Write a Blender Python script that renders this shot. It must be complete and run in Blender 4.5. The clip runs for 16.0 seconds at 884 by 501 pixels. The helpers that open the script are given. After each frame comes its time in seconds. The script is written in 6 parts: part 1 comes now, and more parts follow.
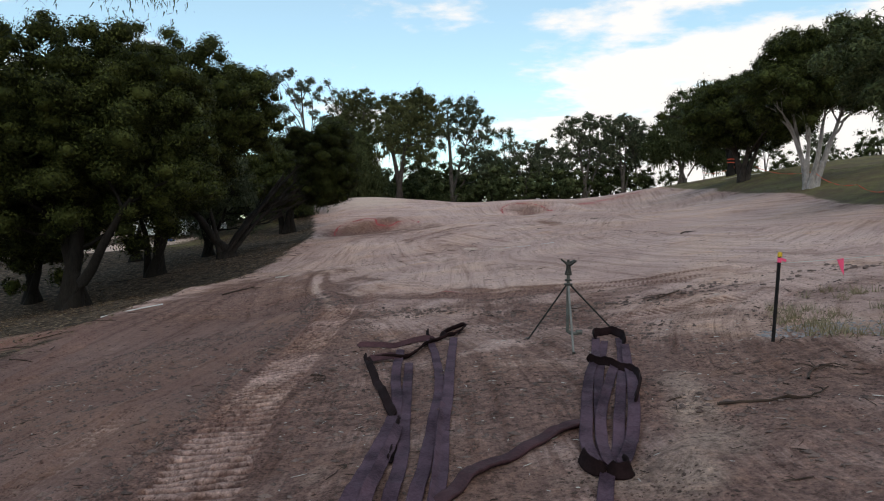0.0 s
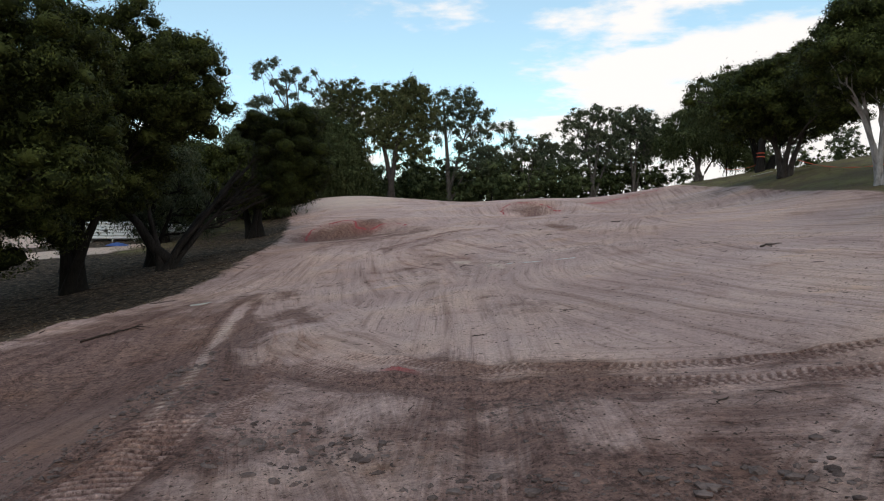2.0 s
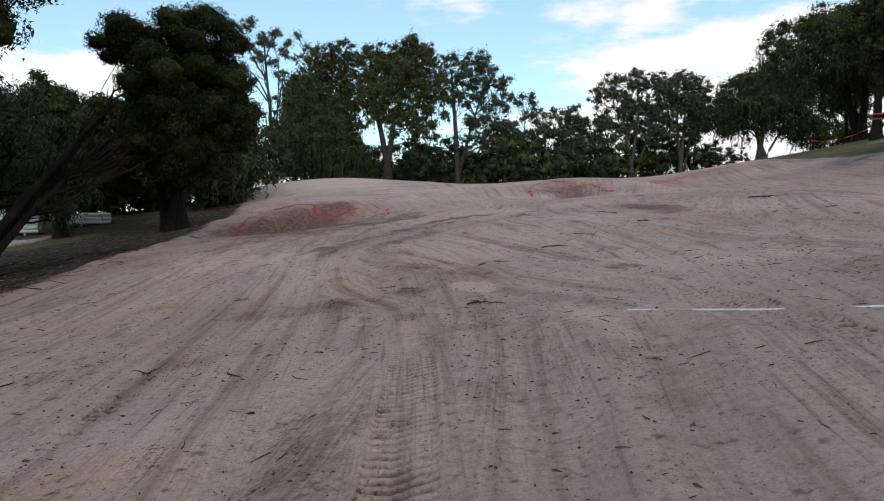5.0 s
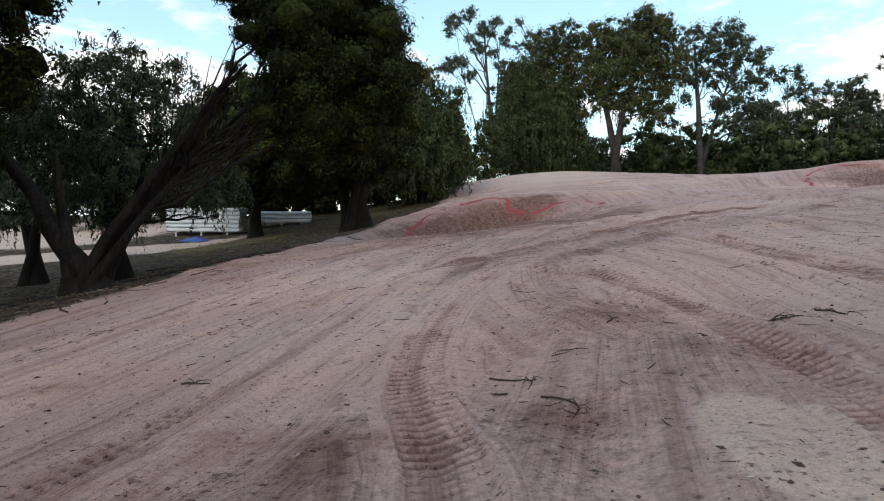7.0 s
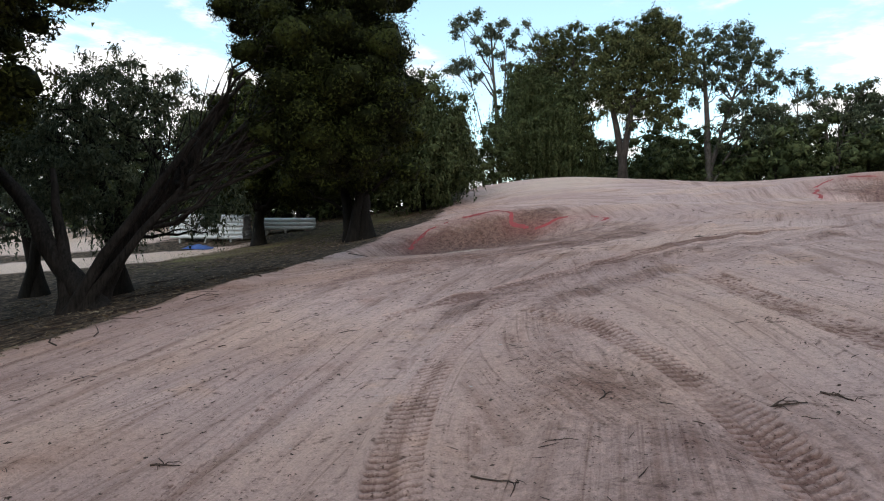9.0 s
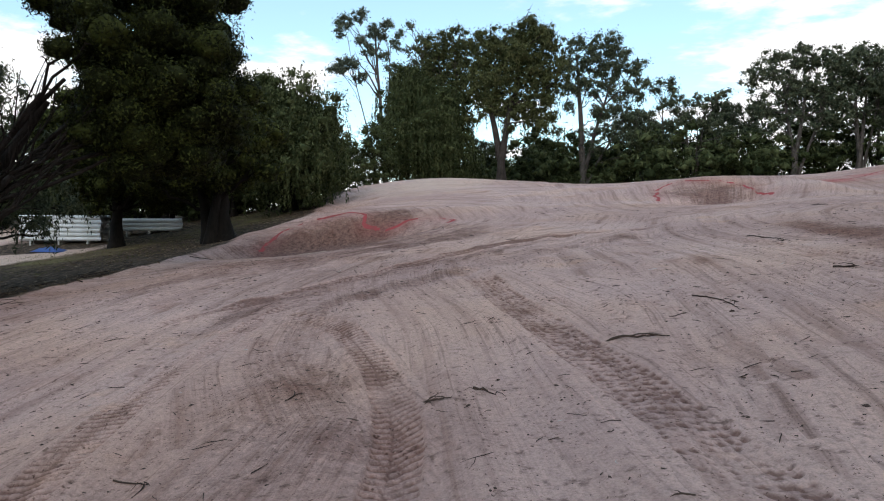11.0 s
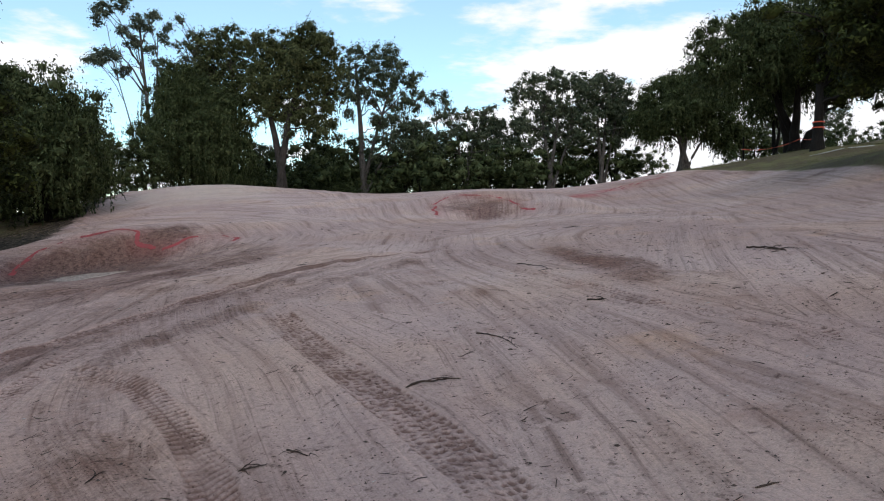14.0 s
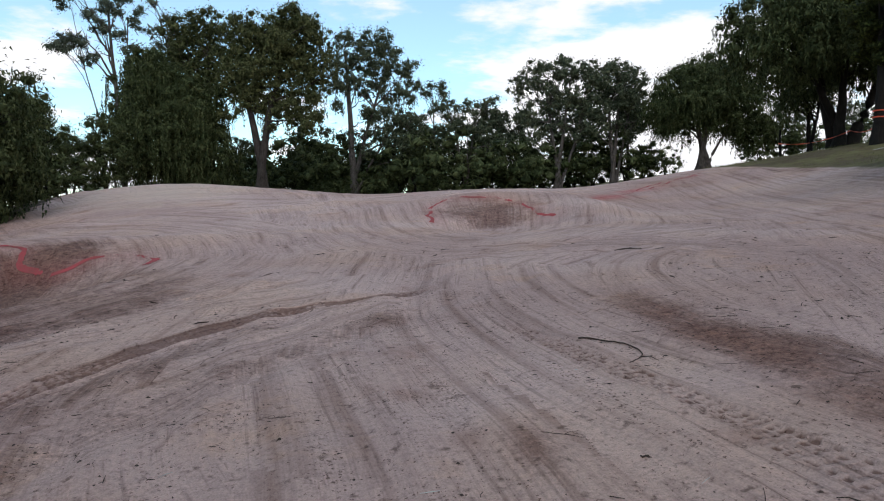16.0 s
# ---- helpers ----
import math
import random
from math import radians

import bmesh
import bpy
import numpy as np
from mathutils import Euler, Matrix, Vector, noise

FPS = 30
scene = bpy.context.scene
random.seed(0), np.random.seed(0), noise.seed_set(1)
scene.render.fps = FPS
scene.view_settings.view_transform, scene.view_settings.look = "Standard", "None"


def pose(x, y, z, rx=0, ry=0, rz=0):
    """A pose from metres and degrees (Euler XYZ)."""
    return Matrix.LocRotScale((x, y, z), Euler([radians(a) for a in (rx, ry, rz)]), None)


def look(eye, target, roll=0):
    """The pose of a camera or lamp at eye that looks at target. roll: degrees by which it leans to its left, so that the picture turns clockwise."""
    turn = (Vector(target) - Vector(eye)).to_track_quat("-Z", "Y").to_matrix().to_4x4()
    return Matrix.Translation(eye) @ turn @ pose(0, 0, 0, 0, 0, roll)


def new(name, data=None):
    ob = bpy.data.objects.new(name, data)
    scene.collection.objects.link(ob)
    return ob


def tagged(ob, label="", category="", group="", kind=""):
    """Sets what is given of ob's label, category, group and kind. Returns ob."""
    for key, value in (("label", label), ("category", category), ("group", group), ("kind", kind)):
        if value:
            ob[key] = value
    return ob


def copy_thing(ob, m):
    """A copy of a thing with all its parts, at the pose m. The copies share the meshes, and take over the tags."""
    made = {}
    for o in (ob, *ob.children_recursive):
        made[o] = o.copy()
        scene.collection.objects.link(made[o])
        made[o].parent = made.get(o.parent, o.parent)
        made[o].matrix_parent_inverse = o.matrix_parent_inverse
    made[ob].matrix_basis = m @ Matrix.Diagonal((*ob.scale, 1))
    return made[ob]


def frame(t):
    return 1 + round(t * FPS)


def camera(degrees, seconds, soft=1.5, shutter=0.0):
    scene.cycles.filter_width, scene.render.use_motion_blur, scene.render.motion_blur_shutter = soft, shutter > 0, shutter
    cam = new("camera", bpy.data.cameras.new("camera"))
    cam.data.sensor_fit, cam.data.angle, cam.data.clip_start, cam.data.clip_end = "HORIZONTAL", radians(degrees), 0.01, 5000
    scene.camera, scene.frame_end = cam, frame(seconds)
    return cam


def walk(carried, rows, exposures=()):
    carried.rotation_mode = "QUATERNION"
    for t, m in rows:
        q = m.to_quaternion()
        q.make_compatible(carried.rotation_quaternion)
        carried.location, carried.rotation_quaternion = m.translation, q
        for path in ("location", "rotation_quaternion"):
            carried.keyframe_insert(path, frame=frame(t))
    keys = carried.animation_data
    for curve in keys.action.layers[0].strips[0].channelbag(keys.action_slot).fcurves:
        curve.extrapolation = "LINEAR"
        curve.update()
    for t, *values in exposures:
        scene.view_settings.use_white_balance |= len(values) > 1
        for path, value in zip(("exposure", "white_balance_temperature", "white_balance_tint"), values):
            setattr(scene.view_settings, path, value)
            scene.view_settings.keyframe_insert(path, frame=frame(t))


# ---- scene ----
cam = camera(65.4, 16.0, soft=1.1)
PATH = [
    (0, (0.037, 0.173, 1.901), (0.062, 2.171, 1.818), 0.3),
    (0.5, (0.317, 1.922, 1.923), (0.34, 3.92, 1.84), 0.3),
    (1, (0.526, 3.549, 1.907), (0.548, 5.547, 1.824), 0.3),
    (1.5, (0.717, 5.647, 1.98), (0.734, 7.645, 1.894), 0.3),
    (2, (0.851, 8.421, 2.147), (0.874, 10.419, 2.062), 0.3),
    (2.5, (0.985, 11.112, 2.201), (1.012, 13.111, 2.117), 0.2),
    (3, (1.135, 13.998, 2.063), (1.164, 15.996, 1.982), 0.2),
    (3.2, (1.196, 15.299, 1.956), (1.226, 17.297, 1.871), 0.2),
    (5.3, (1.551, 26.205, 1.638), (1.515, 28.202, 1.534), 0.0),
    (5.5, (1.558, 27.119, 1.62), (1.459, 29.114, 1.516), 0.0),
    (6, (1.563, 29.271, 1.556), (1.334, 31.255, 1.451), -0.1),
    (6.5, (1.555, 31.053, 1.493), (1.081, 32.993, 1.388), -0.1),
    (7, (1.54, 32.512, 1.463), (0.875, 34.396, 1.363), -0.0),
    (7.5, (1.532, 32.92, 1.54), (0.844, 34.795, 1.44), 0.0),
    (8, (1.5, 32.918, 1.683), (0.812, 34.794, 1.581), 0.0),
    (8.2, (1.484, 32.881, 1.835), (0.795, 34.756, 1.731), 0.1),
    (10.3, (2.657, 32.874, 2.104), (2.0, 34.76, 2.0), 0.3),
    (10.5, (2.938, 32.929, 2.118), (2.323, 34.829, 2.013), 0.2),
    (11, (3.373, 33.018, 2.153), (2.966, 34.974, 2.045), 0.2),
    (11.5, (3.426, 32.993, 2.183), (3.227, 34.98, 2.074), 0.3),
    (12, (3.371, 32.9, 2.231), (3.26, 34.894, 2.123), 0.2),
    (12.5, (3.311, 32.822, 2.413), (3.259, 34.818, 2.307), 0.3),
    (13, (3.252, 32.744, 2.624), (3.289, 34.741, 2.52), 0.3),
    (13.5, (3.204, 32.678, 2.714), (3.362, 34.669, 2.612), 0.3),
    (14, (3.159, 32.629, 2.738), (3.382, 34.613, 2.635), 0.3),
    (14.5, (3.148, 32.777, 2.738), (3.372, 34.761, 2.635), 0.3),
    (15, (3.258, 33.835, 2.759), (3.483, 35.819, 2.654), 0.3),
    (15.5, (3.512, 35.802, 2.776), (3.738, 37.787, 2.67), 0.3),
    (16, (3.907, 39.079, 3.096), (4.137, 41.063, 2.987), 0.3),
]
walk(cam, [(t, look(eye, target, roll)) for t, eye, target, roll in PATH],
     exposures=((0, -0.12, 7050, 11), (3, -0.17, 6850, 11), (5.5, -0.10, 6650, 11), (7.5, 0.24, 6850, 11), (10.5, 0.18, 6750, 11), (12.5, -0.03, 6550, 11), (16, -0.08, 6550, 11)))

# ---- world and light ----
world = bpy.data.worlds.new("sky")
scene.world = world
world.use_nodes = True
wn, wl = world.node_tree.nodes, world.node_tree.links
wn.clear()
SUN_HEIGHT, SUN_TURN = 44.0, 184.0
sky = wn.new("ShaderNodeTexSky")
sky.sky_type, sky.sun_disc = "NISHITA", False
sky.sun_elevation, sky.sun_rotation = radians(SUN_HEIGHT), radians(SUN_TURN)
sky.air_density, sky.dust_density, sky.ozone_density = 1.0, 0.3, 1.6
way = wn.new("ShaderNodeTexCoord")
split = wn.new("ShaderNodeSeparateXYZ")
wl.new(way.outputs["Generated"], split.inputs[0])


def wmath(op, a, b=None, clamp=False):
    n = wn.new("ShaderNodeMath")
    n.operation, n.use_clamp = op, clamp
    for i, v in enumerate((a, b)):
        if v is None:
            continue
        if isinstance(v, (int, float)):
            n.inputs[i].default_value = v
        else:
            wl.new(v, n.inputs[i])
    return n.outputs[0]


# clouds lie on a flat layer overhead: the way is divided by its height
rise = wmath("ADD", wmath("MAXIMUM", split.outputs["Z"], 0.0), 0.10)
flat = wn.new("ShaderNodeCombineXYZ")
wl.new(wmath("DIVIDE", split.outputs["X"], rise), flat.inputs[0])
wl.new(wmath("DIVIDE", split.outputs["Y"], rise), flat.inputs[1])
flat.inputs[2].default_value = 3.7
puff = wn.new("ShaderNodeTexNoise")
puff.inputs["Scale"].default_value, puff.inputs["Detail"].default_value, puff.inputs["Roughness"].default_value = 1.5, 9, 0.58
wl.new(flat.outputs[0], puff.inputs["Vector"])
# more cloud to the east and low over the horizon
bank = wn.new("ShaderNodeMapRange")
bank.interpolation_type = "SMOOTHSTEP"
bank.inputs["From Min"].default_value, bank.inputs["From Max"].default_value = 0.04, 0.30
bank.inputs["To Min"].default_value, bank.inputs["To Max"].default_value = -0.05, 0.20
wl.new(split.outputs["X"], bank.inputs["Value"])
far_bank = wn.new("ShaderNodeMapRange")
far_bank.interpolation_type = "SMOOTHSTEP"
far_bank.inputs["From Min"].default_value, far_bank.inputs["From Max"].default_value = 0.24, 0.46
far_bank.inputs["To Max"].default_value = 0.13
wl.new(wmath("MULTIPLY", split.outputs["X"], -1.0), far_bank.inputs["Value"])
east = wmath("ADD", bank.outputs[0], far_bank.outputs[0])
low = wmath("MULTIPLY", wmath("SUBTRACT", 0.20, split.outputs["Z"]), 0.48)
cover = wmath("ADD", wmath("ADD", puff.outputs["Fac"], east), low)
cloud = wn.new("ShaderNodeMapRange")
cloud.interpolation_type = "SMOOTHSTEP"
cloud.inputs["From Min"].default_value, cloud.inputs["From Max"].default_value = 0.50, 0.64
wl.new(cover, cloud.inputs["Value"])
blue = wn.new("ShaderNodeBackground")
blue.inputs["Strength"].default_value = 0.24
cyan = wn.new("ShaderNodeMix")
cyan.data_type, cyan.blend_type = "RGBA", "MULTIPLY"
cyan.inputs[0].default_value, cyan.inputs[7].default_value = 1.0, (0.84, 1.0, 0.97, 1)
haze = wn.new("ShaderNodeMix")
haze.data_type = "RGBA"
haze.inputs[0].default_value, haze.inputs[7].default_value = 0.30, (3.2, 3.6, 3.8, 1)
wl.new(sky.outputs[0], haze.inputs[6])
wl.new(haze.outputs[2], cyan.inputs[6])
wl.new(cyan.outputs[2], blue.inputs["Color"])
white = wn.new("ShaderNodeBackground")
white.inputs["Color"].default_value, white.inputs["Strength"].default_value = (0.96, 0.97, 1.0, 1), 1.15
both = wn.new("ShaderNodeMixShader")
wl.new(cloud.outputs[0], both.inputs[0])
wl.new(blue.outputs[0], both.inputs[1])
wl.new(white.outputs[0], both.inputs[2])
wout = wn.new("ShaderNodeOutputWorld")
wl.new(both.outputs[0], wout.inputs[0])

sun_data = bpy.data.lights.new("sun", "SUN")
sun_data.energy, sun_data.angle, sun_data.color = 0.85, radians(40), (1.0, 0.88, 0.76)
sun = new("sun", sun_data)
sun.matrix_world = Matrix.Translation((0, 0, 60)) @ Euler((radians(90 - SUN_HEIGHT), 0, radians(180 - SUN_TURN))).to_matrix().to_4x4()


# ---- materials ----
def shader(name, rough=0.85, metal=0.0, spec=0.3):
    m = bpy.data.materials.new(name)
    m.use_nodes = True
    n = m.node_tree.nodes
    b = n["Principled BSDF"]
    b.inputs["Roughness"].default_value, b.inputs["Metallic"].default_value = rough, metal
    b.inputs["Specular IOR Level"].default_value = spec
    return m, n, m.node_tree.links, b


def noise_node(n, l, scale, detail=4, rough=0.55, vector=None, kind="Object"):
    t = n.new("ShaderNodeTexNoise")
    t.inputs["Scale"].default_value, t.inputs["Detail"].default_value, t.inputs["Roughness"].default_value = scale, detail, rough
    if vector is None:
        vector = n.new("ShaderNodeTexCoord").outputs[kind]
    l.new(vector, t.inputs["Vector"])
    return t.outputs["Fac"]


def ramp(n, l, fac, stops):
    r = n.new("ShaderNodeValToRGB")
    e = r.color_ramp.elements
    while len(e) < len(stops):
        e.new(0.5)
    for k, (p, c) in zip(e, stops):
        k.position, k.color = p, (*c, 1) if len(c) == 3 else c
    l.new(fac, r.inputs[0])
    return r.outputs[0]


def mix(n, l, fac, a, b, kind="MIX"):
    x = n.new("ShaderNodeMix")
    x.data_type, x.blend_type = "RGBA", kind
    for v, s in ((fac, x.inputs[0]), (a, x.inputs[6]), (b, x.inputs[7])):
        if isinstance(v, (int, float)):
            s.default_value = v
        elif isinstance(v, tuple):
            s.default_value = (*v, 1)
        else:
            l.new(v, s)
    return x.outputs[2]


def calc(n, l, op, a, b=0.0, clamp=False):
    x = n.new("ShaderNodeMath")
    x.operation, x.use_clamp = op, clamp
    for i, v in enumerate((a, b)):
        if isinstance(v, (int, float)):
            x.inputs[i].default_value = v
        else:
            l.new(v, x.inputs[i])
    return x.outputs[0]


def relief(n, l, b, height, strength=0.4, distance=0.02):
    k = n.new("ShaderNodeBump")
    k.inputs["Strength"].default_value, k.inputs["Distance"].default_value = strength, distance
    l.new(height, k.inputs["Height"])
    l.new(k.outputs[0], b.inputs["Normal"])


def plain(name, dark, light, scale=6.0, rough=0.8, metal=0.0, spec=0.3, bumpy=0.3, depth=0.01):
    """A surface that wanders between two colours at two scales, with a fine relief."""
    m, n, l, b = shader(name, rough, metal, spec)
    coarse, fine = noise_node(n, l, scale * 0.25, 3), noise_node(n, l, scale * 4, 6, 0.65)
    f = calc(n, l, "ADD", calc(n, l, "MULTIPLY", coarse, 0.6), calc(n, l, "MULTIPLY", fine, 0.4))
    l.new(ramp(n, l, f, ((0.36, dark), (0.64, light))), b.inputs["Base Color"])
    relief(n, l, b, fine, bumpy, depth)
    return m


def leafy(name, dark, mid, light, rough=0.55):
    """Leaves, each island its own shade, letting a little light through."""
    m, n, l, b = shader(name, rough, 0, 0.06)
    g = n.new("ShaderNodeNewGeometry")
    patch = noise_node(n, l, 0.55, 2)
    f = calc(n, l, "ADD", calc(n, l, "MULTIPLY", g.outputs["Random Per Island"], 0.55), calc(n, l, "MULTIPLY", patch, 0.45))
    c = ramp(n, l, f, ((0.15, dark), (0.5, mid), (0.85, light)))
    l.new(c, b.inputs["Base Color"])
    relief(n, l, b, noise_node(n, l, 7.0, 5, 0.7), 0.7, 0.08)
    thin = n.new("ShaderNodeBsdfTranslucent")
    l.new(c, thin.inputs["Color"])
    s = n.new("ShaderNodeMixShader")
    s.inputs[0].default_value = 0.06
    l.new(b.outputs[0], s.inputs[1])
    l.new(thin.outputs[0], s.inputs[2])
    l.new(s.outputs[0], n["Material Output"].inputs[0])
    return m


def bark(name, dark, light, stretch=6.0):
    m, n, l, b = shader(name, 0.9, 0, 0.2)
    at = n.new("ShaderNodeMapping")
    at.inputs["Scale"].default_value = (stretch, stretch, 1.0)
    l.new(n.new("ShaderNodeTexCoord").outputs["Object"], at.inputs[0])
    grain, blot = noise_node(n, l, 2.2, 7, 0.7, at.outputs[0]), noise_node(n, l, 1.1, 3)
    f = calc(n, l, "ADD", calc(n, l, "MULTIPLY", grain, 0.65), calc(n, l, "MULTIPLY", blot, 0.35))
    l.new(ramp(n, l, f, ((0.38, dark), (0.62, light))), b.inputs["Base Color"])
    relief(n, l, b, grain, 0.8, 0.03)
    return m


def earth():
    """Graded sand: pale and smeared along the vehicle paths, damp and brown in places, with litter, turf, clay and marking paint by area."""
    m, n, l, b = shader("graded_sand", 0.95, 0, 0.15)

    def field(name):
        a = n.new("ShaderNodeAttribute")
        a.attribute_name = name
        return a
    pos = n.new("ShaderNodeTexCoord").outputs["Object"]
    flow = n.new("ShaderNodeMapping")
    flow.inputs["Scale"].default_value = (0.10, 3.4, 1)
    l.new(field("flow").outputs["Vector"], flow.inputs[0])
    flow2 = n.new("ShaderNodeMapping")
    flow2.inputs["Scale"].default_value = (0.38, 15.0, 1)
    l.new(field("flow").outputs["Vector"], flow2.inputs[0])
    smear = noise_node(n, l, 1.0, 5, 0.6, flow.outputs[0])
    scratch = noise_node(n, l, 1.0, 3, 0.6, flow2.outputs[0])
    broad, mid, grit, fine = (noise_node(n, l, s, d, 0.6, pos) for s, d in ((0.16, 3), (0.9, 4), (9.0, 5), (60.0, 3)))
    sand = ramp(n, l, broad, ((0.35, (0.520, 0.346, 0.300)), (0.65, (0.650, 0.460, 0.410))))
    streak = ramp(n, l, smear, ((0.33, (0.64, 0.585, 0.56)), (0.47, (0.96, 0.95, 0.95)), (0.62, (1.07, 1.06, 1.05))))
    c = mix(n, l, 0.9, sand, streak, "MULTIPLY")
    c = mix(n, l, calc(n, l, "MULTIPLY", noise_node(n, l, 0.7, 3, 0.5, pos), 1.35, True), c, ramp(n, l, scratch, ((0.33, (0.58, 0.55, 0.54)), (0.43, (1, 1, 1)), (0.60, (1, 1, 1)), (0.70, (1.13, 1.12, 1.11)))), "MULTIPLY")
    hair = n.new("ShaderNodeMapping")
    hair.inputs["Scale"].default_value = (1.1, 46.0, 1)
    l.new(field("flow").outputs["Vector"], hair.inputs[0])
    hair = noise_node(n, l, 1.0, 3, 0.6, hair.outputs[0])
    c = mix(n, l, ramp(n, l, noise_node(n, l, 0.45, 3, 0.6, pos), ((0.42, (0.08, 0.08, 0.08)), (0.62, (0.75, 0.75, 0.75)))), c, ramp(n, l, hair, ((0.33, (0.66, 0.64, 0.63)), (0.45, (1, 1, 1)), (0.66, (1.08, 1.08, 1.07)))), "MULTIPLY")
    # blotches: yellowish and dark brown
    blot = noise_node(n, l, 0.55, 5, 0.65, pos)
    c = mix(n, l, 0.8, c, ramp(n, l, blot, ((0.30, (0.70, 0.62, 0.58)), (0.42, (1, 1, 1)), (0.60, (1, 1, 1)), (0.70, (1.10, 1.03, 0.90)))), "MULTIPLY")
    c = mix(n, l, 0.55, c, ramp(n, l, noise_node(n, l, 0.33, 3, 0.5, pos), ((0.36, (0.92, 0.92, 0.95)), (0.5, (1, 1, 1)), (0.64, (1.06, 1.01, 0.90)))), "MULTIPLY")
    # damp, darker sand; in the wheel prints also the painted shade of the recesses
    patchy = calc(n, l, "ADD", calc(n, l, "MULTIPLY", calc(n, l, "SUBTRACT", mid, 0.5), 1.3), calc(n, l, "MULTIPLY", calc(n, l, "SUBTRACT", scratch, 0.5), 0.9))
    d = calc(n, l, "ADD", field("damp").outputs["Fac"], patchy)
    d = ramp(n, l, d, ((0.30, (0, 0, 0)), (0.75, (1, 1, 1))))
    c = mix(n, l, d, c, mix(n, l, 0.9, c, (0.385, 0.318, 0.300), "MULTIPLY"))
    p = calc(n, l, "ADD", field("pale").outputs["Fac"], calc(n, l, "MULTIPLY", calc(n, l, "SUBTRACT", mid, 0.5), 0.7))
    c = mix(n, l, ramp(n, l, p, ((0.35, (0, 0, 0)), (0.7, (0.85, 0.85, 0.85)))), c, (0.72, 0.55, 0.45))
    # bared clay
    k = calc(n, l, "MULTIPLY", field("clay").outputs["Fac"], calc(n, l, "ADD", mid, 0.32), True)
    c = mix(n, l, k, c, (0.30, 0.15, 0.11))
    # broken, crumbly surface where it is damp, its relief shade painted: pits dark, tops light
    lumps = ramp(n, l, noise_node(n, l, 7.0, 8, 0.78, pos), ((0.41, (0.42, 0.40, 0.40)), (0.49, (0.95, 0.95, 0.95)), (0.55, (1.05, 1.04, 1.02)), (0.62, (1.45, 1.40, 1.3))))
    c = mix(n, l, calc(n, l, "MULTIPLY", field("broken").outputs["Fac"], 0.85), c, mix(n, l, 1.0, c, lumps, "MULTIPLY"))
    clots = ramp(n, l, noise_node(n, l, 24.0, 6, 0.72, pos), ((0.40, (0.48, 0.46, 0.46)), (0.48, (0.96, 0.96, 0.96)), (0.56, (1.04, 1.03, 1.02)), (0.64, (1.38, 1.34, 1.28))))
    c = mix(n, l, calc(n, l, "MULTIPLY", field("broken").outputs["Fac"], 0.9, True), c, mix(n, l, 1.0, c, clots, "MULTIPLY"))
    # dark grit and crumbs
    c = mix(n, l, 0.85, c, ramp(n, l, grit, ((0.30, (0.36, 0.33, 0.32)), (0.41, (1, 1, 1)))), "MULTIPLY")
    flow3 = n.new("ShaderNodeMapping")
    flow3.inputs["Scale"].default_value = (0.22, 3.4, 1)
    flow3.inputs["Location"].default_value = (11, 5, 0)
    l.new(field("flow").outputs["Vector"], flow3.inputs[0])
    strewn = noise_node(n, l, 1.0, 4, 0.65, flow3.outputs[0])
    for cells, most, dense in ((9.0, 0.20, 0.50), (24.0, 0.32, 0.42)):
        warp = n.new("ShaderNodeVectorMath")
        warp.operation = "MULTIPLY_ADD"
        wob = n.new("ShaderNodeTexNoise")
        wob.inputs["Scale"].default_value = cells * 2.2
        l.new(pos, wob.inputs["Vector"])
        l.new(wob.outputs["Color"], warp.inputs[0])
        warp.inputs[1].default_value = (1.5 / cells,) * 3
        wob.inputs["Detail"].default_value = 4
        l.new(pos, warp.inputs[2])
        dots = n.new("ShaderNodeTexVoronoi")
        dots.voronoi_dimensions = "2D"
        dots.inputs["Scale"].default_value = cells
        l.new(warp.outputs[0], dots.inputs["Vector"])
        chance = n.new("ShaderNodeSeparateColor")
        l.new(dots.outputs["Color"], chance.inputs[0])
        # crumbs gather along the smears
        here = calc(n, l, "ADD", calc(n, l, "MULTIPLY", calc(n, l, "SUBTRACT", strewn, dense), 2.4), calc(n, l, "MULTIPLY", calc(n, l, "SUBTRACT", mid, 0.5), 1.2))
        size = calc(n, l, "MULTIPLY", calc(n, l, "SUBTRACT", calc(n, l, "ADD", here, chance.outputs[0]), 0.62), 1.1, True)
        size = calc(n, l, "MULTIPLY", size, most)
        dot = calc(n, l, "MULTIPLY", calc(n, l, "SUBTRACT", size, dots.outputs["Distance"]), 18.0, True)
        c = mix(n, l, calc(n, l, "MULTIPLY", dot, 0.85), c, mix(n, l, 1.0, c, (0.26, 0.22, 0.20), "MULTIPLY"))
    crumbs = noise_node(n, l, 17.0, 6, 0.75, pos)
    # pit shade painted along the bump's own noise: low spots dark, high spots light
    c = mix(n, l, 0.65, c, ramp(n, l, crumbs, ((0.34, (0.58, 0.56, 0.55)), (0.48, (1, 1, 1)), (0.66, (1.15, 1.14, 1.12)))), "MULTIPLY")
    c = mix(n, l, 0.7, c, ramp(n, l, fine, ((0.3, (0.72, 0.71, 0.71)), (0.6, (1.05, 1.05, 1.05)))), "MULTIPLY")
    # leaf litter under the trees
    litter = ramp(n, l, noise_node(n, l, 3.5, 6, 0.7, pos), ((0.38, (0.020, 0.014, 0.010)), (0.5, (0.062, 0.044, 0.031)), (0.64, (0.21, 0.15, 0.105))))
    f = calc(n, l, "ADD", field("litter").outputs["Fac"], calc(n, l, "MULTIPLY", calc(n, l, "SUBTRACT", mid, 0.5), 1.0))
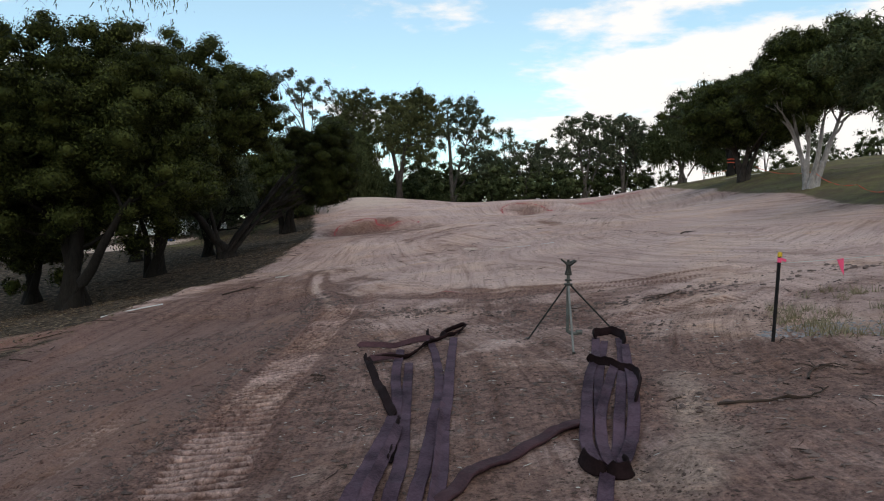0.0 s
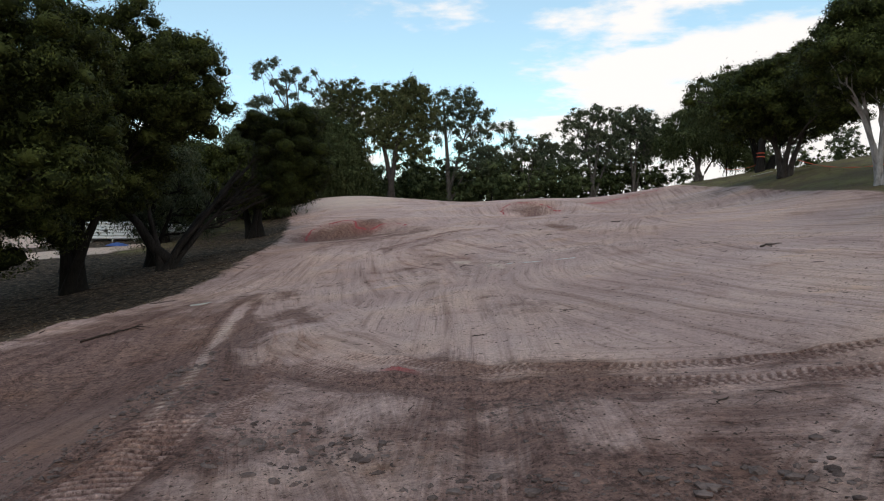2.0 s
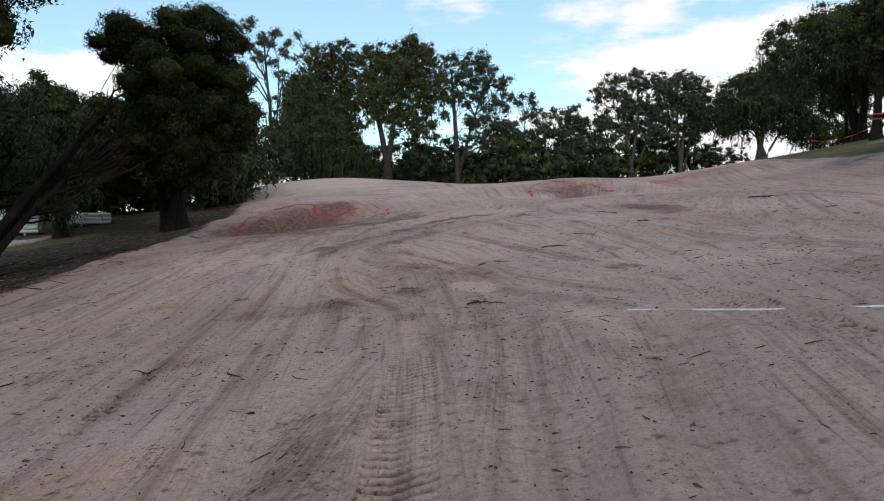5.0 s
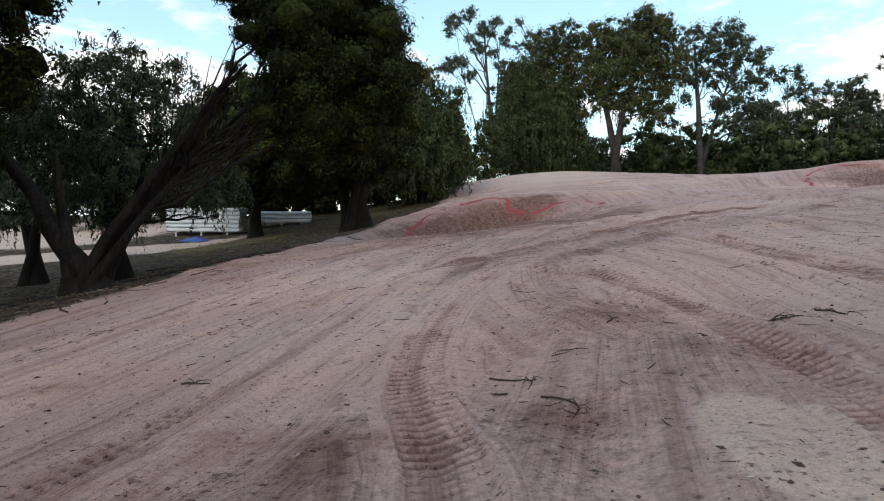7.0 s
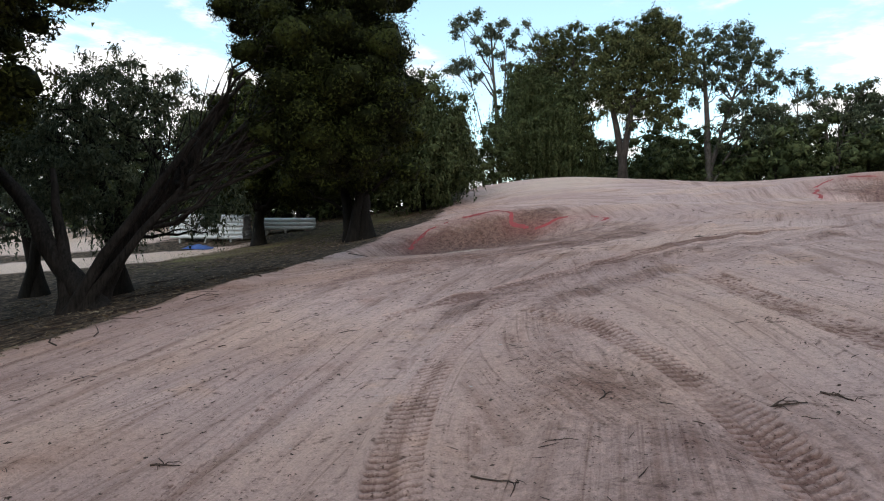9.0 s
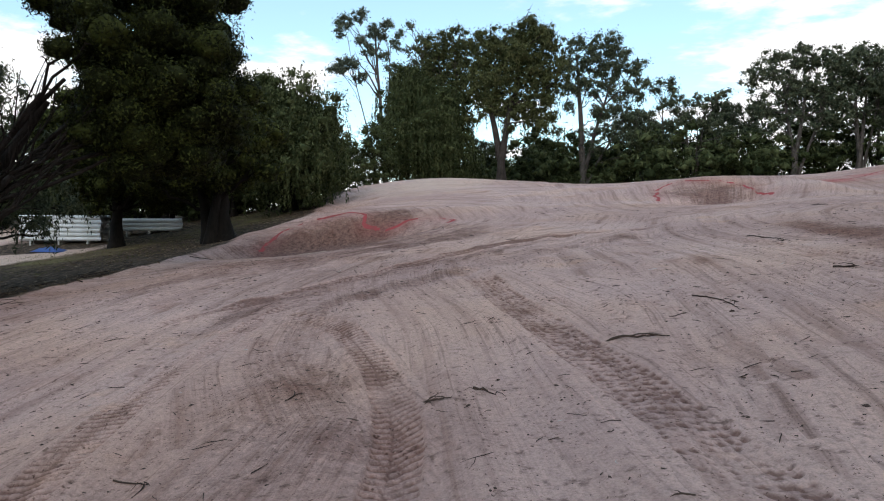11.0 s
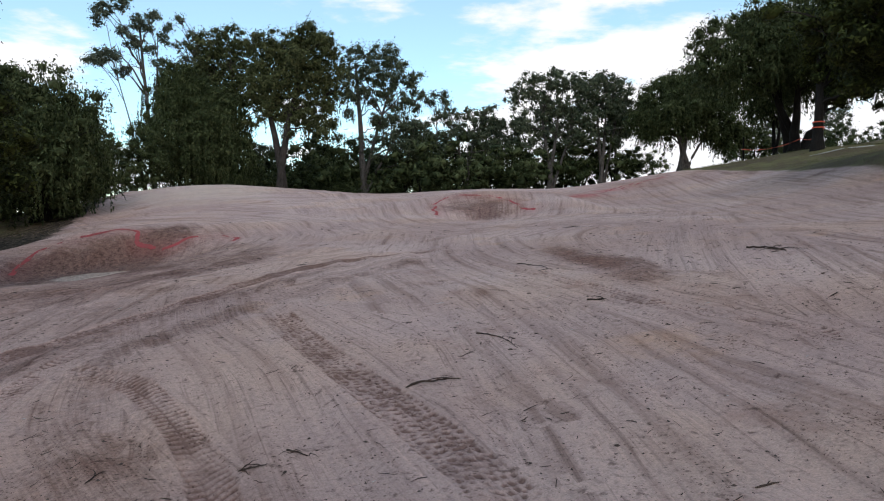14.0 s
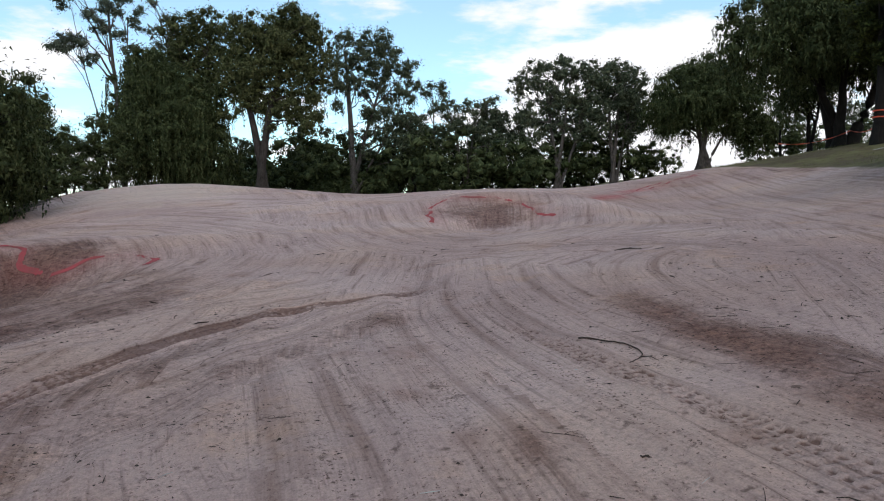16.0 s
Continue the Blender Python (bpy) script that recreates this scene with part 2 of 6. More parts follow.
    c = mix(n, l, ramp(n, l, f, ((0.38, (0, 0, 0)), (0.62, (1, 1, 1)))), c, litter)
    # turf
    turf = ramp(n, l, noise_node(n, l, 1.4, 6, 0.7, pos), ((0.36, (0.13, 0.092, 0.055)), (0.5, (0.155, 0.132, 0.062)), (0.64, (0.185, 0.172, 0.075))))
    turf = mix(n, l, ramp(n, l, noise_node(n, l, 0.32, 4, 0.6, pos), ((0.42, (0.75, 0.75, 0.75)), (0.56, (0, 0, 0)))), turf, (0.115, 0.082, 0.056))
    f = calc(n, l, "ADD", field("grass").outputs["Fac"], calc(n, l, "MULTIPLY", calc(n, l, "SUBTRACT", mid, 0.5), 0.5))
    c = mix(n, l, ramp(n, l, f, ((0.40, (0, 0, 0)), (0.60, (1, 1, 1)))), c, turf)
    # sprayed marking paint
    f = calc(n, l, "MULTIPLY", field("paint").outputs["Fac"], calc(n, l, "ADD", calc(n, l, "MULTIPLY", grit, 0.9), 0.35), True)
    c = mix(n, l, f, c, (0.55, 0.06, 0.07))
    l.new(c, b.inputs["Base Color"])
    h = calc(n, l, "ADD", calc(n, l, "MULTIPLY", scratch, 0.35), calc(n, l, "ADD", calc(n, l, "MULTIPLY", crumbs, 1.1), calc(n, l, "MULTIPLY", fine, 0.25)))
    relief(n, l, b, h, 0.9, 0.05)
    return m


EARTH = earth()
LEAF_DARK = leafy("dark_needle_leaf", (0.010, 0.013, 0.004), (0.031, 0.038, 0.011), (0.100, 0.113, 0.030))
# the needle leaf again for the dome, its shade put into a darker colour
LEAF_DOME_SHADED = leafy("shaded_dome_leaf", (0.005, 0.006, 0.002), (0.016, 0.020, 0.006), (0.068, 0.080, 0.020))
LEAF_GUM = leafy("gum_leaf", (0.024, 0.035, 0.021), (0.078, 0.094, 0.056), (0.175, 0.190, 0.115))
LEAF_OLIVE = leafy("olive_gum_leaf", (0.024, 0.030, 0.013), (0.074, 0.083, 0.034), (0.170, 0.175, 0.076))
LEAF_GREY = leafy("grey_green_leaf", (0.034, 0.050, 0.034), (0.100, 0.120, 0.084), (0.205, 0.225, 0.165))
LEAF_WEEP = leafy("willowy_leaf", (0.018, 0.025, 0.010), (0.052, 0.065, 0.026), (0.128, 0.145, 0.064))
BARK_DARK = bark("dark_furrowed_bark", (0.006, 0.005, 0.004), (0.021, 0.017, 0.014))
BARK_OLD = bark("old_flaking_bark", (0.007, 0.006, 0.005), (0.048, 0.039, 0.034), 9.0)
BARK_GREY = bark("grey_papery_bark", (0.018, 0.014, 0.012), (0.070, 0.057, 0.049))
BARK_PALE = bark("pale_gum_bark", (0.030, 0.025, 0.022), (0.15, 0.128, 0.115), 2.5)
BARK_WHITE = bark("white_limed_bark", (0.16, 0.145, 0.135), (0.40, 0.37, 0.355), 2.5)


# ---- shape of the land ----
def spline(v, knots, values):
    """Smooth curve through (knots, values), level beyond both ends."""
    k, f = np.array(knots, float), np.array(values, float)
    v = np.clip(np.asarray(v, float), k[0], k[-1])
    slope = np.gradient(f, k)
    i = np.clip(np.searchsorted(k, v, side="right") - 1, 0, len(k) - 2)
    h = k[i + 1] - k[i]
    s = (v - k[i]) / h
    return ((2 * s**3 - 3 * s**2 + 1) * f[i] + (s**3 - 2 * s**2 + s) * h * slope[i]
            + (3 * s**2 - 2 * s**3) * f[i + 1] + (s**3 - s**2) * h * slope[i + 1])


def step(a, b, v):
    s = np.clip((np.asarray(v, float) - a) / (b - a), 0, 1)
    return s * s * (3 - 2 * s)


def bump(x, y, cx, cy, rx, ry, turn=0.0):
    """A soft round hump of height 1, rx by ry metres, turned by degrees."""
    c, s = math.cos(radians(turn)), math.sin(radians(turn))
    u, w = (x - cx) * c + (y - cy) * s, (y - cy) * c - (x - cx) * s
    return np.exp(-((u / rx) ** 2 + (w / ry) ** 2))


def bowl(x, y, cx, cy, rx, ry, turn=0.0):
    """A flat-bottomed hollow with steep sides, 1 inside and 0 outside."""
    c, s = math.cos(radians(turn)), math.sin(radians(turn))
    u, w = (x - cx) * c + (y - cy) * s, (y - cy) * c - (x - cx) * s
    return 1 - step(0.55, 1.15, np.hypot(u / rx, w / ry))


def level(x, y):
    """Height of the shaped earth: a long rise ahead, a cross fall to the left, and the moulded hollows and mounds."""
    x, y = np.asarray(x, float), np.asarray(y, float)
    z = spline(y, (-60, 0, 14, 27, 36, 44, 54, 66, 80, 92, 120, 300), (-0.41, 0.04, -0.04, 0.18, 0.25, 1.01, 1.74, 2.6, 4.1, 4.04, 3.76, 4.2))
    z = z + spline(x, (-120, -45, -30, -22, -14, -6, 0, 5, 10, 17, 26, 40, 120), (-3.9, -4.18, -3.6, -3.2, -1.77, -0.62, 0.05, 0.6, 1.37, 2.18, 4.43, 7.9, 9.5))
    z = z - (0.055 * np.clip(x, -20, 0) + 0.101 * np.clip(x, 0, 40)) / (1 + np.exp(-(y - 52) / 8))
    z = z + 0.36 * bump(x, y, 6.0, 32, 3.5, 4.5) - 0.41 * bump(x, y, -5.2, 21, 2.2, 7, -12)
    z = z + 0.10 * bump(x, y, -2.6, 17.5, 0.7, 7, 10)
    z = z - 0.42 * bump(x, y, -15.5, 55, 7.0, 24)
    # turf bank
    z = z + 1.1 * bump(x, y, 28.0, 60, 4.2, 9) + 0.6 * bump(x, y, 33.0, 73, 4, 6)
    # first hollow with its raised back lip
    z = z - 0.62 * bowl(x, y, -5.2, 54.6, 3.9, 3.0, 12) + 0.40 * bump(x, y, -2.8, 59.4, 4.6, 1.9, 10)
    z = z + 0.45 * bump(x, y, -7.0, 58.9, 2.8, 1.3, 10) + 0.14 * bump(x, y, -3.7, 56.6, 0.9, 1.2)
    z = z - 0.22 * bump(x, y, -4.6, 51.4, 3.4, 1.9, -8)
    # second hollow
    z = z - 0.50 * bowl(x, y, 8.9, 63.9, 2.7, 2.5, 5) + 0.66 * bump(x, y, 9.0, 69.3, 4.6, 2.0)
    z = z + 0.5 * bump(x, y, 12.8, 66, 1.8, 3) - 0.2 * bump(x, y, 8.4, 60.6, 2.8, 1.8)
    # crest and far mounds
    z = z + 1.5 * bump(x, y, -11, 89, 10, 9) + 0.15 * bump(x, y, 15, 92, 4, 14) - 0.14 * bump(x, y, 3, 78, 6, 8)
    return z


# ---- building helpers ----
def raw_mesh(name, verts, faces, material, smooth=False):
    """A mesh from arrays: verts (n, 3), faces (m, 3 or 4)."""
    me = bpy.data.meshes.new(name)
    v, f = np.asarray(verts, np.float32), np.asarray(faces, np.int32)
    k = f.shape[1]
    me.vertices.add(len(v))
    me.vertices.foreach_set("co", v.ravel())
    me.loops.add(f.size)
    me.loops.foreach_set("vertex_index", f.ravel())
    me.polygons.add(len(f))
    me.polygons.foreach_set("loop_start", np.arange(len(f), dtype=np.int32) * k)
    me.polygons.foreach_set("use_smooth", np.full(len(f), smooth))
    me.update(calc_edges=True)
    me.materials.append(material)
    return me


def part(name, shape, material, parent=None, label=""):
    """Links a bmesh or mesh as one object under its thing."""
    if isinstance(shape, bmesh.types.BMesh):
        me = bpy.data.meshes.new(name)
        shape.to_mesh(me)
        shape.free()
        me.materials.append(material)
    else:
        me = shape
    ob = new(name, me)
    if parent is not None:
        ob.parent = parent
    if label:
        tagged(ob, label)
    return ob


def thing(name, m, label, category, group=""):
    ob = new(name)
    ob.empty_display_size = 0.2
    ob.matrix_world = m
    return tagged(ob, label, category, group)


def tube(points, radii, sides=8):
    """A tapered tube along points: verts and quads, both ends closed to a point."""
    p, r = np.asarray(points, float), np.asarray(radii, float)
    d = np.gradient(p, axis=0)
    d /= np.linalg.norm(d, axis=1)[:, None] + 1e-9
    ref = np.where(np.abs(d[:, 2:3]) > 0.9, np.array([[1.0, 0, 0]]), np.array([[0, 0, 1.0]]))
    u = np.cross(d, ref)
    u /= np.linalg.norm(u, axis=1)[:, None] + 1e-9
    w = np.cross(d, u)
    a = np.linspace(0, 2 * np.pi, sides, endpoint=False)
    ring = p[:, None] + r[:, None, None] * (np.cos(a)[None, :, None] * u[:, None] + np.sin(a)[None, :, None] * w[:, None])
    v = ring.reshape(-1, 3)
    i = np.arange(len(p) - 1)[:, None] * sides
    j = np.arange(sides)[None]
    q = np.stack((i + j, i + (j + 1) % sides, i + sides + (j + 1) % sides, i + sides + j), -1).reshape(-1, 4)
    return v, q


def join(pieces):
    """Many (verts, faces) as one."""
    vs, fs, o = [], [], 0
    for v, f in pieces:
        vs.append(v)
        fs.append(np.asarray(f) + o)
        o += len(v)
    return np.concatenate(vs), np.concatenate(fs)


def bend(a, b, sag, rng, n=7, wobble=0.0):
    """A bowed line from a to b."""
    a, b = np.asarray(a, float), np.asarray(b, float)
    s = np.linspace(0, 1, n)[:, None]
    line = a + (b - a) * s + np.array([0, 0, sag]) * (4 * s * (1 - s))
    if wobble:
        line[1:-1] += rng.normal(0, wobble, (n - 2, 3))
    return line


LATTICE = np.random.RandomState(5).rand(256, 256)


def cloudy(x, y, size, octaves=4, seed=0):
    """Smooth random field between 0 and 1."""
    total, amount, norm = np.zeros(np.shape(x)), 1.0, 0.0
    for o in range(octaves):
        u, w = np.asarray(x) / size + 17.3 * (seed + o), np.asarray(y) / size + 9.1 * (seed + o)
        i, j = np.floor(u).astype(int), np.floor(w).astype(int)
        s, t = u - i, w - j
        s, t = s * s * (3 - 2 * s), t * t * (3 - 2 * t)
        a, b = LATTICE[i % 256, j % 256], LATTICE[(i + 1) % 256, j % 256]
        c, d = LATTICE[i % 256, (j + 1) % 256], LATTICE[(i + 1) % 256, (j + 1) % 256]
        total = total + amount * ((a * (1 - s) + b * s) * (1 - t) + (c * (1 - s) + d * s) * t)
        norm += amount
        amount, size = amount * 0.5, size * 0.5
    return total / norm


def course(points, spacing=0.25):
    """A smooth line through plan points at an even spacing."""
    p = np.array(points, float)
    k = np.concatenate(([0], np.cumsum(np.linalg.norm(np.diff(p, axis=0), axis=1))))
    s = np.arange(0, k[-1], spacing)
    return np.stack((spline(s, k, p[:, 0]), spline(s, k, p[:, 1])), 1)


def nearest(x, y, line):
    """Signed distance, length along and plain distance for flat arrays x, y against a line."""
    best, index = np.full(x.shape, 1e9), np.zeros(x.shape, int)
    for i in range(len(line)):
        d = (x - line[i, 0]) ** 2 + (y - line[i, 1]) ** 2
        m = d < best
        best[m], index[m] = d[m], i
    seg = np.diff(line, axis=0)
    size = np.linalg.norm(seg, axis=1)
    start = np.concatenate(([0], np.cumsum(size)))
    out = np.full(x.shape, 1e9)
    across, along = np.zeros(x.shape), np.zeros(x.shape)
    for shift in (-1, 0):
        k = np.clip(index + shift, 0, len(seg) - 1)
        ux, uy = seg[k, 0] / size[k], seg[k, 1] / size[k]
        dx, dy = x - line[k, 0], y - line[k, 1]
        t = dx * ux + dy * uy
        # the first and last pieces run on beyond the ends
        t = np.clip(t, np.where(k == 0, -1e9, 0), np.where(k == len(seg) - 1, 1e9, size[k]))
        d = np.hypot(dx - t * ux, dy - t * uy)
        m = d < out
        out[m], along[m] = d[m], (start[k] + t)[m]
        across[m] = (np.where(dx * uy - dy * ux < 0, -1, 1) * d)[m]
    return across, along, np.sqrt(best)


# ---- ground ----
# plan lines of the vehicles that smeared the sand
COURSES = [course(c, 0.5) for c in (
    ((-4.0, -8), (-3.6, 6), (-2.7, 14), (-2.7, 18.4), (-3.6, 22), (-4.45, 26.6), (-5.0, 31.4), (-5.2, 36), (-5.0, 43), (-3.4, 47.5), (0, 51)),
    ((-4.9, 33), (-4.0, 28), (-2.7, 24.2), (-1.3, 20.2), (-0.2, 18.5), (0.9, 17.5), (2.1, 16.8), (3.4, 16.4), (5, 16.2), (9, 15.8), (16, 17)),
    ((-6.4, -6), (-6.6, 6), (-7.4, 16), (-7.6, 24), (-7.2, 33), (-6.2, 40), (-4.4, 45), (-1, 48.6), (4, 52)),
    ((7.6, 12), (5.6, 18), (4.5, 22.5), (3.6, 26), (4.2, 31), (5.2, 38), (4.9, 43), (4.2, 47)),
    ((9.5, 14), (7.4, 20), (6.7, 24.5), (6.3, 28), (6.6, 34), (8.5, 42), (12, 50), (16, 58)),
    ((18, 26), (15.2, 36), (13, 41), (14, 50), (17, 58), (20, 70)),
    ((0.6, 15), (0.9, 20), (1.0, 25.5), (1.5, 33.8), (1.2, 37)),
    ((0.4, 15), (-0.5, 19.7), (-1.7, 22), (-3.2, 26), (-4.3, 31), (-5, 40), (-4.8, 48)),
    ((1.4, 27), (1.1, 32), (0.6, 35.2), (-0.1, 36.5), (-0.6, 38.1), (-0.9, 40.5), (-0.8, 42), (0.0, 43.6), (1.2, 45.4), (3.0, 47.9), (5, 50), (8, 53), (13, 56)),
    ((-0.6, 28), (-1.3, 33), (-1.7, 36.5), (-2.1, 40.5), (-2.4, 43.5), (-2.2, 47)),
    ((-2.6, 28), (-3.9, 36.5), (-3.8, 38.6), (-3.2, 42), (-2.6, 46), (-1, 50.2), (0.7, 53), (1.1, 57), (-0.4, 63), (-3, 67), (-9, 71)),
    ((3.6, 28), (2.5, 34), (1.9, 36), (0.7, 38), (-0.4, 39.8), (-0.9, 41.5)),
    ((4.6, 32), (2.9, 38), (2.0, 41), (0.8, 43.6), (0.2, 46)),
    ((5, 33), (4.2, 36.4), (3.4, 39.4), (2.8, 40.7), (1.9, 43), (1.2, 45.6), (1.4, 50)),
    ((5.6, 36), (4.6, 40), (3.8, 44), (3.7, 47), (3.8, 51.6), (4.2, 57), (3, 66), (1, 76), (-3, 90)),
    ((7.6, 38), (6.7, 42.4), (6.0, 45), (5.5, 48.4), (6, 53)),
    ((1.5, 86), (3, 70), (3.8, 61), (5.4, 56.4), (7.4, 54.8), (10, 56.8), (13, 63), (14.5, 72), (13, 86)),
    ((9, 36), (7.4, 43), (7.5, 45), (7.6, 48), (8.6, 51), (12, 53)),
    ((18, 40), (12, 49), (9.6, 53.2), (7, 54.4)),
    ((-14, 51), (-9, 48.4), (-4, 49.2), (-0.2, 52), (0.9, 56), (-1.5, 61.6), (-8, 65), (-13, 72)),
    ((3.4, -6), (3.2, 2), (3.4, 8), (5.2, 12), (9, 15), (15, 22)),
    ((0.8, -6), (0.7, 4), (0.5, 10), (-0.6, 14)),
    ((-12, 68), (-6, 74), (2, 75), (8, 78), (15, 84)),
)]
LEFT_EDGE = ((-60, 6, 12, 16, 22, 28, 34, 40, 46, 54, 61, 70, 76, 88, 120), (-9, -7.9, -8.4, -9.0, -9.8, -9.9, -9.3, -8.9, -9.0, -9.2, -10.3, -12.0, -13.0, -14.6, -15))
RIGHT_EDGE = ((-60, 0, 20, 30, 42, 52, 60, 68, 76, 90, 120), (14, 15, 17.5, 19.5, 22.2, 23.0, 24.3, 25.6, 26.2, 27, 20))
SPRAYED = tuple(zip((
    ((-7.98, 55.6), (-8.0, 56.2), (-7.9, 56.9), (-7.3, 57.6), (-6.5, 58.0), (-5.7, 58.3), (-4.95, 58.2), (-4.75, 57.4), (-4.4, 57.1), (-3.4, 56.85), (-2.75, 57.2), (-2.05, 57.5), (-1.5, 57.1), (-1.2, 56.0)),
    ((6.7, 65.1), (6.7, 66.8), (7.0, 68.1), (7.7, 68.6), (8.65, 68.4), (9.6, 68.2), (10.4, 67.5), (10.8, 66.0), (11.2, 64.5)),
    ((11.7, 72.4), (13.4, 71.6), (15.4, 72.2), (17.4, 73.4), (19.7, 75.9), (21.6, 76.8), (23.4, 77.2)),
    ((19.2, 74.4), (21.6, 76.8), (24.0, 78.4)),
), (0.17, 0.17, 0.15, 0.15)))
PAINT = [course(c, 0.06) for c, width in SPRAYED]

# wheel prints: plan line, width, tread, dampness, label
PRINTS = (
    (((1.34, 26.5), (1.27, 30.0), (1.20, 32.0), (0.98, 34.0), (0.58, 35.3), (-0.08, 36.6), (-0.58, 38.2), (-0.84, 39.7), (-0.88, 41.2), (-0.55, 43.0)), 0.42, "bar", 0.34, "deep tractor tyre print curving over the sand"),
    (((4.5, 35.2), (4.0, 37.6), (3.42, 39.3), (2.6, 41.3), (1.5, 44.4)), 0.52, "block", 0.54, "wide crumbled tyre print in the sand"),
    (((2.5, 35.6), (2.02, 37.9), (1.2, 39.7), (0.3, 41.0), (-0.9, 42.0)), 0.38, "bar", 0.45, "tyre print curving over the sand"),
    (((4.5, 27.0), (3.95, 33.4), (3.75, 35.2)), 0.30, "block", 0.22, "narrow tyre print on the graded sand"),
    (((-1.66, 2.2), (-1.80, 5.3), (-1.96, 7.2), (-2.02, 9.8), (-2.05, 13.2), (-2.2, 17.0)), 0.78, "cleat", 0.30, "tracked machine print with broad cross bars"),
    (((-5.2, 6.4), (-6.6, 10.4), (-7.9, 14.4), (-8.8, 18.4)), 0.50, "cleat", 0.42, "worn machine print along the litter edge"),
    (((2.7, 10.9), (3.6, 11.6), (4.8, 12.0), (6.6, 12.4)), 0.55, "cleat", 0.60, "tracked machine print beside the grassy verge"),
    (((-1.1, 29.0), (-1.32, 32.8), (-1.55, 35.8), (-2.3, 39.5)), 0.26, "block", 0.20, "faint tyre print along the sand"),
    (((-3.3, 2.0), (-3.4, 6.0), (-3.5, 9.0), (-3.3, 13.5)), 0.34, "block", 0.45, "faint tyre print along the sand"),
    (((-2.6, 41.4), (-1.2, 43.4), (-0.2, 44.9), (0.5, 46.2), (1.4, 47.8), (2.6, 49.2), (3.9, 49.9), (5.3, 50.3)), 0.40, "block", 0.75, "dark tyre print crossing towards the hollow"),
    (((-2.3, 23.6), (-1.45, 20.6), (-0.35, 19.0), (0.6, 18.15), (1.4, 17.5), (2.2, 17.15), (3.2, 16.75), (4.8, 16.5), (7.2, 16.2)), 0.40, "bar", 0.40, "dark tracked machine print curving across the slope"),
    (((-1.9, 21.0), (-0.95, 18.9), (0.2, 17.4), (1.1, 16.7), (2.0, 16.3), (3.0, 16.0), (4.3, 15.7), (6.6, 15.4)), 0.40, "bar", 0.40, "dark tracked machine print curving across the slope"),
    (((-1.35, 15.6), (-1.5, 17.0), (-1.72, 19.4), (-2.3, 22.8), (-2.9, 25.2)), 0.36, "bar", 0.45, "tyre print leaving the machine track"),
    (((8.3, 39.0), (7.1, 41.6), (6.4, 44.4), (5.4, 48.0)), 0.30, "block", 0.30, "faint tyre print down the slope"),
)


def graded(lo, hi, fine_lo, fine_hi, fine, growth=1.12, mid=None):
    """Grid lines that are close together between fine_lo and fine_hi and widen outside."""
    v = list(np.arange(fine_lo, fine_hi, fine))
    s = fine
    while v[-1] < hi:
        if mid and v[-1] < mid[0]:
            s = min(s * growth, mid[1])
        else:
            s *= growth
        v.append(v[-1] + s)
    s = fine
    while v[0] > lo:
        s *= growth
        v.insert(0, v[0] - s)
    return np.array(v)


GX = graded(-900, 900, -9.0, 13.0, 0.098, 1.11)
GY = graded(-700, 1500, 2.0, 50.0, 0.098, 1.11, (72, 0.19))
X, Y = np.meshgrid(GX, GY)
X, Y = X.ravel(), Y.ravel()
Z = level(X, Y)
near = (np.abs(X) < 45) & (Y > -25) & (Y < 100)
xn, yn = X[near], Y[near]
where = np.full(len(X), -1)
where[near] = np.arange(len(xn))
best_score, owner = np.full(len(xn), 1e9), np.zeros(len(xn), int)
along_all, across_all = np.zeros((len(COURSES), len(xn)), np.float32), np.zeros((len(COURSES), len(xn)), np.float32)
rut, bands_near = np.zeros(len(xn)), np.zeros(len(xn))
fray = 0.9 * cloudy(xn, yn, 0.35, 2, 60)
for k, c in enumerate(COURSES):
    across, along, dist = nearest(xn, yn, c)
    score = dist + 2.2 * cloudy(xn, yn, 2.4, 2, 20 + k) + fray * (k % 3)
    take = score < best_score
    best_score[take], owner[take] = score[take], k
    along_all[k], across_all[k] = along + 31.0 * k, across + 7.0 * k
    # two shallow wheel ruts with a shoved-up edge
    worn = 0.35 + 0.9 * cloudy(along + 50 * k, across * 0.2, 4.0, 3, k)
    if k in (1, 8):
        bands_near += np.where(dist < 3, (0.45 if k == 1 else 0.40) * np.exp(-((np.abs(across) - 0.6) / 0.45) ** 2) * step(0.35, 0.62, cloudy(along, across * 0.3 + 40 * k, 3.0, 3, 70 + k)), 0)
    for side in (-0.85, 0.85):
        u = (across - side) / 0.24
        rut += np.where(dist < 3, worn * (-0.030 * np.exp(-u * u) + 0.016 * np.exp(-((np.abs(u) - 1.7) / 0.5) ** 2)), 0)
dirt = (1 - step(-0.6, 0.6, spline(Y, *LEFT_EDGE) - X)) * (1 - step(-1.0, 1.0, X - spline(Y, *RIGHT_EDGE)))
dirt *= 1 - step(96, 104, Y)
# hard lumps and broken surface: rougher near the start, smooth on the graded slope
coarse = cloudy(X, Y, 1.7, 3, 1) - 0.5
crumb = cloudy(X, Y, 0.32, 2, 2) - 0.5
churn = 1 - step(11, 18.5, Y + 5 * coarse + 9 * (cloudy(X, Y, 5.0, 2, 91) - 0.5))
rough_amt = 0.035 + 0.05 * churn
fine_zone = near & (X > -14) & (X < 18) & (Y < 76)
Z = Z + np.where(near, rough_amt * coarse * 2, 0.10 * (cloudy(X, Y, 9.0, 3, 8) - 0.5))
Z[near] += rut * dirt[near]
Z = Z + np.where(fine_zone, (0.018 + 0.03 * churn) * crumb, 0)
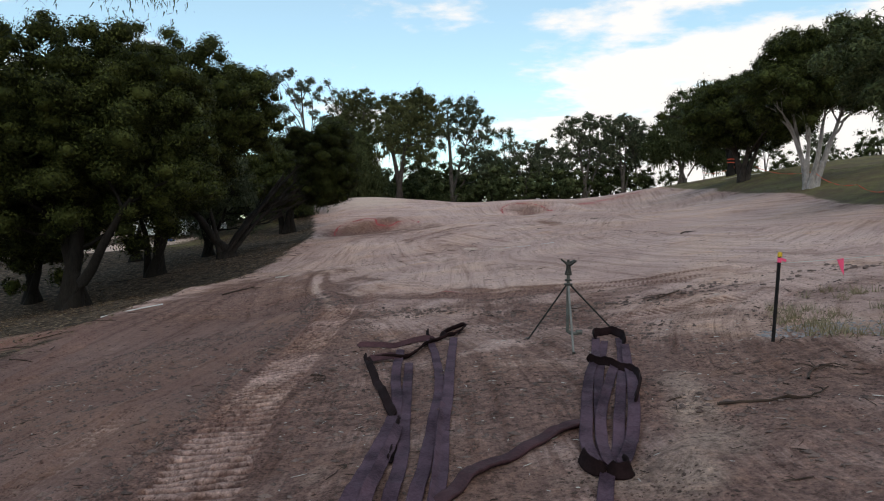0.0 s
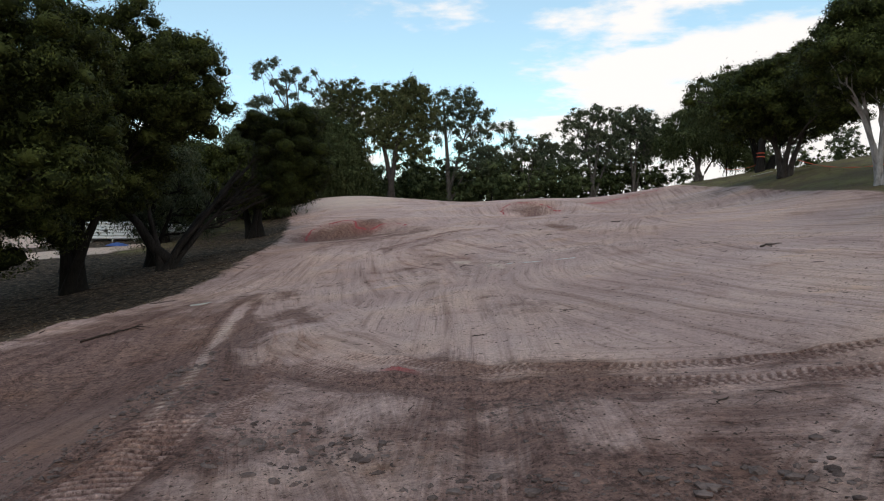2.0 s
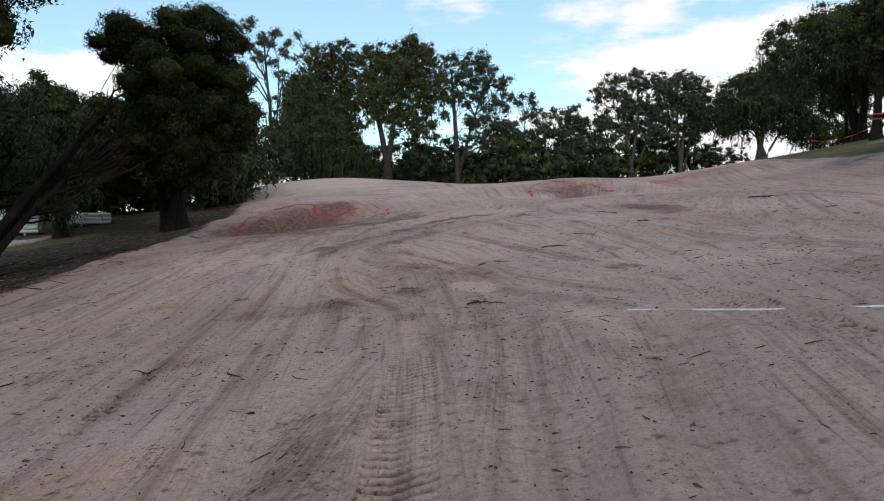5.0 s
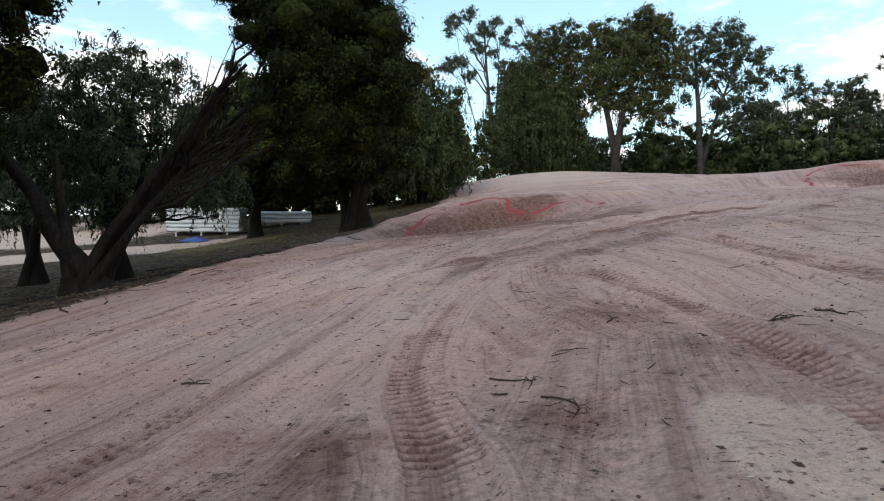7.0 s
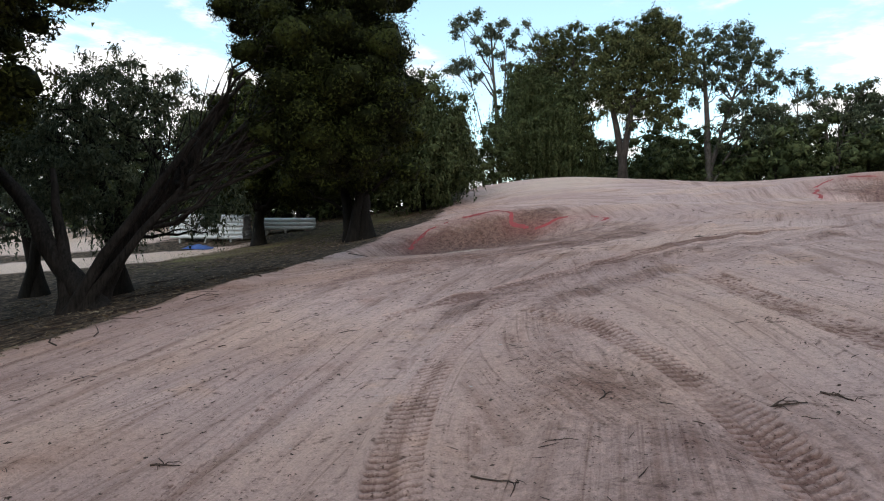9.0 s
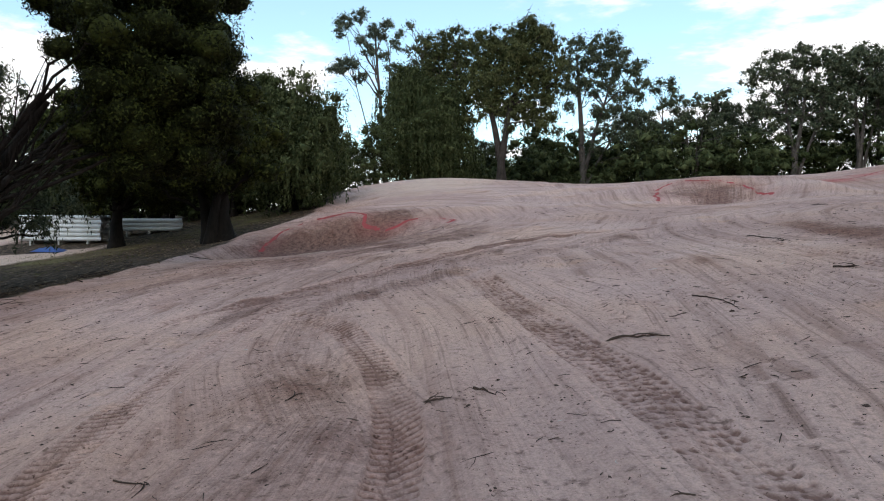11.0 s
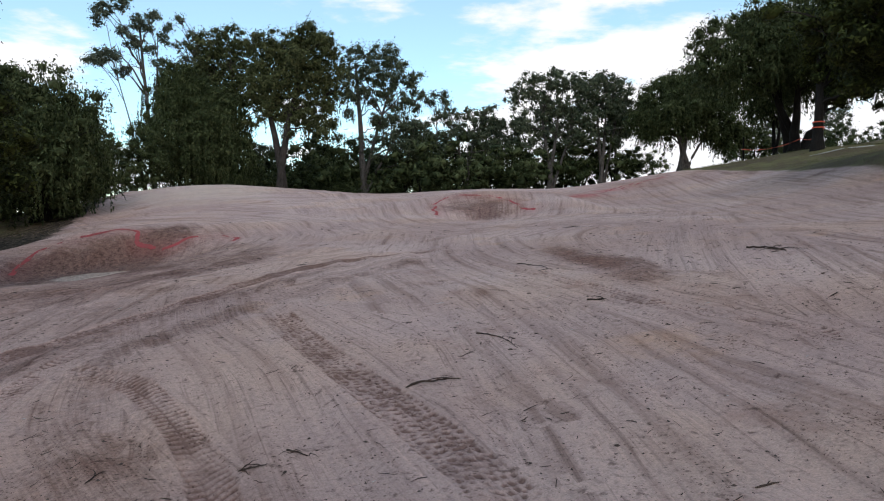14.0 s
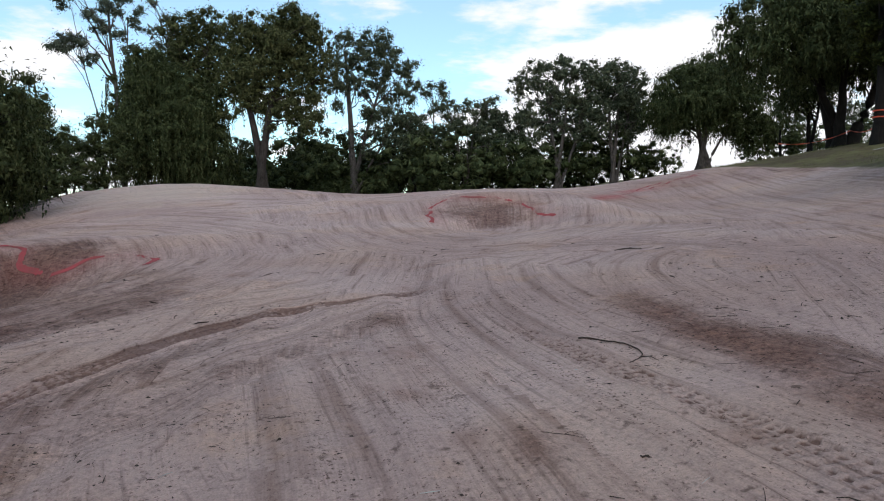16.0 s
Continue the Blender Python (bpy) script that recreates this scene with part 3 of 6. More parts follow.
# a rut and its shoved-up rim beside the machine track
side = nearest(X[near], Y[near], course(((-2.0, -4), (-2.3, 5), (-2.5, 9), (-2.6, 13), (-3.0, 18), (-4.0, 24)), 0.5))[0]
Z[near] += (0.075 * np.exp(-((side + 0.10) / 0.10) ** 2) - 0.05 * np.exp(-((side + 0.34) / 0.13) ** 2)) * (1 - step(20, 24, Y[near])) * (0.3 + 1.2 * cloudy(X[near], Y[near], 0.5, 3, 44))
# a spoil ridge along the edges of the graded area
edge_l = spline(Y, *LEFT_EDGE) - X
Z = Z + np.where(near, 0.13 * np.exp(-(edge_l / 0.5) ** 2) * cloudy(X, Y, 1.2, 3, 12) * 1.5, 0)
Z_WHOLE = Z.copy()
for points, width, tread, wet, label in PRINTS:
    c = course(points, 0.05)
    zone = near & (X > c[:, 0].min() - 1) & (X < c[:, 0].max() + 1) & (Y > c[:, 1].min() - 0.5) & (Y < c[:, 1].max() + 0.5)
    _, run, off = nearest(X[zone], Y[zone], c)
    Z[zone] -= 0.075 * (1 - step(width / 2 - 0.06, width / 2 + 0.07, off)) * step(0.15, 0.7, run) * (1 - step(len(c) * 0.05 - 0.9, len(c) * 0.05 - 0.3, run))


def at_ground(x, y):
    """Height of the finished ground mesh."""
    i = int(np.clip(np.searchsorted(GX, x) - 1, 0, len(GX) - 2))
    j = int(np.clip(np.searchsorted(GY, y) - 1, 0, len(GY) - 2))
    s, t = (x - GX[i]) / (GX[i + 1] - GX[i]), (y - GY[j]) / (GY[j + 1] - GY[j])
    zz = Z.reshape(len(GY), len(GX))
    return float((zz[j, i] * (1 - s) + zz[j, i + 1] * s) * (1 - t) + (zz[j + 1, i] * (1 - s) + zz[j + 1, i + 1] * s) * t)


def field_at(values, x, y):
    """A ground field's values at the grid lines nearest below x, y."""
    i = np.clip(np.searchsorted(GX, x) - 1, 0, len(GX) - 2)
    j = np.clip(np.searchsorted(GY, y) - 1, 0, len(GY) - 2)
    return values.reshape(len(GY), len(GX))[j, i]


def on_ground(x, y, field=None):
    """The same for arrays."""
    i = np.clip(np.searchsorted(GX, x) - 1, 0, len(GX) - 2)
    j = np.clip(np.searchsorted(GY, y) - 1, 0, len(GY) - 2)
    s, t = (x - GX[i]) / (GX[i + 1] - GX[i]), (y - GY[j]) / (GY[j + 1] - GY[j])
    zz = (Z if field is None else field).reshape(len(GY), len(GX))
    return (zz[j, i] * (1 - s) + zz[j, i + 1] * s) * (1 - t) + (zz[j + 1, i] * (1 - s) + zz[j + 1, i + 1] * s) * t


nx, ny = len(GX), len(GY)
q = (np.arange(ny - 1)[:, None] * nx + np.arange(nx - 1)[None]).ravel()
ground_mesh = raw_mesh("ground", np.stack((X, Y, Z), 1), np.stack((q, q + 1, q + nx + 1, q + nx), 1), EARTH, True)
bands = np.zeros(len(X))
bands[near] = bands_near
damp = (0.58 + 0.62 * cloudy(X, Y, 0.8, 3, 92) - (0.02 + 0.50 * step(8, 11.5, Y)) * step(1.5, 4.5, X + 1.5 * coarse) - 0.08 * bump(X, Y, 0.8, 4.5, 2.0, 3.0) - 0.10 * bump(X, Y, -6.2, 12, 2.6, 14)) * churn + 0.28 * bump(X, Y, 2.0, 37.1, 0.7, 1.0, -10) + 0.80 * bump(X, Y, 7.5, 45.6, 0.45, 3.0, 3) + 0.4 * bump(X, Y, 8.2, 44.6, 0.25, 1.2) + 0.45 * bump(X, Y, -0.6, 50, 1.0, 3.2, -50)
damp *= 1 - 0.9 * bowl(X, Y, 1.95, 35.7, 0.34, 0.85, 14)
damp += 0.5 * bump(X, Y, 5.1, 43.7, 0.22, 0.5) + 0.46 * bump(X, Y, 0.8, 38.6, 0.7, 2.2, 12) + 0.62 * bump(X, Y, -6.2, 20, 3.2, 11, -4) + bands
damp += 0.55 * bump(X, Y, -3.0, 15.5, 1.3, 4.5, 4) + 0.45 * bump(X, Y, 2.5, 22.4, 1.0, 2.2, 10) + 0.80 * bump(X, Y, -5.6, 56.4, 3.0, 1.3, 8) + 0.5 * bump(X, Y, -3.7, 58.2, 1.0, 0.8) + 0.85 * bump(X, Y, 8.8, 66.6, 2.3, 1.7) + 0.45 * bump(X, Y, -8.3, 29, 2.0, 9) + 0.55 * bump(X, Y, -8.4, 16, 1.6, 7) + 0.4 * bump(X, Y, 2.2, 32.0, 0.7, 2.4)
pale = 1.2 * bowl(X, Y, 1.95, 35.7, 0.34, 0.85, 14) + 0.7 * bump(X, Y, 2.9, 31.6, 0.35, 1.7, 8) + 0.35 * bump(X, Y, 1.3, 7.3, 0.7, 0.8) + 0.45 * bump(X, Y, 2.45, 6.8, 0.42, 1.4, -15) + 0.42 * bump(X, Y, 1.6, 4.9, 1.5, 0.9) + 0.35 * bump(X, Y, -0.9, 5.2, 0.5, 1.2)
pale += 1.1 * bowl(X, Y, -4.6, 54.6, 2.4, 0.8, -22) + 1.1 * bowl(X, Y, 8.3, 62.8, 1.7, 1.0, -5) + 0.6 * bump(X, Y, -8, 82, 9, 12)
clay = 0.45 * bump(X, Y, -4.8, 57.0, 4.0, 1.8, 10) + 0.5 * bump(X, Y, 9.2, 68.4, 3.2, 1.6) + 0.5 * bump(X, Y, 15, 72, 5, 3) + 0.5 * bump(X, Y, 21.5, 77, 2.5, 3) + 1.0 * bump(X, Y, -11.2, 18, 1.6, 3.0)
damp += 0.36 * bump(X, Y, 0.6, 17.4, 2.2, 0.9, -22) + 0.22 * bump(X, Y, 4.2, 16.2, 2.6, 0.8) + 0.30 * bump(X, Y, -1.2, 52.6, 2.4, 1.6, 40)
damp += 0.40 * bump(X, Y, -4.8, 54.2, 5.5, 5.0) + 0.36 * bump(X, Y, -3.5, 46.5, 4.2, 4.2)
# the scraped strip that runs down towards the machine track
strip = nearest(X[near], Y[near], course(((-2.4, 15.5), (-2.75, 18.4), (-3.6, 22), (-4.45, 26.6), (-5.0, 31.4)), 0.3))[2] + 0.12 * coarse[near]
strip_end = (1 - step(27, 31, Y[near])) * step(15, 17, Y[near])
pale[near] += 0.55 * np.exp(-(strip / 0.17) ** 2) * strip_end
damp[near] += 0.60 * np.exp(-((strip - 0.36) / 0.11) ** 2) * strip_end - 0.5 * np.exp(-(strip / 0.2) ** 2) * strip_end
clay += 0.7 * bump(X, Y, 7.45, 45.6, 0.42, 2.8, 3) + 0.8 * bump(X, Y, 5.07, 43.7, 0.16, 0.35) + 0.6 * bump(X, Y, 4.68, 44.0, 0.14, 0.2) + 0.35 * bump(X, Y, 2.2, 37, 0.6, 1.5) + 0.40 * bump(X, Y, 0.4, 38.6, 0.9, 2.4, 12)
litter = step(-1.2, 1.4, edge_l) * (1 - step(96, 110, Y)) + step(98, 104, Y) * 0.8
road = np.abs(Y - spline(X, (-140, -60, -34, -26, -22), (30, 44, 58, 62, 66)))
open_sand = (1 - step(2.0, 3.6, road)) * step(21, 24, -X) + bowl(X, Y, -44, 72, 16, 9, -20)
litter *= (1 - np.clip(open_sand, 0, 1)) * (1 - 0.9 * bump(X, Y, -11.2, 18, 1.7, 3))
pale += np.clip(open_sand, 0, 1) * 0.9
grass = step(-0.8, 0.8, X - spline(Y, *RIGHT_EDGE)) * (1 - step(115, 130, Y) * 0.3)
verge = bump(X, Y, 5.9, 9.2, 2.2, 1.5, 30)
grass += 0.40 * verge * (0.3 + cloudy(X, Y, 0.9, 2, 6)) + step(14, 22, -X) * 0.40 * cloudy(X, Y, 7, 2, 9) * (1 - np.clip(open_sand, 0, 1))
grass += 0.55 * bump(X, Y, -17, 72, 5, 7) + 0.45 * bump(X, Y, -22, 63, 4, 4)
paint = np.zeros(len(X))
pz = (Y > 48) & (Y < 84) & (X > -12) & (X < 24)
for c in PAINT:
    dist = nearest(X[pz], Y[pz], c)[2]
    dist = dist + 0.5 * (cloudy(X[pz], Y[pz], 0.8, 2, 51) - 0.5)
    paint[pz] = np.maximum(paint[pz], 0.19 * cloudy(X[pz], Y[pz], 1.3, 2, 52) * np.exp(-(dist / 0.42) ** 2))
paint[pz] = np.maximum(paint[pz], 0.50 * np.exp(-(nearest(X[pz], Y[pz], PAINT[2])[2] / 1.0) ** 2) * step(0.35, 0.7, cloudy(X[pz], Y[pz], 1.6, 3, 53)))
paint += 1.0 * bump(X, Y, 0.43, 17.98, 0.24, 0.36) * (0.4 + cloudy(X, Y, 0.15, 2, 54))
pale += 0.5 * verge * cloudy(X, Y, 0.7, 2, 16)
damp *= 1 - 0.6 * verge
# dug edge below the turf
edge_r = X - spline(Y, *RIGHT_EDGE)
damp += np.where(near & (Y > 26), 0.75 * np.exp(-((edge_r + 0.5) / 0.8) ** 2) * cloudy(X, Y, 1.4, 3, 63), 0)
# spoil shoved up beside the left swath and along the wet rim
damp += 0.7 * bump(X, Y, -11.2, 18.4, 2.0, 3.0) + 0.6 * bump(X, Y, -5.4, 18, 3.0, 8.0, -8) + 0.6 * bump(X, Y, -2.75, 9.5, 0.22, 9.0, 2) + 0.5 * bump(X, Y, 5.2, 13.3, 2.2, 0.35, 12) * churn
# crumbled where machines turned, smooth where the blade passed on the left
broken = damp * (1 - 0.85 * step(-0.3, 0.3, -2.75 - X + 0.4 * coarse) * (1 - step(17, 22, Y)))
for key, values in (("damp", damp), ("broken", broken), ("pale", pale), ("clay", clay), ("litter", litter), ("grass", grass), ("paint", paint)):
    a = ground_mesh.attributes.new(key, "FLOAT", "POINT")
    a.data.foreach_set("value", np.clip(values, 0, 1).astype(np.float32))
# each small face follows the smear of one vehicle, so the pattern runs true up to its edge
corner = np.stack((q, q + 1, q + nx + 1, q + nx), 1)
flow = np.stack((Y[corner], X[corner], np.zeros(corner.shape)), -1).astype(np.float32)
inside = near[corner].all(1)
w4 = where[corner[inside]]
own = owner[w4[:, 0]]
flow[inside, :, 0], flow[inside, :, 1] = along_all[own[:, None], w4], across_all[own[:, None], w4]
a = ground_mesh.attributes.new("flow", "FLOAT_VECTOR", "CORNER")
a.data.foreach_set("vector", flow.ravel())
ground = part("ground", ground_mesh, EARTH)
tagged(ground, "graded pinkish-grey sand slope with smeared wheel tracks, turf edges", "ground", kind="structure")


# ---- trees ----
def sphere_ways(n, rng):
    v = rng.normal(0, 1, (n, 3))
    return v / np.linalg.norm(v, axis=1)[:, None]


def leaves(centres, ways, length, width, rng, out=None):
    """One narrow triangle a leaf, each with a random twist, turned towards the outside where that is given."""
    n = len(centres)
    twist = sphere_ways(n, rng)
    if out is not None:
        twist = 0.8 * twist + out
    side = np.cross(ways, twist)
    side /= np.linalg.norm(side, axis=1)[:, None] + 1e-9
    ln = (length * rng.uniform(0.6, 1.35, n))[:, None]
    wd = (width * rng.uniform(0.6, 1.3, n))[:, None]
    a, b, c = centres - side * wd / 2, centres + side * wd / 2, centres + ways * ln
    v = np.stack((a, b, c), 1).reshape(-1, 3)
    return v, np.arange(3 * n).reshape(-1, 3)


def crown_points(clumps, per_m2, rng, shell=0.45, loose=False):
    """Leaf places about each clump (x, y, z, radius, flatness), and the outward way. Loose clumps thin out towards their rim."""
    ps, ws = [], []
    for x, y, z, r, flat in clumps:
        n = int(per_m2 * 4 * r * r) + 6
        w = sphere_ways(n, rng)
        if loose:
            d = r * np.abs(rng.normal(0, 0.62, n))
        else:
            lumpy = 0.80 + 0.20 * np.sin(w[:, 0] * 5 + x * 3) * np.cos(w[:, 1] * 5 + z * 3)
            d = r * lumpy * (shell + (1 - shell) * rng.rand(n) ** 0.6)
            stray = rng.rand(n) < 0.06
            d[stray] *= rng.uniform(1.05, 1.4, stray.sum())
        p = w * d[:, None]
        p[:, 2] *= flat
        ps.append(p + (x, y, z))
        ws.append(w)
    return np.concatenate(ps), np.concatenate(ws)


def head_clumps(heads, size, rng, dense=1.5, flat=0.8):
    """Small clumps inside round heads (x, y, z, radius), more of them on top."""
    out = []
    for hx, hy, hz, hr in heads:
        for _ in range(max(5, int(dense * hr ** 2.4))):
            a, b, c = sphere_ways(1, rng)[0] * rng.rand() ** 0.4
            c = c * 0.8 + 0.12
            out.append((hx + a * hr * 1.1, hy + b * hr * 1.1, hz + c * hr, size * rng.uniform(0.55, 1.3), flat))
    return out


def envelope_clumps(lobes, size, rng, fill=0.35, flat=0.75):
    """Clumps over the skin of ellipsoid lobes (cx, cy, cz, rx, ry, rz), and some inside."""
    out = []
    for cx, cy, cz, rx, ry, rz in lobes:
        area = 4 * np.pi * ((rx * ry) ** 1.6 / 3 + (rx * rz) ** 1.6 / 3 + (ry * rz) ** 1.6 / 3) ** (1 / 1.6)
        n = max(5, int(area / (1.7 * size * size)))
        i = np.arange(n) + 0.5
        ph, th = np.arccos(1 - 2 * i / n), np.pi * (1 + 5 ** 0.5) * i
        w = np.stack((np.cos(th) * np.sin(ph), np.sin(th) * np.sin(ph), np.cos(ph)), 1) + rng.normal(0, 0.13, (n, 3))
        k = rng.uniform(0.72, 0.97, n)
        for (a, b, c), s in zip(w, k):
            out.append((cx + a * rx * s, cy + b * ry * s, cz + c * rz * s, size * rng.uniform(0.7, 1.25), flat))
        for _ in range(int(n * fill)):
            a, b, c = sphere_ways(1, rng)[0] * rng.rand() ** 0.5 * 0.65
            out.append((cx + a * rx, cy + b * ry, cz + c * rz, size * rng.uniform(0.9, 1.4), flat))
    return out


def ball(fineness):
    bm = bmesh.new()
    bmesh.ops.create_icosphere(bm, subdivisions=fineness, radius=1)
    v, f = np.array([k.co[:] for k in bm.verts]), np.array([[k.index for k in p.verts] for p in bm.faces])
    bm.free()
    return v, f


ICO_V, ICO_F = ball(1)
ICO2_V, ICO2_F = ball(2)


def cores(clumps, share, rng, fine=False):
    """The packed, lumpy inside of each clump, which the outer leaves cover."""
    v, f = (ICO2_V, ICO2_F) if fine else (ICO_V, ICO_F)
    c = np.array(clumps)
    lump = 1 + rng.normal(0, 0.17, (len(c), len(v), 1))
    size = np.stack((c[:, 3], c[:, 3], c[:, 3] * c[:, 4]), 1)[:, None] * share
    p = c[:, None, :3] + v[None] * lump * size
    return p.reshape(-1, 3), (np.arange(len(c))[:, None, None] * len(v) + f[None]).reshape(-1, 3)


def hanging(clumps, strands, reach, length, width, rng):
    """Strands of narrow leaves that hang from the clumps."""
    ps, ws = [], []
    for x, y, z, r, flat in clumps:
        for _ in range(strands):
            a, rad = rng.uniform(0, 2 * np.pi), r * rng.rand() ** 0.5
            drop = reach * rng.uniform(0.4, 1.2)
            n = max(3, int(drop / length * 2.6))
            s = np.linspace(0, 1, n)
            swing = rng.normal(0, 0.12, 2)
            ps.append(np.stack((x + np.cos(a) * rad * (1 + 0.15 * s) + swing[0] * s, y + np.sin(a) * rad * (1 + 0.15 * s) + swing[1] * s,
                                z + 0.3 * r - s * drop), 1) + rng.normal(0, 0.04, (n, 3)))
            w = rng.normal(0, 0.35, (n, 3))
            w[:, 2] -= 1
            ws.append(w / np.linalg.norm(w, axis=1)[:, None])
    return leaves(np.concatenate(ps), np.concatenate(ws), length, width, rng)


def tree(name, label, x, y, stems, lobes=(), leaf=None, wood=None, seed=0, size=1.0, per_m2=150, leaf_len=0.24, leaf_wide=0.07, droop=0.0,
         strands=0, reach=1.6, limbs=18, fill=0.35, flat=0.75, bare=0, group="", shell=0.45, category="tree", turn=0.0, up=0.0, spars=(), heads=(), loose=False, dense=1.5, sea=False, inner=0.0, core=0.0):
    """A tree at (x, y). stems: (lean x, lean y, height, radius) each; lobes: ellipsoids of the crown, heights above the foot."""
    rng = np.random.RandomState(seed)
    base = at_ground(x, y) - 0.12
    t = thing(name, pose(x, y, base, 0, 0, turn), label, category, group)
    if sea:
        # heights were given above the world's zero
        lobes = [(a, b, c - base, d, e, f) for a, b, c, d, e, f in lobes]
        stems = [(a, b, h - base, r) for a, b, h, r in stems]
        heads = [(a, b, c - base, d) for a, b, c, d in heads]
    lobes = [(a, b, c + up, d, e, f) for a, b, c, d, e, f in lobes]
    stems = [(a, b, h + up, r) for a, b, h, r in stems]
    clumps = envelope_clumps(lobes, size, rng, fill, flat)
    clumps += head_clumps([(a, b, c + up, d) for a, b, c, d in heads], size, rng, dense)
    lines = []
    for k, (lx, ly, h, r) in enumerate(stems):
        a = 2 * np.pi * k / len(stems) + 0.6
        off = 0.55 * r * len(stems) ** 0.5 if len(stems) > 1 else 0
        foot = np.array((np.cos(a) * off, np.sin(a) * off, 0))
        n = 9
        s = np.linspace(0, 1, n)
        line = np.stack((foot[0] + lx * s ** 1.15, foot[1] + ly * s ** 1.15, h * s), 1)
        line[2:] += np.cumsum(rng.normal(0, 0.05 * r / 0.25, (n - 2, 3)), 0)
        rad = r * (1 - 0.72 * s)
        rad[0] *= 1.45
        rad[1] *= 1.08
        lines.append((line, rad))
        part("trunk", raw_mesh("trunk", *tube(line, rad, 12), wood, True), wood, t)
    order = rng.permutation(len(clumps))[: limbs + bare]
    twigs = []
    for j, i in enumerate(order):
        c = np.array(clumps[i][:3])
        near_stems = sorted(lines, key=lambda q: np.hypot(*(q[0][-1, :2] - c[:2])))
        line, rad = near_stems[0 if rng.rand() < 0.75 or len(lines) == 1 else 1]
        # leave the stem below the clump
        ks = int(np.clip(np.searchsorted(line[:, 2], c[2] * (rng.uniform(0.66, 0.93) if heads else rng.uniform(0.45, 0.8))), 2, len(line) - 2))
        a = line[ks]
        limb = bend(a, c, rng.uniform(-0.08, 0.16) * np.linalg.norm(c - a), rng, 8, 0.07)
        r0 = min(rad[ks] * 0.72, 0.045 + 0.017 * np.linalg.norm(c - a))
        twigs.append(tube(limb, np.linspace(r0, 0.018, 8), 6))
        for _ in range(3):
            m = limb[rng.randint(3, 7)]
            e = m + (c - a) * 0.16 + rng.normal(0, 0.4, 3)
            twigs.append(tube(bend(m, e, 0.1, rng, 4), np.linspace(r0 * 0.4, 0.008, 4), 4))
    for sx, sy, sz in spars:
        # bare limbs that leave the second stem
        line, rad = lines[min(1, len(lines) - 1)]
        a = line[rng.randint(3, 6)]
        limb = bend(a, (sx, sy, sz), -0.45, rng, 9, 0.05)
        twigs.append(tube(limb, np.linspace(0.062, 0.012, 9), 6))
        for _ in range(5):
            m = limb[rng.randint(3, 8)]
            twigs.append(tube(bend(m, m + (np.array((sx, sy, sz)) - a) * 0.25 + rng.normal(0, 0.45, 3), 0.1, rng, 5), np.linspace(0.022, 0.006, 5), 4))
    if twigs:
        part("branchwork", raw_mesh("branchwork", *join(twigs), wood, True), wood, t)
    p, w = crown_points(clumps, per_m2, rng, shell, loose)
    out = w
    w = rng.normal(0, 0.7, w.shape)
    w = w - 0.75 * out * np.sum(w * out, 1)[:, None] + 0.22 * out
    w[:, 2] -= 0.6 * droop
    w /= np.linalg.norm(w, axis=1)[:, None]
    sets = [leaves(p - w * leaf_len * 0.35, w, leaf_len, leaf_wide, rng, 1.4 * out)]
    # oversized leaves deep in the crown, added to block light and darken the inside
    for cx, cy, cz, rx, ry, rz in list(lobes) + [(a, b, c + up, d, d, d) for a, b, c, d in heads]:
        n = int(inner * (22 if heads else 9) * (rx * ry * rz) ** (2 / 3))
        if n:
            w = sphere_ways(n, rng)
            k = (rng.rand(n) ** 0.5 * 0.72)[:, None]
            sets.append(leaves(np.array((cx, cy, cz)) + w * k * (rx, ry, rz), sphere_ways(n, rng), min(0.55, (2.0 if heads else 4.5) * leaf_len), min(0.42, (1.3 if heads else 3.4) * leaf_len), rng))
    if core:
        sets.append(cores(clumps, core, rng, not loose))
    if strands:
        sets.append(hanging(clumps, strands, reach, leaf_len, leaf_wide, rng))
    part("crown", raw_mesh("crown", *join(sets), leaf, True), leaf, t)
    return t


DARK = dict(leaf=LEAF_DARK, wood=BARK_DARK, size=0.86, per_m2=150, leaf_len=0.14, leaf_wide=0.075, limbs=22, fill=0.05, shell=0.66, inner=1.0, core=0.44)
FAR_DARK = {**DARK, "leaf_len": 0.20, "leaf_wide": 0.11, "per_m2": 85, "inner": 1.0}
tree("bushy_tree", "dense dark green tree with a forked black trunk on leaf litter", -15.6, 30.3,
     ((-2.2, 0.6, 6.0, 0.34), (0.4, 1.0, 7.0, 0.42), (3.2, -0.6, 5.2, 0.30)),
     ((-1.6, 0.4, 8.2, 4.9, 4.5, 4.2), (2.5, 1.0, 7.6, 3.5, 3.8, 4.2), (-4.8, 0, 6.8, 3.8, 3.8, 4.2)), seed=11, **DARK)
tree("bushy_tree", "dense dark green tree with three thin stems on leaf litter", -22.2, 38.5,
     ((-1.2, 0.3, 4.5, 0.26), (0.2, 0.6, 5.0, 0.3), (1.6, -0.2, 4.6, 0.26)),
     ((0, 0, 7.2, 4.5, 4.5, 4.6), (1.5, -2.0, 4.6, 3.6, 3.0, 2.2)), seed=12, **FAR_DARK)
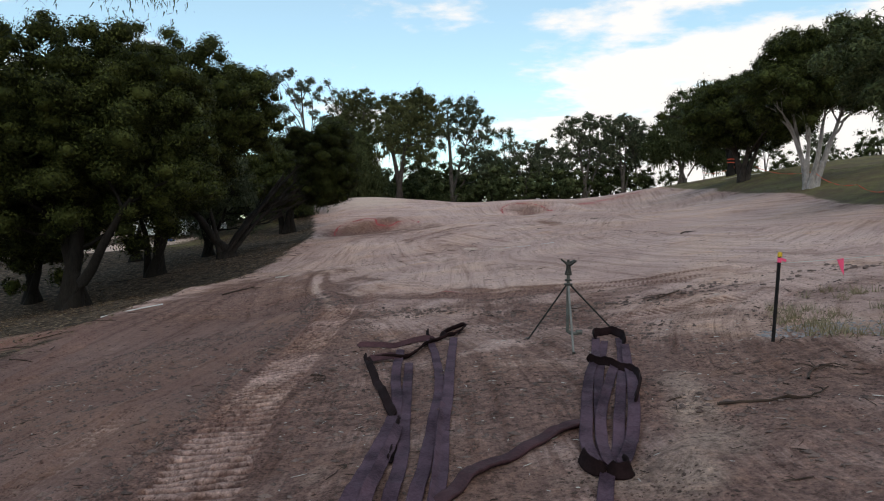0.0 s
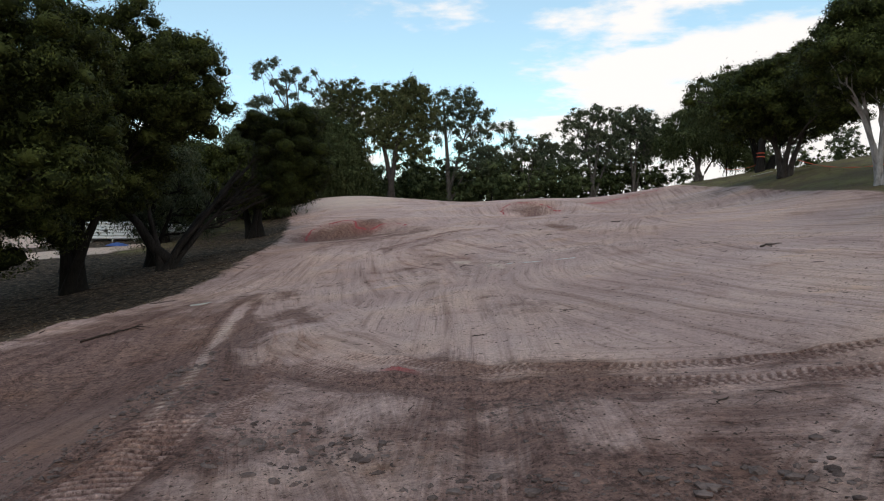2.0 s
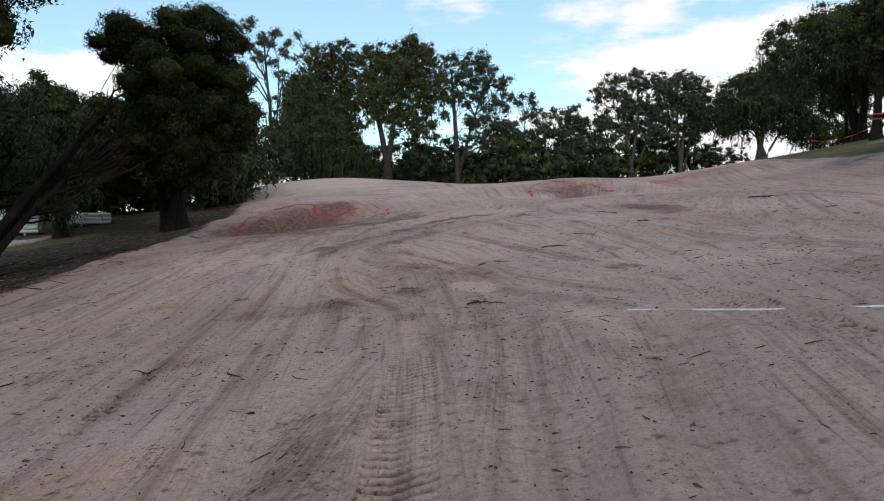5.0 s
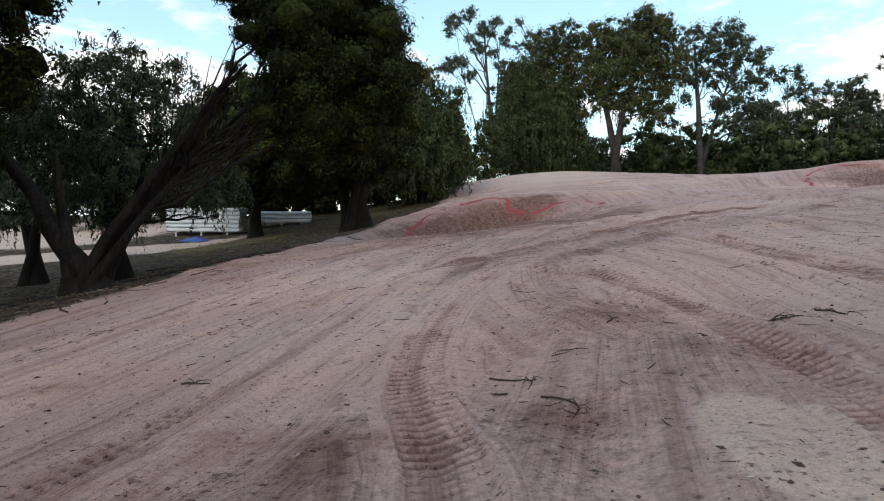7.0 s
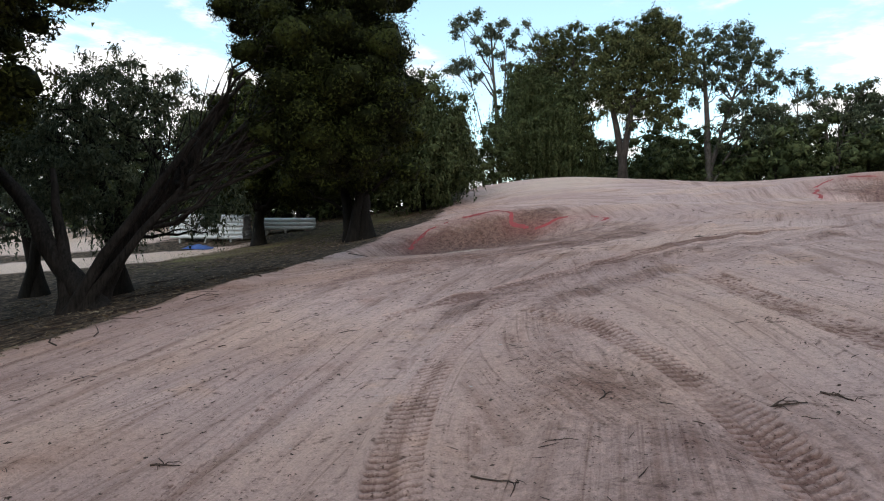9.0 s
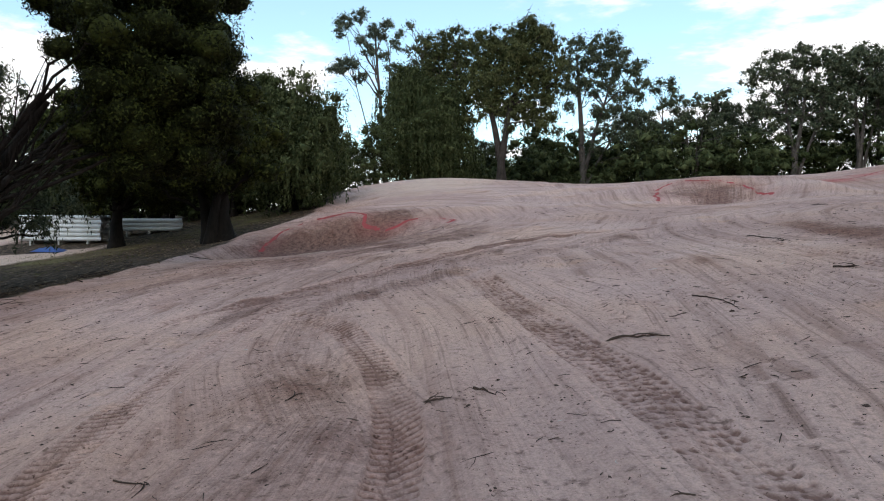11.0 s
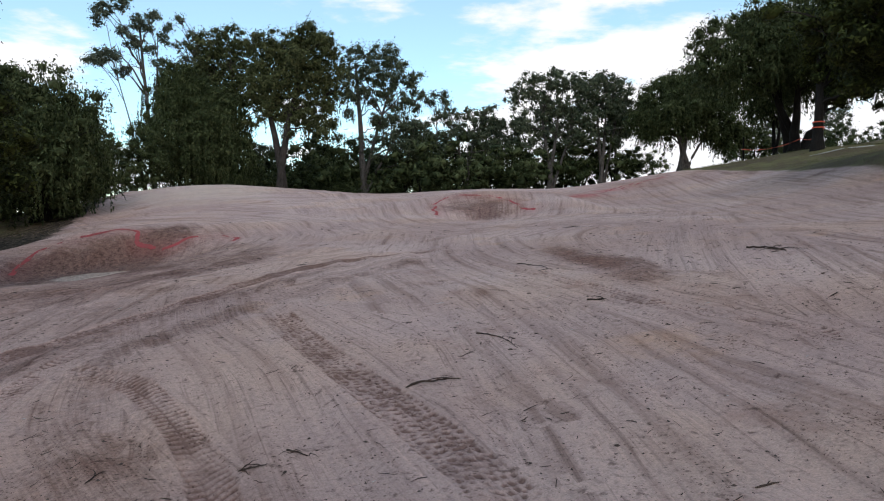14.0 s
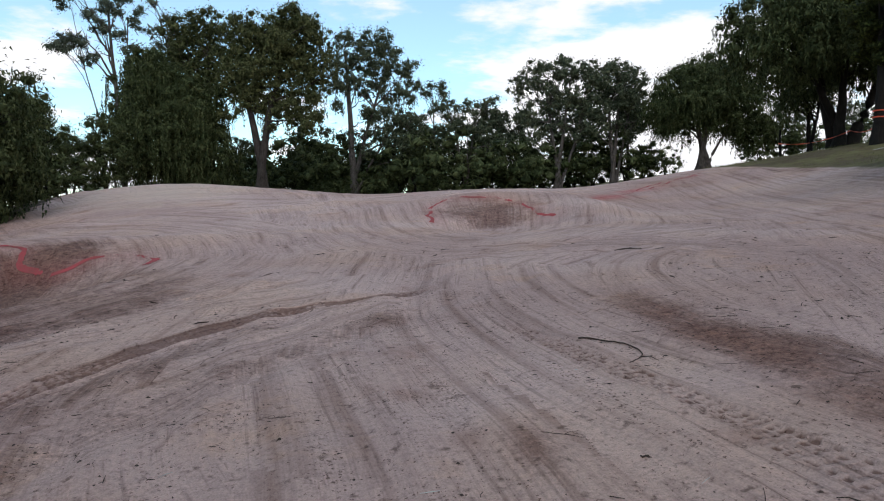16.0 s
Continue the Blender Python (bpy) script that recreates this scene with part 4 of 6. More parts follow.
tree("bushy_tree", "dense dark green tree with a lopped reddish trunk base", -17.4, 43.0,
     ((0.1, 0.3, 6.0, 0.40), (-0.9, 0.2, 5.0, 0.26), (3.0, -0.4, 7.5, 0.28)),
     ((2.8, -0.2, 10.2, 4.1, 4.0, 3.7), (-1.0, 0, 9.8, 4.2, 4.2, 4.6), (5.7, -0.6, 10.3, 2.4, 2.6, 2.4), (-3.5, 1, 6.8, 3.2, 3.4, 3.4), (0.6, 0.8, 6.0, 3.0, 3.0, 2.0)), seed=13, **DARK)
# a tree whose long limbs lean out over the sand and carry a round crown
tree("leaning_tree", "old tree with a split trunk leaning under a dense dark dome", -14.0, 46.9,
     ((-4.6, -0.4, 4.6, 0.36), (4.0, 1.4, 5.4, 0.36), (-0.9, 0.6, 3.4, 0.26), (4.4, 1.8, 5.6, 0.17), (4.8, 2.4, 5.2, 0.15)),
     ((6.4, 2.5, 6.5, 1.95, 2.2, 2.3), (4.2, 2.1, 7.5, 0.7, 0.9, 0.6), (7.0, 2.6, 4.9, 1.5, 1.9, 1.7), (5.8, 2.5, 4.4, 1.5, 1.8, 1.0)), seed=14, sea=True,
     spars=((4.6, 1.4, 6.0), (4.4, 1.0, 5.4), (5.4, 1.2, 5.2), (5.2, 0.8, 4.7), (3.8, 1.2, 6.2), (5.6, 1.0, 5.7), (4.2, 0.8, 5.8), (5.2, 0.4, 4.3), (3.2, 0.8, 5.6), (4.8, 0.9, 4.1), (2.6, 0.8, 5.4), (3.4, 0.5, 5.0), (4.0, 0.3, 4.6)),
     **{**DARK, "limbs": 16, "wood": BARK_OLD, "per_m2": 420, "leaf_len": 0.095, "leaf_wide": 0.05, "size": 0.72, "core": 0.55, "leaf": LEAF_DOME_SHADED})
tree("gum_tree", "loose grey-green gum behind the leaning limbs", -16.4, 50.6,
     ((-1.8, 0.4, 5.6, 0.26), (0.8, 0.2, 6.2, 0.24), (2.2, 0, 5.2, 0.16)), (),
     heads=((-1.2, 0, 6.4, 1.5), (0.6, 0.2, 7.0, 1.5), (2.0, 0, 6.0, 1.4), (-2.8, 0.3, 5.6, 1.5), (0.0, -0.4, 5.0, 1.6), (2.8, 0.3, 4.6, 1.3), (-2.2, 0, 3.8, 1.6), (1.0, 0.3, 3.4, 1.6), (-0.6, 0.5, 2.4, 1.4), (3.2, 0.8, 3.0, 1.2), (-4.2, 0.4, 4.2, 1.5), (-5.0, 0.6, 6.0, 1.4)),
     leaf=LEAF_GUM, wood=BARK_DARK, seed=19, size=0.55, per_m2=85, leaf_len=0.17, leaf_wide=0.06, droop=0.9, strands=2, reach=0.8, limbs=26, loose=True, dense=11.0, inner=0.5)
tree("bushy_tree", "dark round tree with a thick black trunk beside the slope", -13.0, 61.2,
     ((0.1, 0.1, 5.0, 0.46), (-1.0, 0.4, 5.4, 0.30), (1.0, -0.3, 5.4, 0.26)),
     ((-0.2, -0.2, 4.8, 3.0, 3.0, 2.6), (-2.6, 0, 5.0, 2.0, 2.2, 2.2)), seed=15, **FAR_DARK)
WEEP = dict(leaf=LEAF_WEEP, wood=BARK_DARK, size=0.9, per_m2=46, leaf_len=0.24, leaf_wide=0.11, droop=0.6, strands=7, reach=1.4, limbs=20, loose=True, fill=0.15, inner=1.0, core=0.34)
tree("weeping_tree", "drooping green tree with a short dark trunk on a grassy bank", -15.3, 74.2,
     ((0.2, 0.2, 7.0, 0.36), (1.2, 0.4, 6.6, 0.24)),
     ((-0.3, 0, 7.4, 3.8, 4.0, 3.5), (0.9, 0, 5.6, 3.1, 3.4, 2.6), (-1.9, 0, 9.6, 1.6, 1.8, 1.5)), sea=True, seed=16, **WEEP)
tree("bushy_tree", "dark tree with a stout trunk near the stacked pipes", -21.7, 66.2,
     ((0.1, 0.1, 5.6, 0.36),), ((0, 0, 5.6, 4.0, 4.0, 3.4), (2.4, 0.5, 4.6, 2.6, 2.8, 2.2)), seed=17, **FAR_DARK)
tree("gum_tree", "grey-green gum with drooping leaf sprays at the lane", -22.5, 52.5,
     ((-1.5, 0, 6, 0.3), (1.4, 0.4, 6, 0.26)), (),
     heads=((-2, 0, 6.4, 1.8), (0.2, 0.5, 6.2, 1.8), (2.0, 0.4, 5.4, 1.6), (-3.4, 0, 4.6, 1.6), (-0.6, 0, 4.2, 1.7), (1.8, 0, 3.4, 1.5), (-2.0, 0.4, 2.8, 1.5)),
     leaf=LEAF_GREY, wood=BARK_DARK, seed=18, size=0.65, per_m2=60, leaf_len=0.2, leaf_wide=0.07, droop=0.9, strands=2, reach=0.9, limbs=20, loose=True, dense=4.5, inner=0.6)

# the slope's right side
tree("white_trunk_tree", "dark-crowned tree with five white stems and pink marks", 23.6, 43.2,
     ((-2.4, -0.2, 5.2, 0.20), (-1.0, 0.3, 5.6, 0.17), (0.0, -0.2, 5.6, 0.17), (1.2, 0.2, 5.4, 0.20), (2.0, 0.3, 5.6, 0.22)),
     ((1.4, 0, 7.4, 3.6, 3.6, 2.8), (-1.9, 0, 6.2, 2.6, 2.8, 2.0), (3.6, 0.5, 8.4, 2.8, 2.8, 2.2), (-1.7, 0, 8.3, 1.5, 1.6, 1.1)), seed=21, **{**DARK, "wood": BARK_WHITE})
tree("bushy_tree", "broad dark tree with pale forked stems on the turf", 25.9, 57.6,
     ((-2.0, 0, 4.4, 0.26), (-0.6, 0.4, 4.8, 0.22), (0.8, 0, 4.8, 0.24), (1.2, -0.4, 4.6, 0.24)),
     ((-1.2, 0, 5.4, 4.4, 4.4, 2.5), (2.6, 0, 6.0, 3.2, 3.6, 2.4)), seed=22, **{**FAR_DARK, "wood": BARK_GREY})
tree("bushy_tree", "tall dark tree with a single thick trunk on the turf", 31.8, 73.8,
     ((0.2, 0.2, 8.0, 0.33),), ((3.4, -0.4, 7.2, 4.2, 4.4, 4.0), (4.0, 0, 9.8, 3.2, 3.2, 2.2)), seed=23, **FAR_DARK)
tree("weeping_tree", "large drooping tree with a fan of thick stems", 36.8, 83.5,
     ((-3.2, 0, 6.0, 0.40), (-0.9, 0.5, 6.5, 0.42), (0.8, 0, 6.5, 0.42), (3.0, 0.2, 6.2, 0.46)),
     ((-3.6, 0, 7.8, 4.6, 4.6, 3.2), (2.6, 0, 8.0, 4.8, 4.6, 3.4), (-1.0, 0, 9.8, 3.6, 3.6, 2.2)), seed=24, **WEEP)
tree("weeping_tree", "drooping dark gum with a pale twin trunk on the mound", 38.0, 105.0,
     ((-0.8, 0, 6.0, 0.44), (0.9, 0.3, 6.0, 0.42), (2.5, 0.3, 4.5, 0.2)),
     ((-1.8, 0, 7.0, 4.0, 4.0, 3.4), (2.8, 0, 6.8, 3.4, 3.6, 3.2), (5.2, 0, 4.2, 2.4, 2.6, 1.7), (0.8, 0, 9.2, 3.4, 3.4, 2.4), (-4.2, 0, 5.4, 1.8, 2.0, 2.0)), seed=25, **{**WEEP, "wood": BARK_PALE})
tree("weeping_tree", "slim drooping tree with a forked dark trunk", 40.3, 92.0,
     ((-0.6, 0, 5.0, 0.24), (0.8, 0, 5.0, 0.2)), ((0.0, 0, 6.2, 2.4, 2.6, 2.0), (-1.4, 0, 4.6, 1.3, 1.4, 0.8)), seed=26, **WEEP)
tree("bushy_tree", "light green bushy tree by the turf", 21.5, 28.5,
     ((0.4, 0, 4.0, 0.26), (-0.8, 0.3, 4.0, 0.2)), ((-0.4, 0, 5.4, 4.6, 4.4, 2.6),), leaf=LEAF_WEEP, wood=BARK_DARK, seed=27, size=0.9, per_m2=80, leaf_len=0.24, leaf_wide=0.08, fill=0.1)
tree("gum_tree", "gum with long hanging leaf sprays beside the track", -10.2, 8.5,
     ((1.2, 0.4, 6.8, 0.24), (4.6, 0.6, 6.4, 0.10)), (), heads=((5.6, 0.7, 6.5, 0.55), (6.4, 0.9, 6.6, 0.5), (4.9, 0.2, 6.7, 0.55), (3.9, -1.4, 5.5, 0.5), (1.0, 0.4, 7.4, 1.8), (-1.2, 0.4, 7.0, 1.8)),
     leaf=LEAF_DARK, wood=BARK_GREY, seed=28, size=0.4, per_m2=70, leaf_len=0.095, leaf_wide=0.016, droop=1.4, strands=9, reach=0.45, limbs=24, loose=True, dense=9.0)

# the belt of gums behind the crest
GUM = dict(lobes=(), leaf=LEAF_GUM, wood=BARK_PALE, size=0.62, per_m2=75, leaf_len=0.24, leaf_wide=0.13, droop=0.4, limbs=30, loose=True, dense=7.0, inner=0.6, core=0.33, group="gums behind the crest")
tree("gum_tree", "tall slender gum with open airy tufts and bare side branches", -20.3, 113.0, ((-1.6, 0, 24.0, 0.34), (-4.0, 0.2, 19.6, 0.13), (0.6, 0.2, 22.5, 0.16)),
     heads=((-5.0, 0, 24.7, 1.2), (-3.0, 0.3, 25.7, 1.1), (-5.8, 0, 23.7, 0.7), (-1.0, 0, 23.6, 1.3), (0.5, 0.3, 24.7, 0.9), (-1.9, 0, 21.4, 1.1), (-3.0, 0, 22.6, 0.7), (1.2, 0, 22.0, 0.8), (-0.2, 0, 20.8, 0.7), (-5.5, 0, 19.8, 1.1), (-3.9, -0.3, 20.1, 1.0), (-6.6, 0, 19.4, 0.6), (-3.0, 0, 18.2, 0.9), (0.9, 0, 19.1, 0.9), (2.6, 0, 18.0, 0.8), (1.9, 0, 23.3, 0.6)), seed=31, sea=True, **{**GUM, "leaf": LEAF_GREY, "size": 0.55, "dense": 15, "inner": 0.8, "limbs": 26})
tree("gum_tree", "tall gum with separate tufted heads", -14.4, 114.0, ((-2.0, 0, 22, 0.22), (1.6, 0.4, 20, 0.3)),
     heads=((-1.8, 0, 22.8, 1.1), (-0.2, 0.4, 23.1, 0.9), (-3.2, 0, 21.5, 1.0), (-3.1, 0, 24.5, 0.4), (-2.2, 0, 19.8, 1.0), (-4.0, 0, 18.6, 1.0)), seed=32, sea=True, **{**GUM, "leaf": LEAF_GREY, "size": 0.5})
tree("gum_tree", "olive gum with round heads above the willowy tree", -11.8, 108.5, ((-1.0, 0, 18, 0.3), (1.4, 0.4, 19, 0.28)),
     heads=((-1.6, 0, 20.2, 1.8), (0.3, 0.3, 21.0, 2.0), (1.8, -0.2, 19.4, 2.0), (-0.6, 0, 18.6, 2.1), (1.4, 0, 17.2, 2.0), (-2.0, 0, 17.6, 1.7), (2.4, 0, 15.4, 1.7), (0.2, 0, 15.2, 2.1)), seed=44, sea=True, **{**GUM, "leaf": LEAF_OLIVE, "inner": 1.0})
tree("weeping_tree", "dense willowy tree with hanging sprays to the ground", -13.7, 104.0, ((-1.2, 0, 13, 0.32), (1.4, 0, 13, 0.3)),
     ((-0.2, 0, 10.6, 4.9, 4.4, 5.2), (-1.3, 0, 15.0, 2.5, 2.6, 2.4), (2.8, 0, 12.6, 2.4, 2.6, 3.0), (3.0, 0, 8.0, 3.0, 3.0, 3.4)), seed=33, sea=True, **{**WEEP, "per_m2": 42, "strands": 7, "reach": 2.4, "leaf_len": 0.30, "leaf_wide": 0.12, "group": "gums behind the crest"})
tree("gum_tree", "olive-crowned gum with a dark forked trunk", -5.0, 102.5, ((-2.2, 0, 17.5, 0.46), (1.8, 0.3, 18.0, 0.44)),
     heads=((-1.1, 0, 18.8, 2.0), (1.2, 0.2, 19.0, 2.0), (2.9, 0, 20.0, 1.8), (4.3, -0.2, 19.0, 1.9), (1.7, -0.4, 17.4, 2.2), (-0.6, 0.3, 17.0, 2.2), (4.0, 0.3, 17.2, 2.2), (4.9, 0, 15.6, 1.7), (2.6, 0, 15.2, 2.3), (0.2, -0.3, 15.2, 2.3), (-1.9, 0, 14.8, 1.8), (4.4, 0, 13.6, 1.6), (3.6, 0.3, 12.0, 1.7), (1.8, 0.4, 12.6, 1.7), (4.2, 0, 10.6, 1.1), (-1.2, 0.2, 13.0, 1.4), (4.9, 0.2, 11.4, 0.8), (-2.6, 0, 16.6, 1.4), (-2.3, 0.4, 14.0, 1.3), (-0.6, 0.6, 12.8, 1.3), (0.8, 0.8, 13.3, 1.3), (2.5, 0.4, 11.3, 1.0), (-2.9, 0, 12.0, 1.0), (0.6, 0.6, 10.8, 0.8)), seed=34, sea=True, **{**GUM, "leaf": LEAF_OLIVE, "wood": BARK_GREY, "strands": 1, "reach": 1.2, "inner": 1.0})
tree("gum_tree", "gum with a pale curved trunk and spread tufts", 2.8, 112.0, ((-0.4, 0, 19.5, 0.44), (3.6, 0.3, 18.0, 0.30), (5.2, 0.2, 14, 0.2)),
     heads=((-0.5, 0, 20.2, 1.6), (2.4, 0, 20.5, 1.7), (4.0, 0.3, 19.8, 1.4), (5.6, 0, 18.1, 1.4), (-1.4, 0, 18.2, 1.4), (0.8, 0.3, 18.5, 1.7), (3.3, 0, 17.9, 1.7), (5.9, 0.2, 16.5, 1.2), (5.0, 0, 15.4, 1.3), (2.1, 0, 16.0, 1.7), (-0.5, 0, 16.4, 1.4), (3.7, 0, 14.0, 1.4), (2.1, 0.3, 13.1, 1.4), (4.6, 0, 12.5, 1.3), (-2.0, 0, 16.0, 1.0), (6.2, 0, 14.8, 0.6), (2.7, 0, 11.3, 1.4), (4.6, 0, 10.7, 1.7), (1.5, 0, 9.4, 1.2), (-1.4, 0.3, 14.0, 1.0), (1.7, 0.4, 13.3, 1.1), (0.5, 0.5, 11.2, 0.9), (-2.9, 0, 11.2, 0.7), (-0.8, 0, 15.9, 0.9), (6.4, 0, 9.0, 1.2), (-1.6, 0.6, 8.6, 1.0)), seed=35, sea=True, **{**GUM, "strands": 1, "reach": 0.9})
tree("gum_tree", "thin gum with one small flat head", 12.2, 116.0, ((-0.6, 0, 9.5, 0.14), (0.9, 0.2, 8.0, 0.09)),
     heads=((-0.4, 0, 10.9, 0.9), (0.6, 0, 10.4, 0.8), (-1.2, 0, 10.1, 0.6)), seed=36, **{**GUM, "limbs": 8, "up": 2.2})
low_gum = tree("gum_tree", "small-headed gum with thin pale stems", 14.6, 110.0, ((-1.6, 0, 7.0, 0.18), (1.2, 0, 7.4, 0.18), (0.2, 0.4, 6.4, 0.12)),
     heads=((-2.2, 0, 8.0, 1.6), (0.0, 0, 8.4, 1.4), (2.2, 0.4, 8.2, 1.7), (-1.0, 0.3, 6.2, 1.8), (1.2, -0.3, 6.0, 1.9), (-2.6, 0, 4.6, 1.8), (2.8, 0, 4.4, 1.8)), seed=37, **{**GUM, "up": 1.6, "dense": 4.2, "leaf_len": 0.28, "leaf_wide": 0.15, "per_m2": 52})
round_gum = tree("gum_tree", "full round-topped gum with dark green heads", 23.6, 107.0, ((-1.6, 0, 8.5, 0.30), (1.0, 0, 9, 0.28), (2.6, 0, 7, 0.18)),
     heads=((-2.1, 0, 10.4, 1.9), (0.0, 0, 10.8, 1.9), (2.3, 0, 10.4, 2.0), (-3.9, 0, 9.2, 1.6), (-1.2, 0, 8.2, 2.0), (1.2, 0, 8.0, 2.2), (-3.6, 0.4, 6.6, 1.7), (3.2, 0, 7.4, 1.9), (2.2, 0, 4.8, 1.9), (-0.4, 0.5, 5.6, 1.7), (-2.6, 0.3, 4.6, 1.5), (4.4, 0, 9.0, 1.3)), seed=38, **{**GUM, "up": 1.2, "dense": 5.0, "leaf_len": 0.28, "leaf_wide": 0.15, "per_m2": 55})
for x, y, turn, s in ((29.8, 108, 35, 0.93), (72, 96, 60, 1.05), (-30, 124, 200, 0.8), (-38, 118, 30, 1.0)):
    c = copy_thing(round_gum, pose(x, y, at_ground(x, y) - 0.12, 0, 0, turn))
    c.scale = (s, s, s)
for x, y, turn, s in ((11.5, 122, 140, 0.85), (18.8, 121, 300, 0.95), (9.4, 113, 70, 0.9), (19.4, 113, 200, 0.9), (26.8, 114, 20, 0.95), (33.2, 113, 80, 0.95), (60.8, 126, 120, 0.75), (72, 128, 10, 0.8), (-30, 112, 160, 1.0), (-9.0, 120, 250, 0.75)):
    c = copy_thing(low_gum, pose(x, y, at_ground(x, y) - 0.12, 0, 0, turn))
    c.scale = (s, s, s)
shrub = tree("shrub", "dense dark shrub under the gums", 12.0, 107.5, ((0, 0, 1.8, 0.09), (0.6, 0.2, 1.7, 0.08), (-0.5, -0.2, 1.6, 0.07)), (),
     heads=((0, 0, 2.2, 1.5), (1.2, 0.2, 1.9, 1.2), (-1.2, -0.2, 1.9, 1.2), (0.3, 0.8, 1.2, 1.2), (-0.4, -0.8, 1.2, 1.2), (1.4, -0.4, 0.9, 1.0), (-1.5, 0.5, 0.9, 1.0)), leaf=LEAF_WEEP, wood=BARK_DARK, seed=41, size=0.6, per_m2=52,
     leaf_len=0.26, leaf_wide=0.095, limbs=8, loose=True, dense=5.0, core=0.40, group="shrubs under the gums", category="shrub")
rng = np.random.RandomState(77)
for x, k in ((-19, 0.9), (-16, 1.1), (-9.5, 0.9), (-1.6, 0.7), (1, 0.9), (5.5, 1.2), (7.5, 2.0), (9.6, 2.3), (13, 2.1), (15.5, 2.3), (17.5, 1.7), (19.5, 2.0), (21.5, 1.8), (24, 1.9), (26.5, 1.6), (29, 1.8), (31.5, 1.6), (34, 1.1)):
    y = 109 + rng.uniform(0, 6)
    c = copy_thing(shrub, pose(x, y, at_ground(x, y) - 0.12, 0, 0, rng.uniform(0, 360)))
    c.scale = (k, k, k * 0.95)
for x, y, k in ((-1.2, 115, 2.5), (0.8, 117, 2.3), (-3.2, 117, 2.3), (3.4, 117, 2.0), (60, 92, 1.5), (64, 84, 1.6), (45.6, 104, 1.1), (48.5, 106, 0.9), (43.4, 126, 1.1), (56.8, 127, 1.0), (64.8, 126, 1.4), (70.6, 124, 1.6), (76, 122, 1.7), (-4, 121, 1.9), (-1, 124, 2.0), (0.5, 119, 1.4), (-7.5, 118, 2.0), (5, 122, 1.9), (-11, 122, 2.0), (-6, 112, 1.3), (-2.4, 114, 1.7), (0.4, 113, 1.5), (-8, 110, 1.4), (8, 124, 2.1), (-15, 120, 1.8), (2.6, 126, 2.1)):
    c = copy_thing(shrub, pose(x, y, at_ground(x, y) - 0.12, 0, 0, 50 * x))
    c.scale = (k, k, k)
# woods that close the view to the left
side = tree("bushy_tree", "dark woodland tree beyond the sandy lane", -34.0, 88.0, ((0, 0, 6, 0.3), (1.0, 0, 5.5, 0.2)), (),
     heads=((0, 0, 9.4, 2.2), (2.2, 0, 8.2, 2.0), (-2.2, 0.4, 7.8, 2.2), (0.4, 1.6, 6.8, 2.4), (-0.4, -1.8, 6.4, 2.4), (3.0, 0.4, 5.4, 2.0), (-3.2, 0, 4.8, 2.0), (0.6, 0.2, 4.0, 2.4), (-1.4, -1.0, 2.6, 1.8)), leaf=LEAF_WEEP, wood=BARK_DARK, seed=43, size=0.95, per_m2=40,
     leaf_len=0.40, leaf_wide=0.15, limbs=14, loose=True, dense=1.4, core=0.40, group="woods beyond the lane")
for x, y, turn, s in ((-25, 75.8, 100, 0.7), (-30.5, 75, 10, 0.8), (-20.2, 76.5, 200, 0.6), (-24.5, 79, 240, 0.75), (-31, 83, 80, 0.9), (-37, 84, 150, 1.0), (-33, 96, 10, 1.1), (-23, 98, 300, 1.0), (-16.5, 97, 60, 0.7), (-40, 104, 200, 1.2), (-46, 80, 330, 0.9), (-26, 88, 40, 0.9), (-20.5, 92, 130, 0.85), (-42, 92, 200, 1.1), (-52, 86, 270, 1.1), (-62, 80, 10, 1.1), (-70, 66, 90, 1.2), (-48, 104, 160, 1.2), (-58, 52, 60, 1.1), (-66, 40, 310, 1.2), (-56, 26, 20, 1.2), (-40, 34, 100, 0.9), (-28, 78.5, 320, 0.7)):
    c = copy_thing(side, pose(x, y, at_ground(x, y) - 0.12, 0, 0, turn))
    c.scale = (s, s, s)
for x, y, s in ((-20, 86, 1.5), (-24, 84, 1.6), (-28, 86, 1.7), (-32, 90, 1.8), (-37, 88, 1.8), (-42, 86, 1.8), (-48, 84, 1.9), (-54, 78, 2.0), (-60, 70, 2.0), (-64, 58, 2.0), (-62, 46, 2.0), (-58, 36, 2.0), (-36, 78, 1.3), (-33.5, 77, 1.2), (-31, 78, 1.4), (-28.5, 77.5, 1.2), (-26, 78, 1.4), (-23.5, 78, 1.3), (-21, 78.5, 1.3), (-18.8, 78.5, 1.1), (-38.5, 76, 1.4), (-41.5, 73.5, 1.4), (-17.5, 90, 1.2), (-30, 79, 1.3), (-19, 80, 0.9), (-52, 30, 2.0), (-44, 24, 1.8)):
    c = copy_thing(shrub, pose(x, y, at_ground(x, y) - 0.12, 0, 0, 37 * s * x))
    c.scale = (s * 1.2, s * 1.2, s)
    tagged(c, "dense dark thicket beyond the sandy lane", "shrub", "woods beyond the lane")


# ---- things on the slope ----
def rod(points, radius, sides=8, taper=1.0):
    p = np.asarray(points, float)
    v, f = tube(p, np.linspace(radius, radius * taper, len(p)), sides)
    return v, f


def solid_rod(a, b, radius, sides=10):
    """A straight rod with closed ends as a bmesh."""
    bm = bmesh.new()
    a, b = Vector(a), Vector(b)
    m = Matrix.Translation((a + b) / 2) @ (b - a).to_track_quat("Z", "Y").to_matrix().to_4x4()
    bmesh.ops.create_cone(bm, cap_ends=True, segments=sides, radius1=radius, radius2=radius, depth=(b - a).length, matrix=m)
    return bm


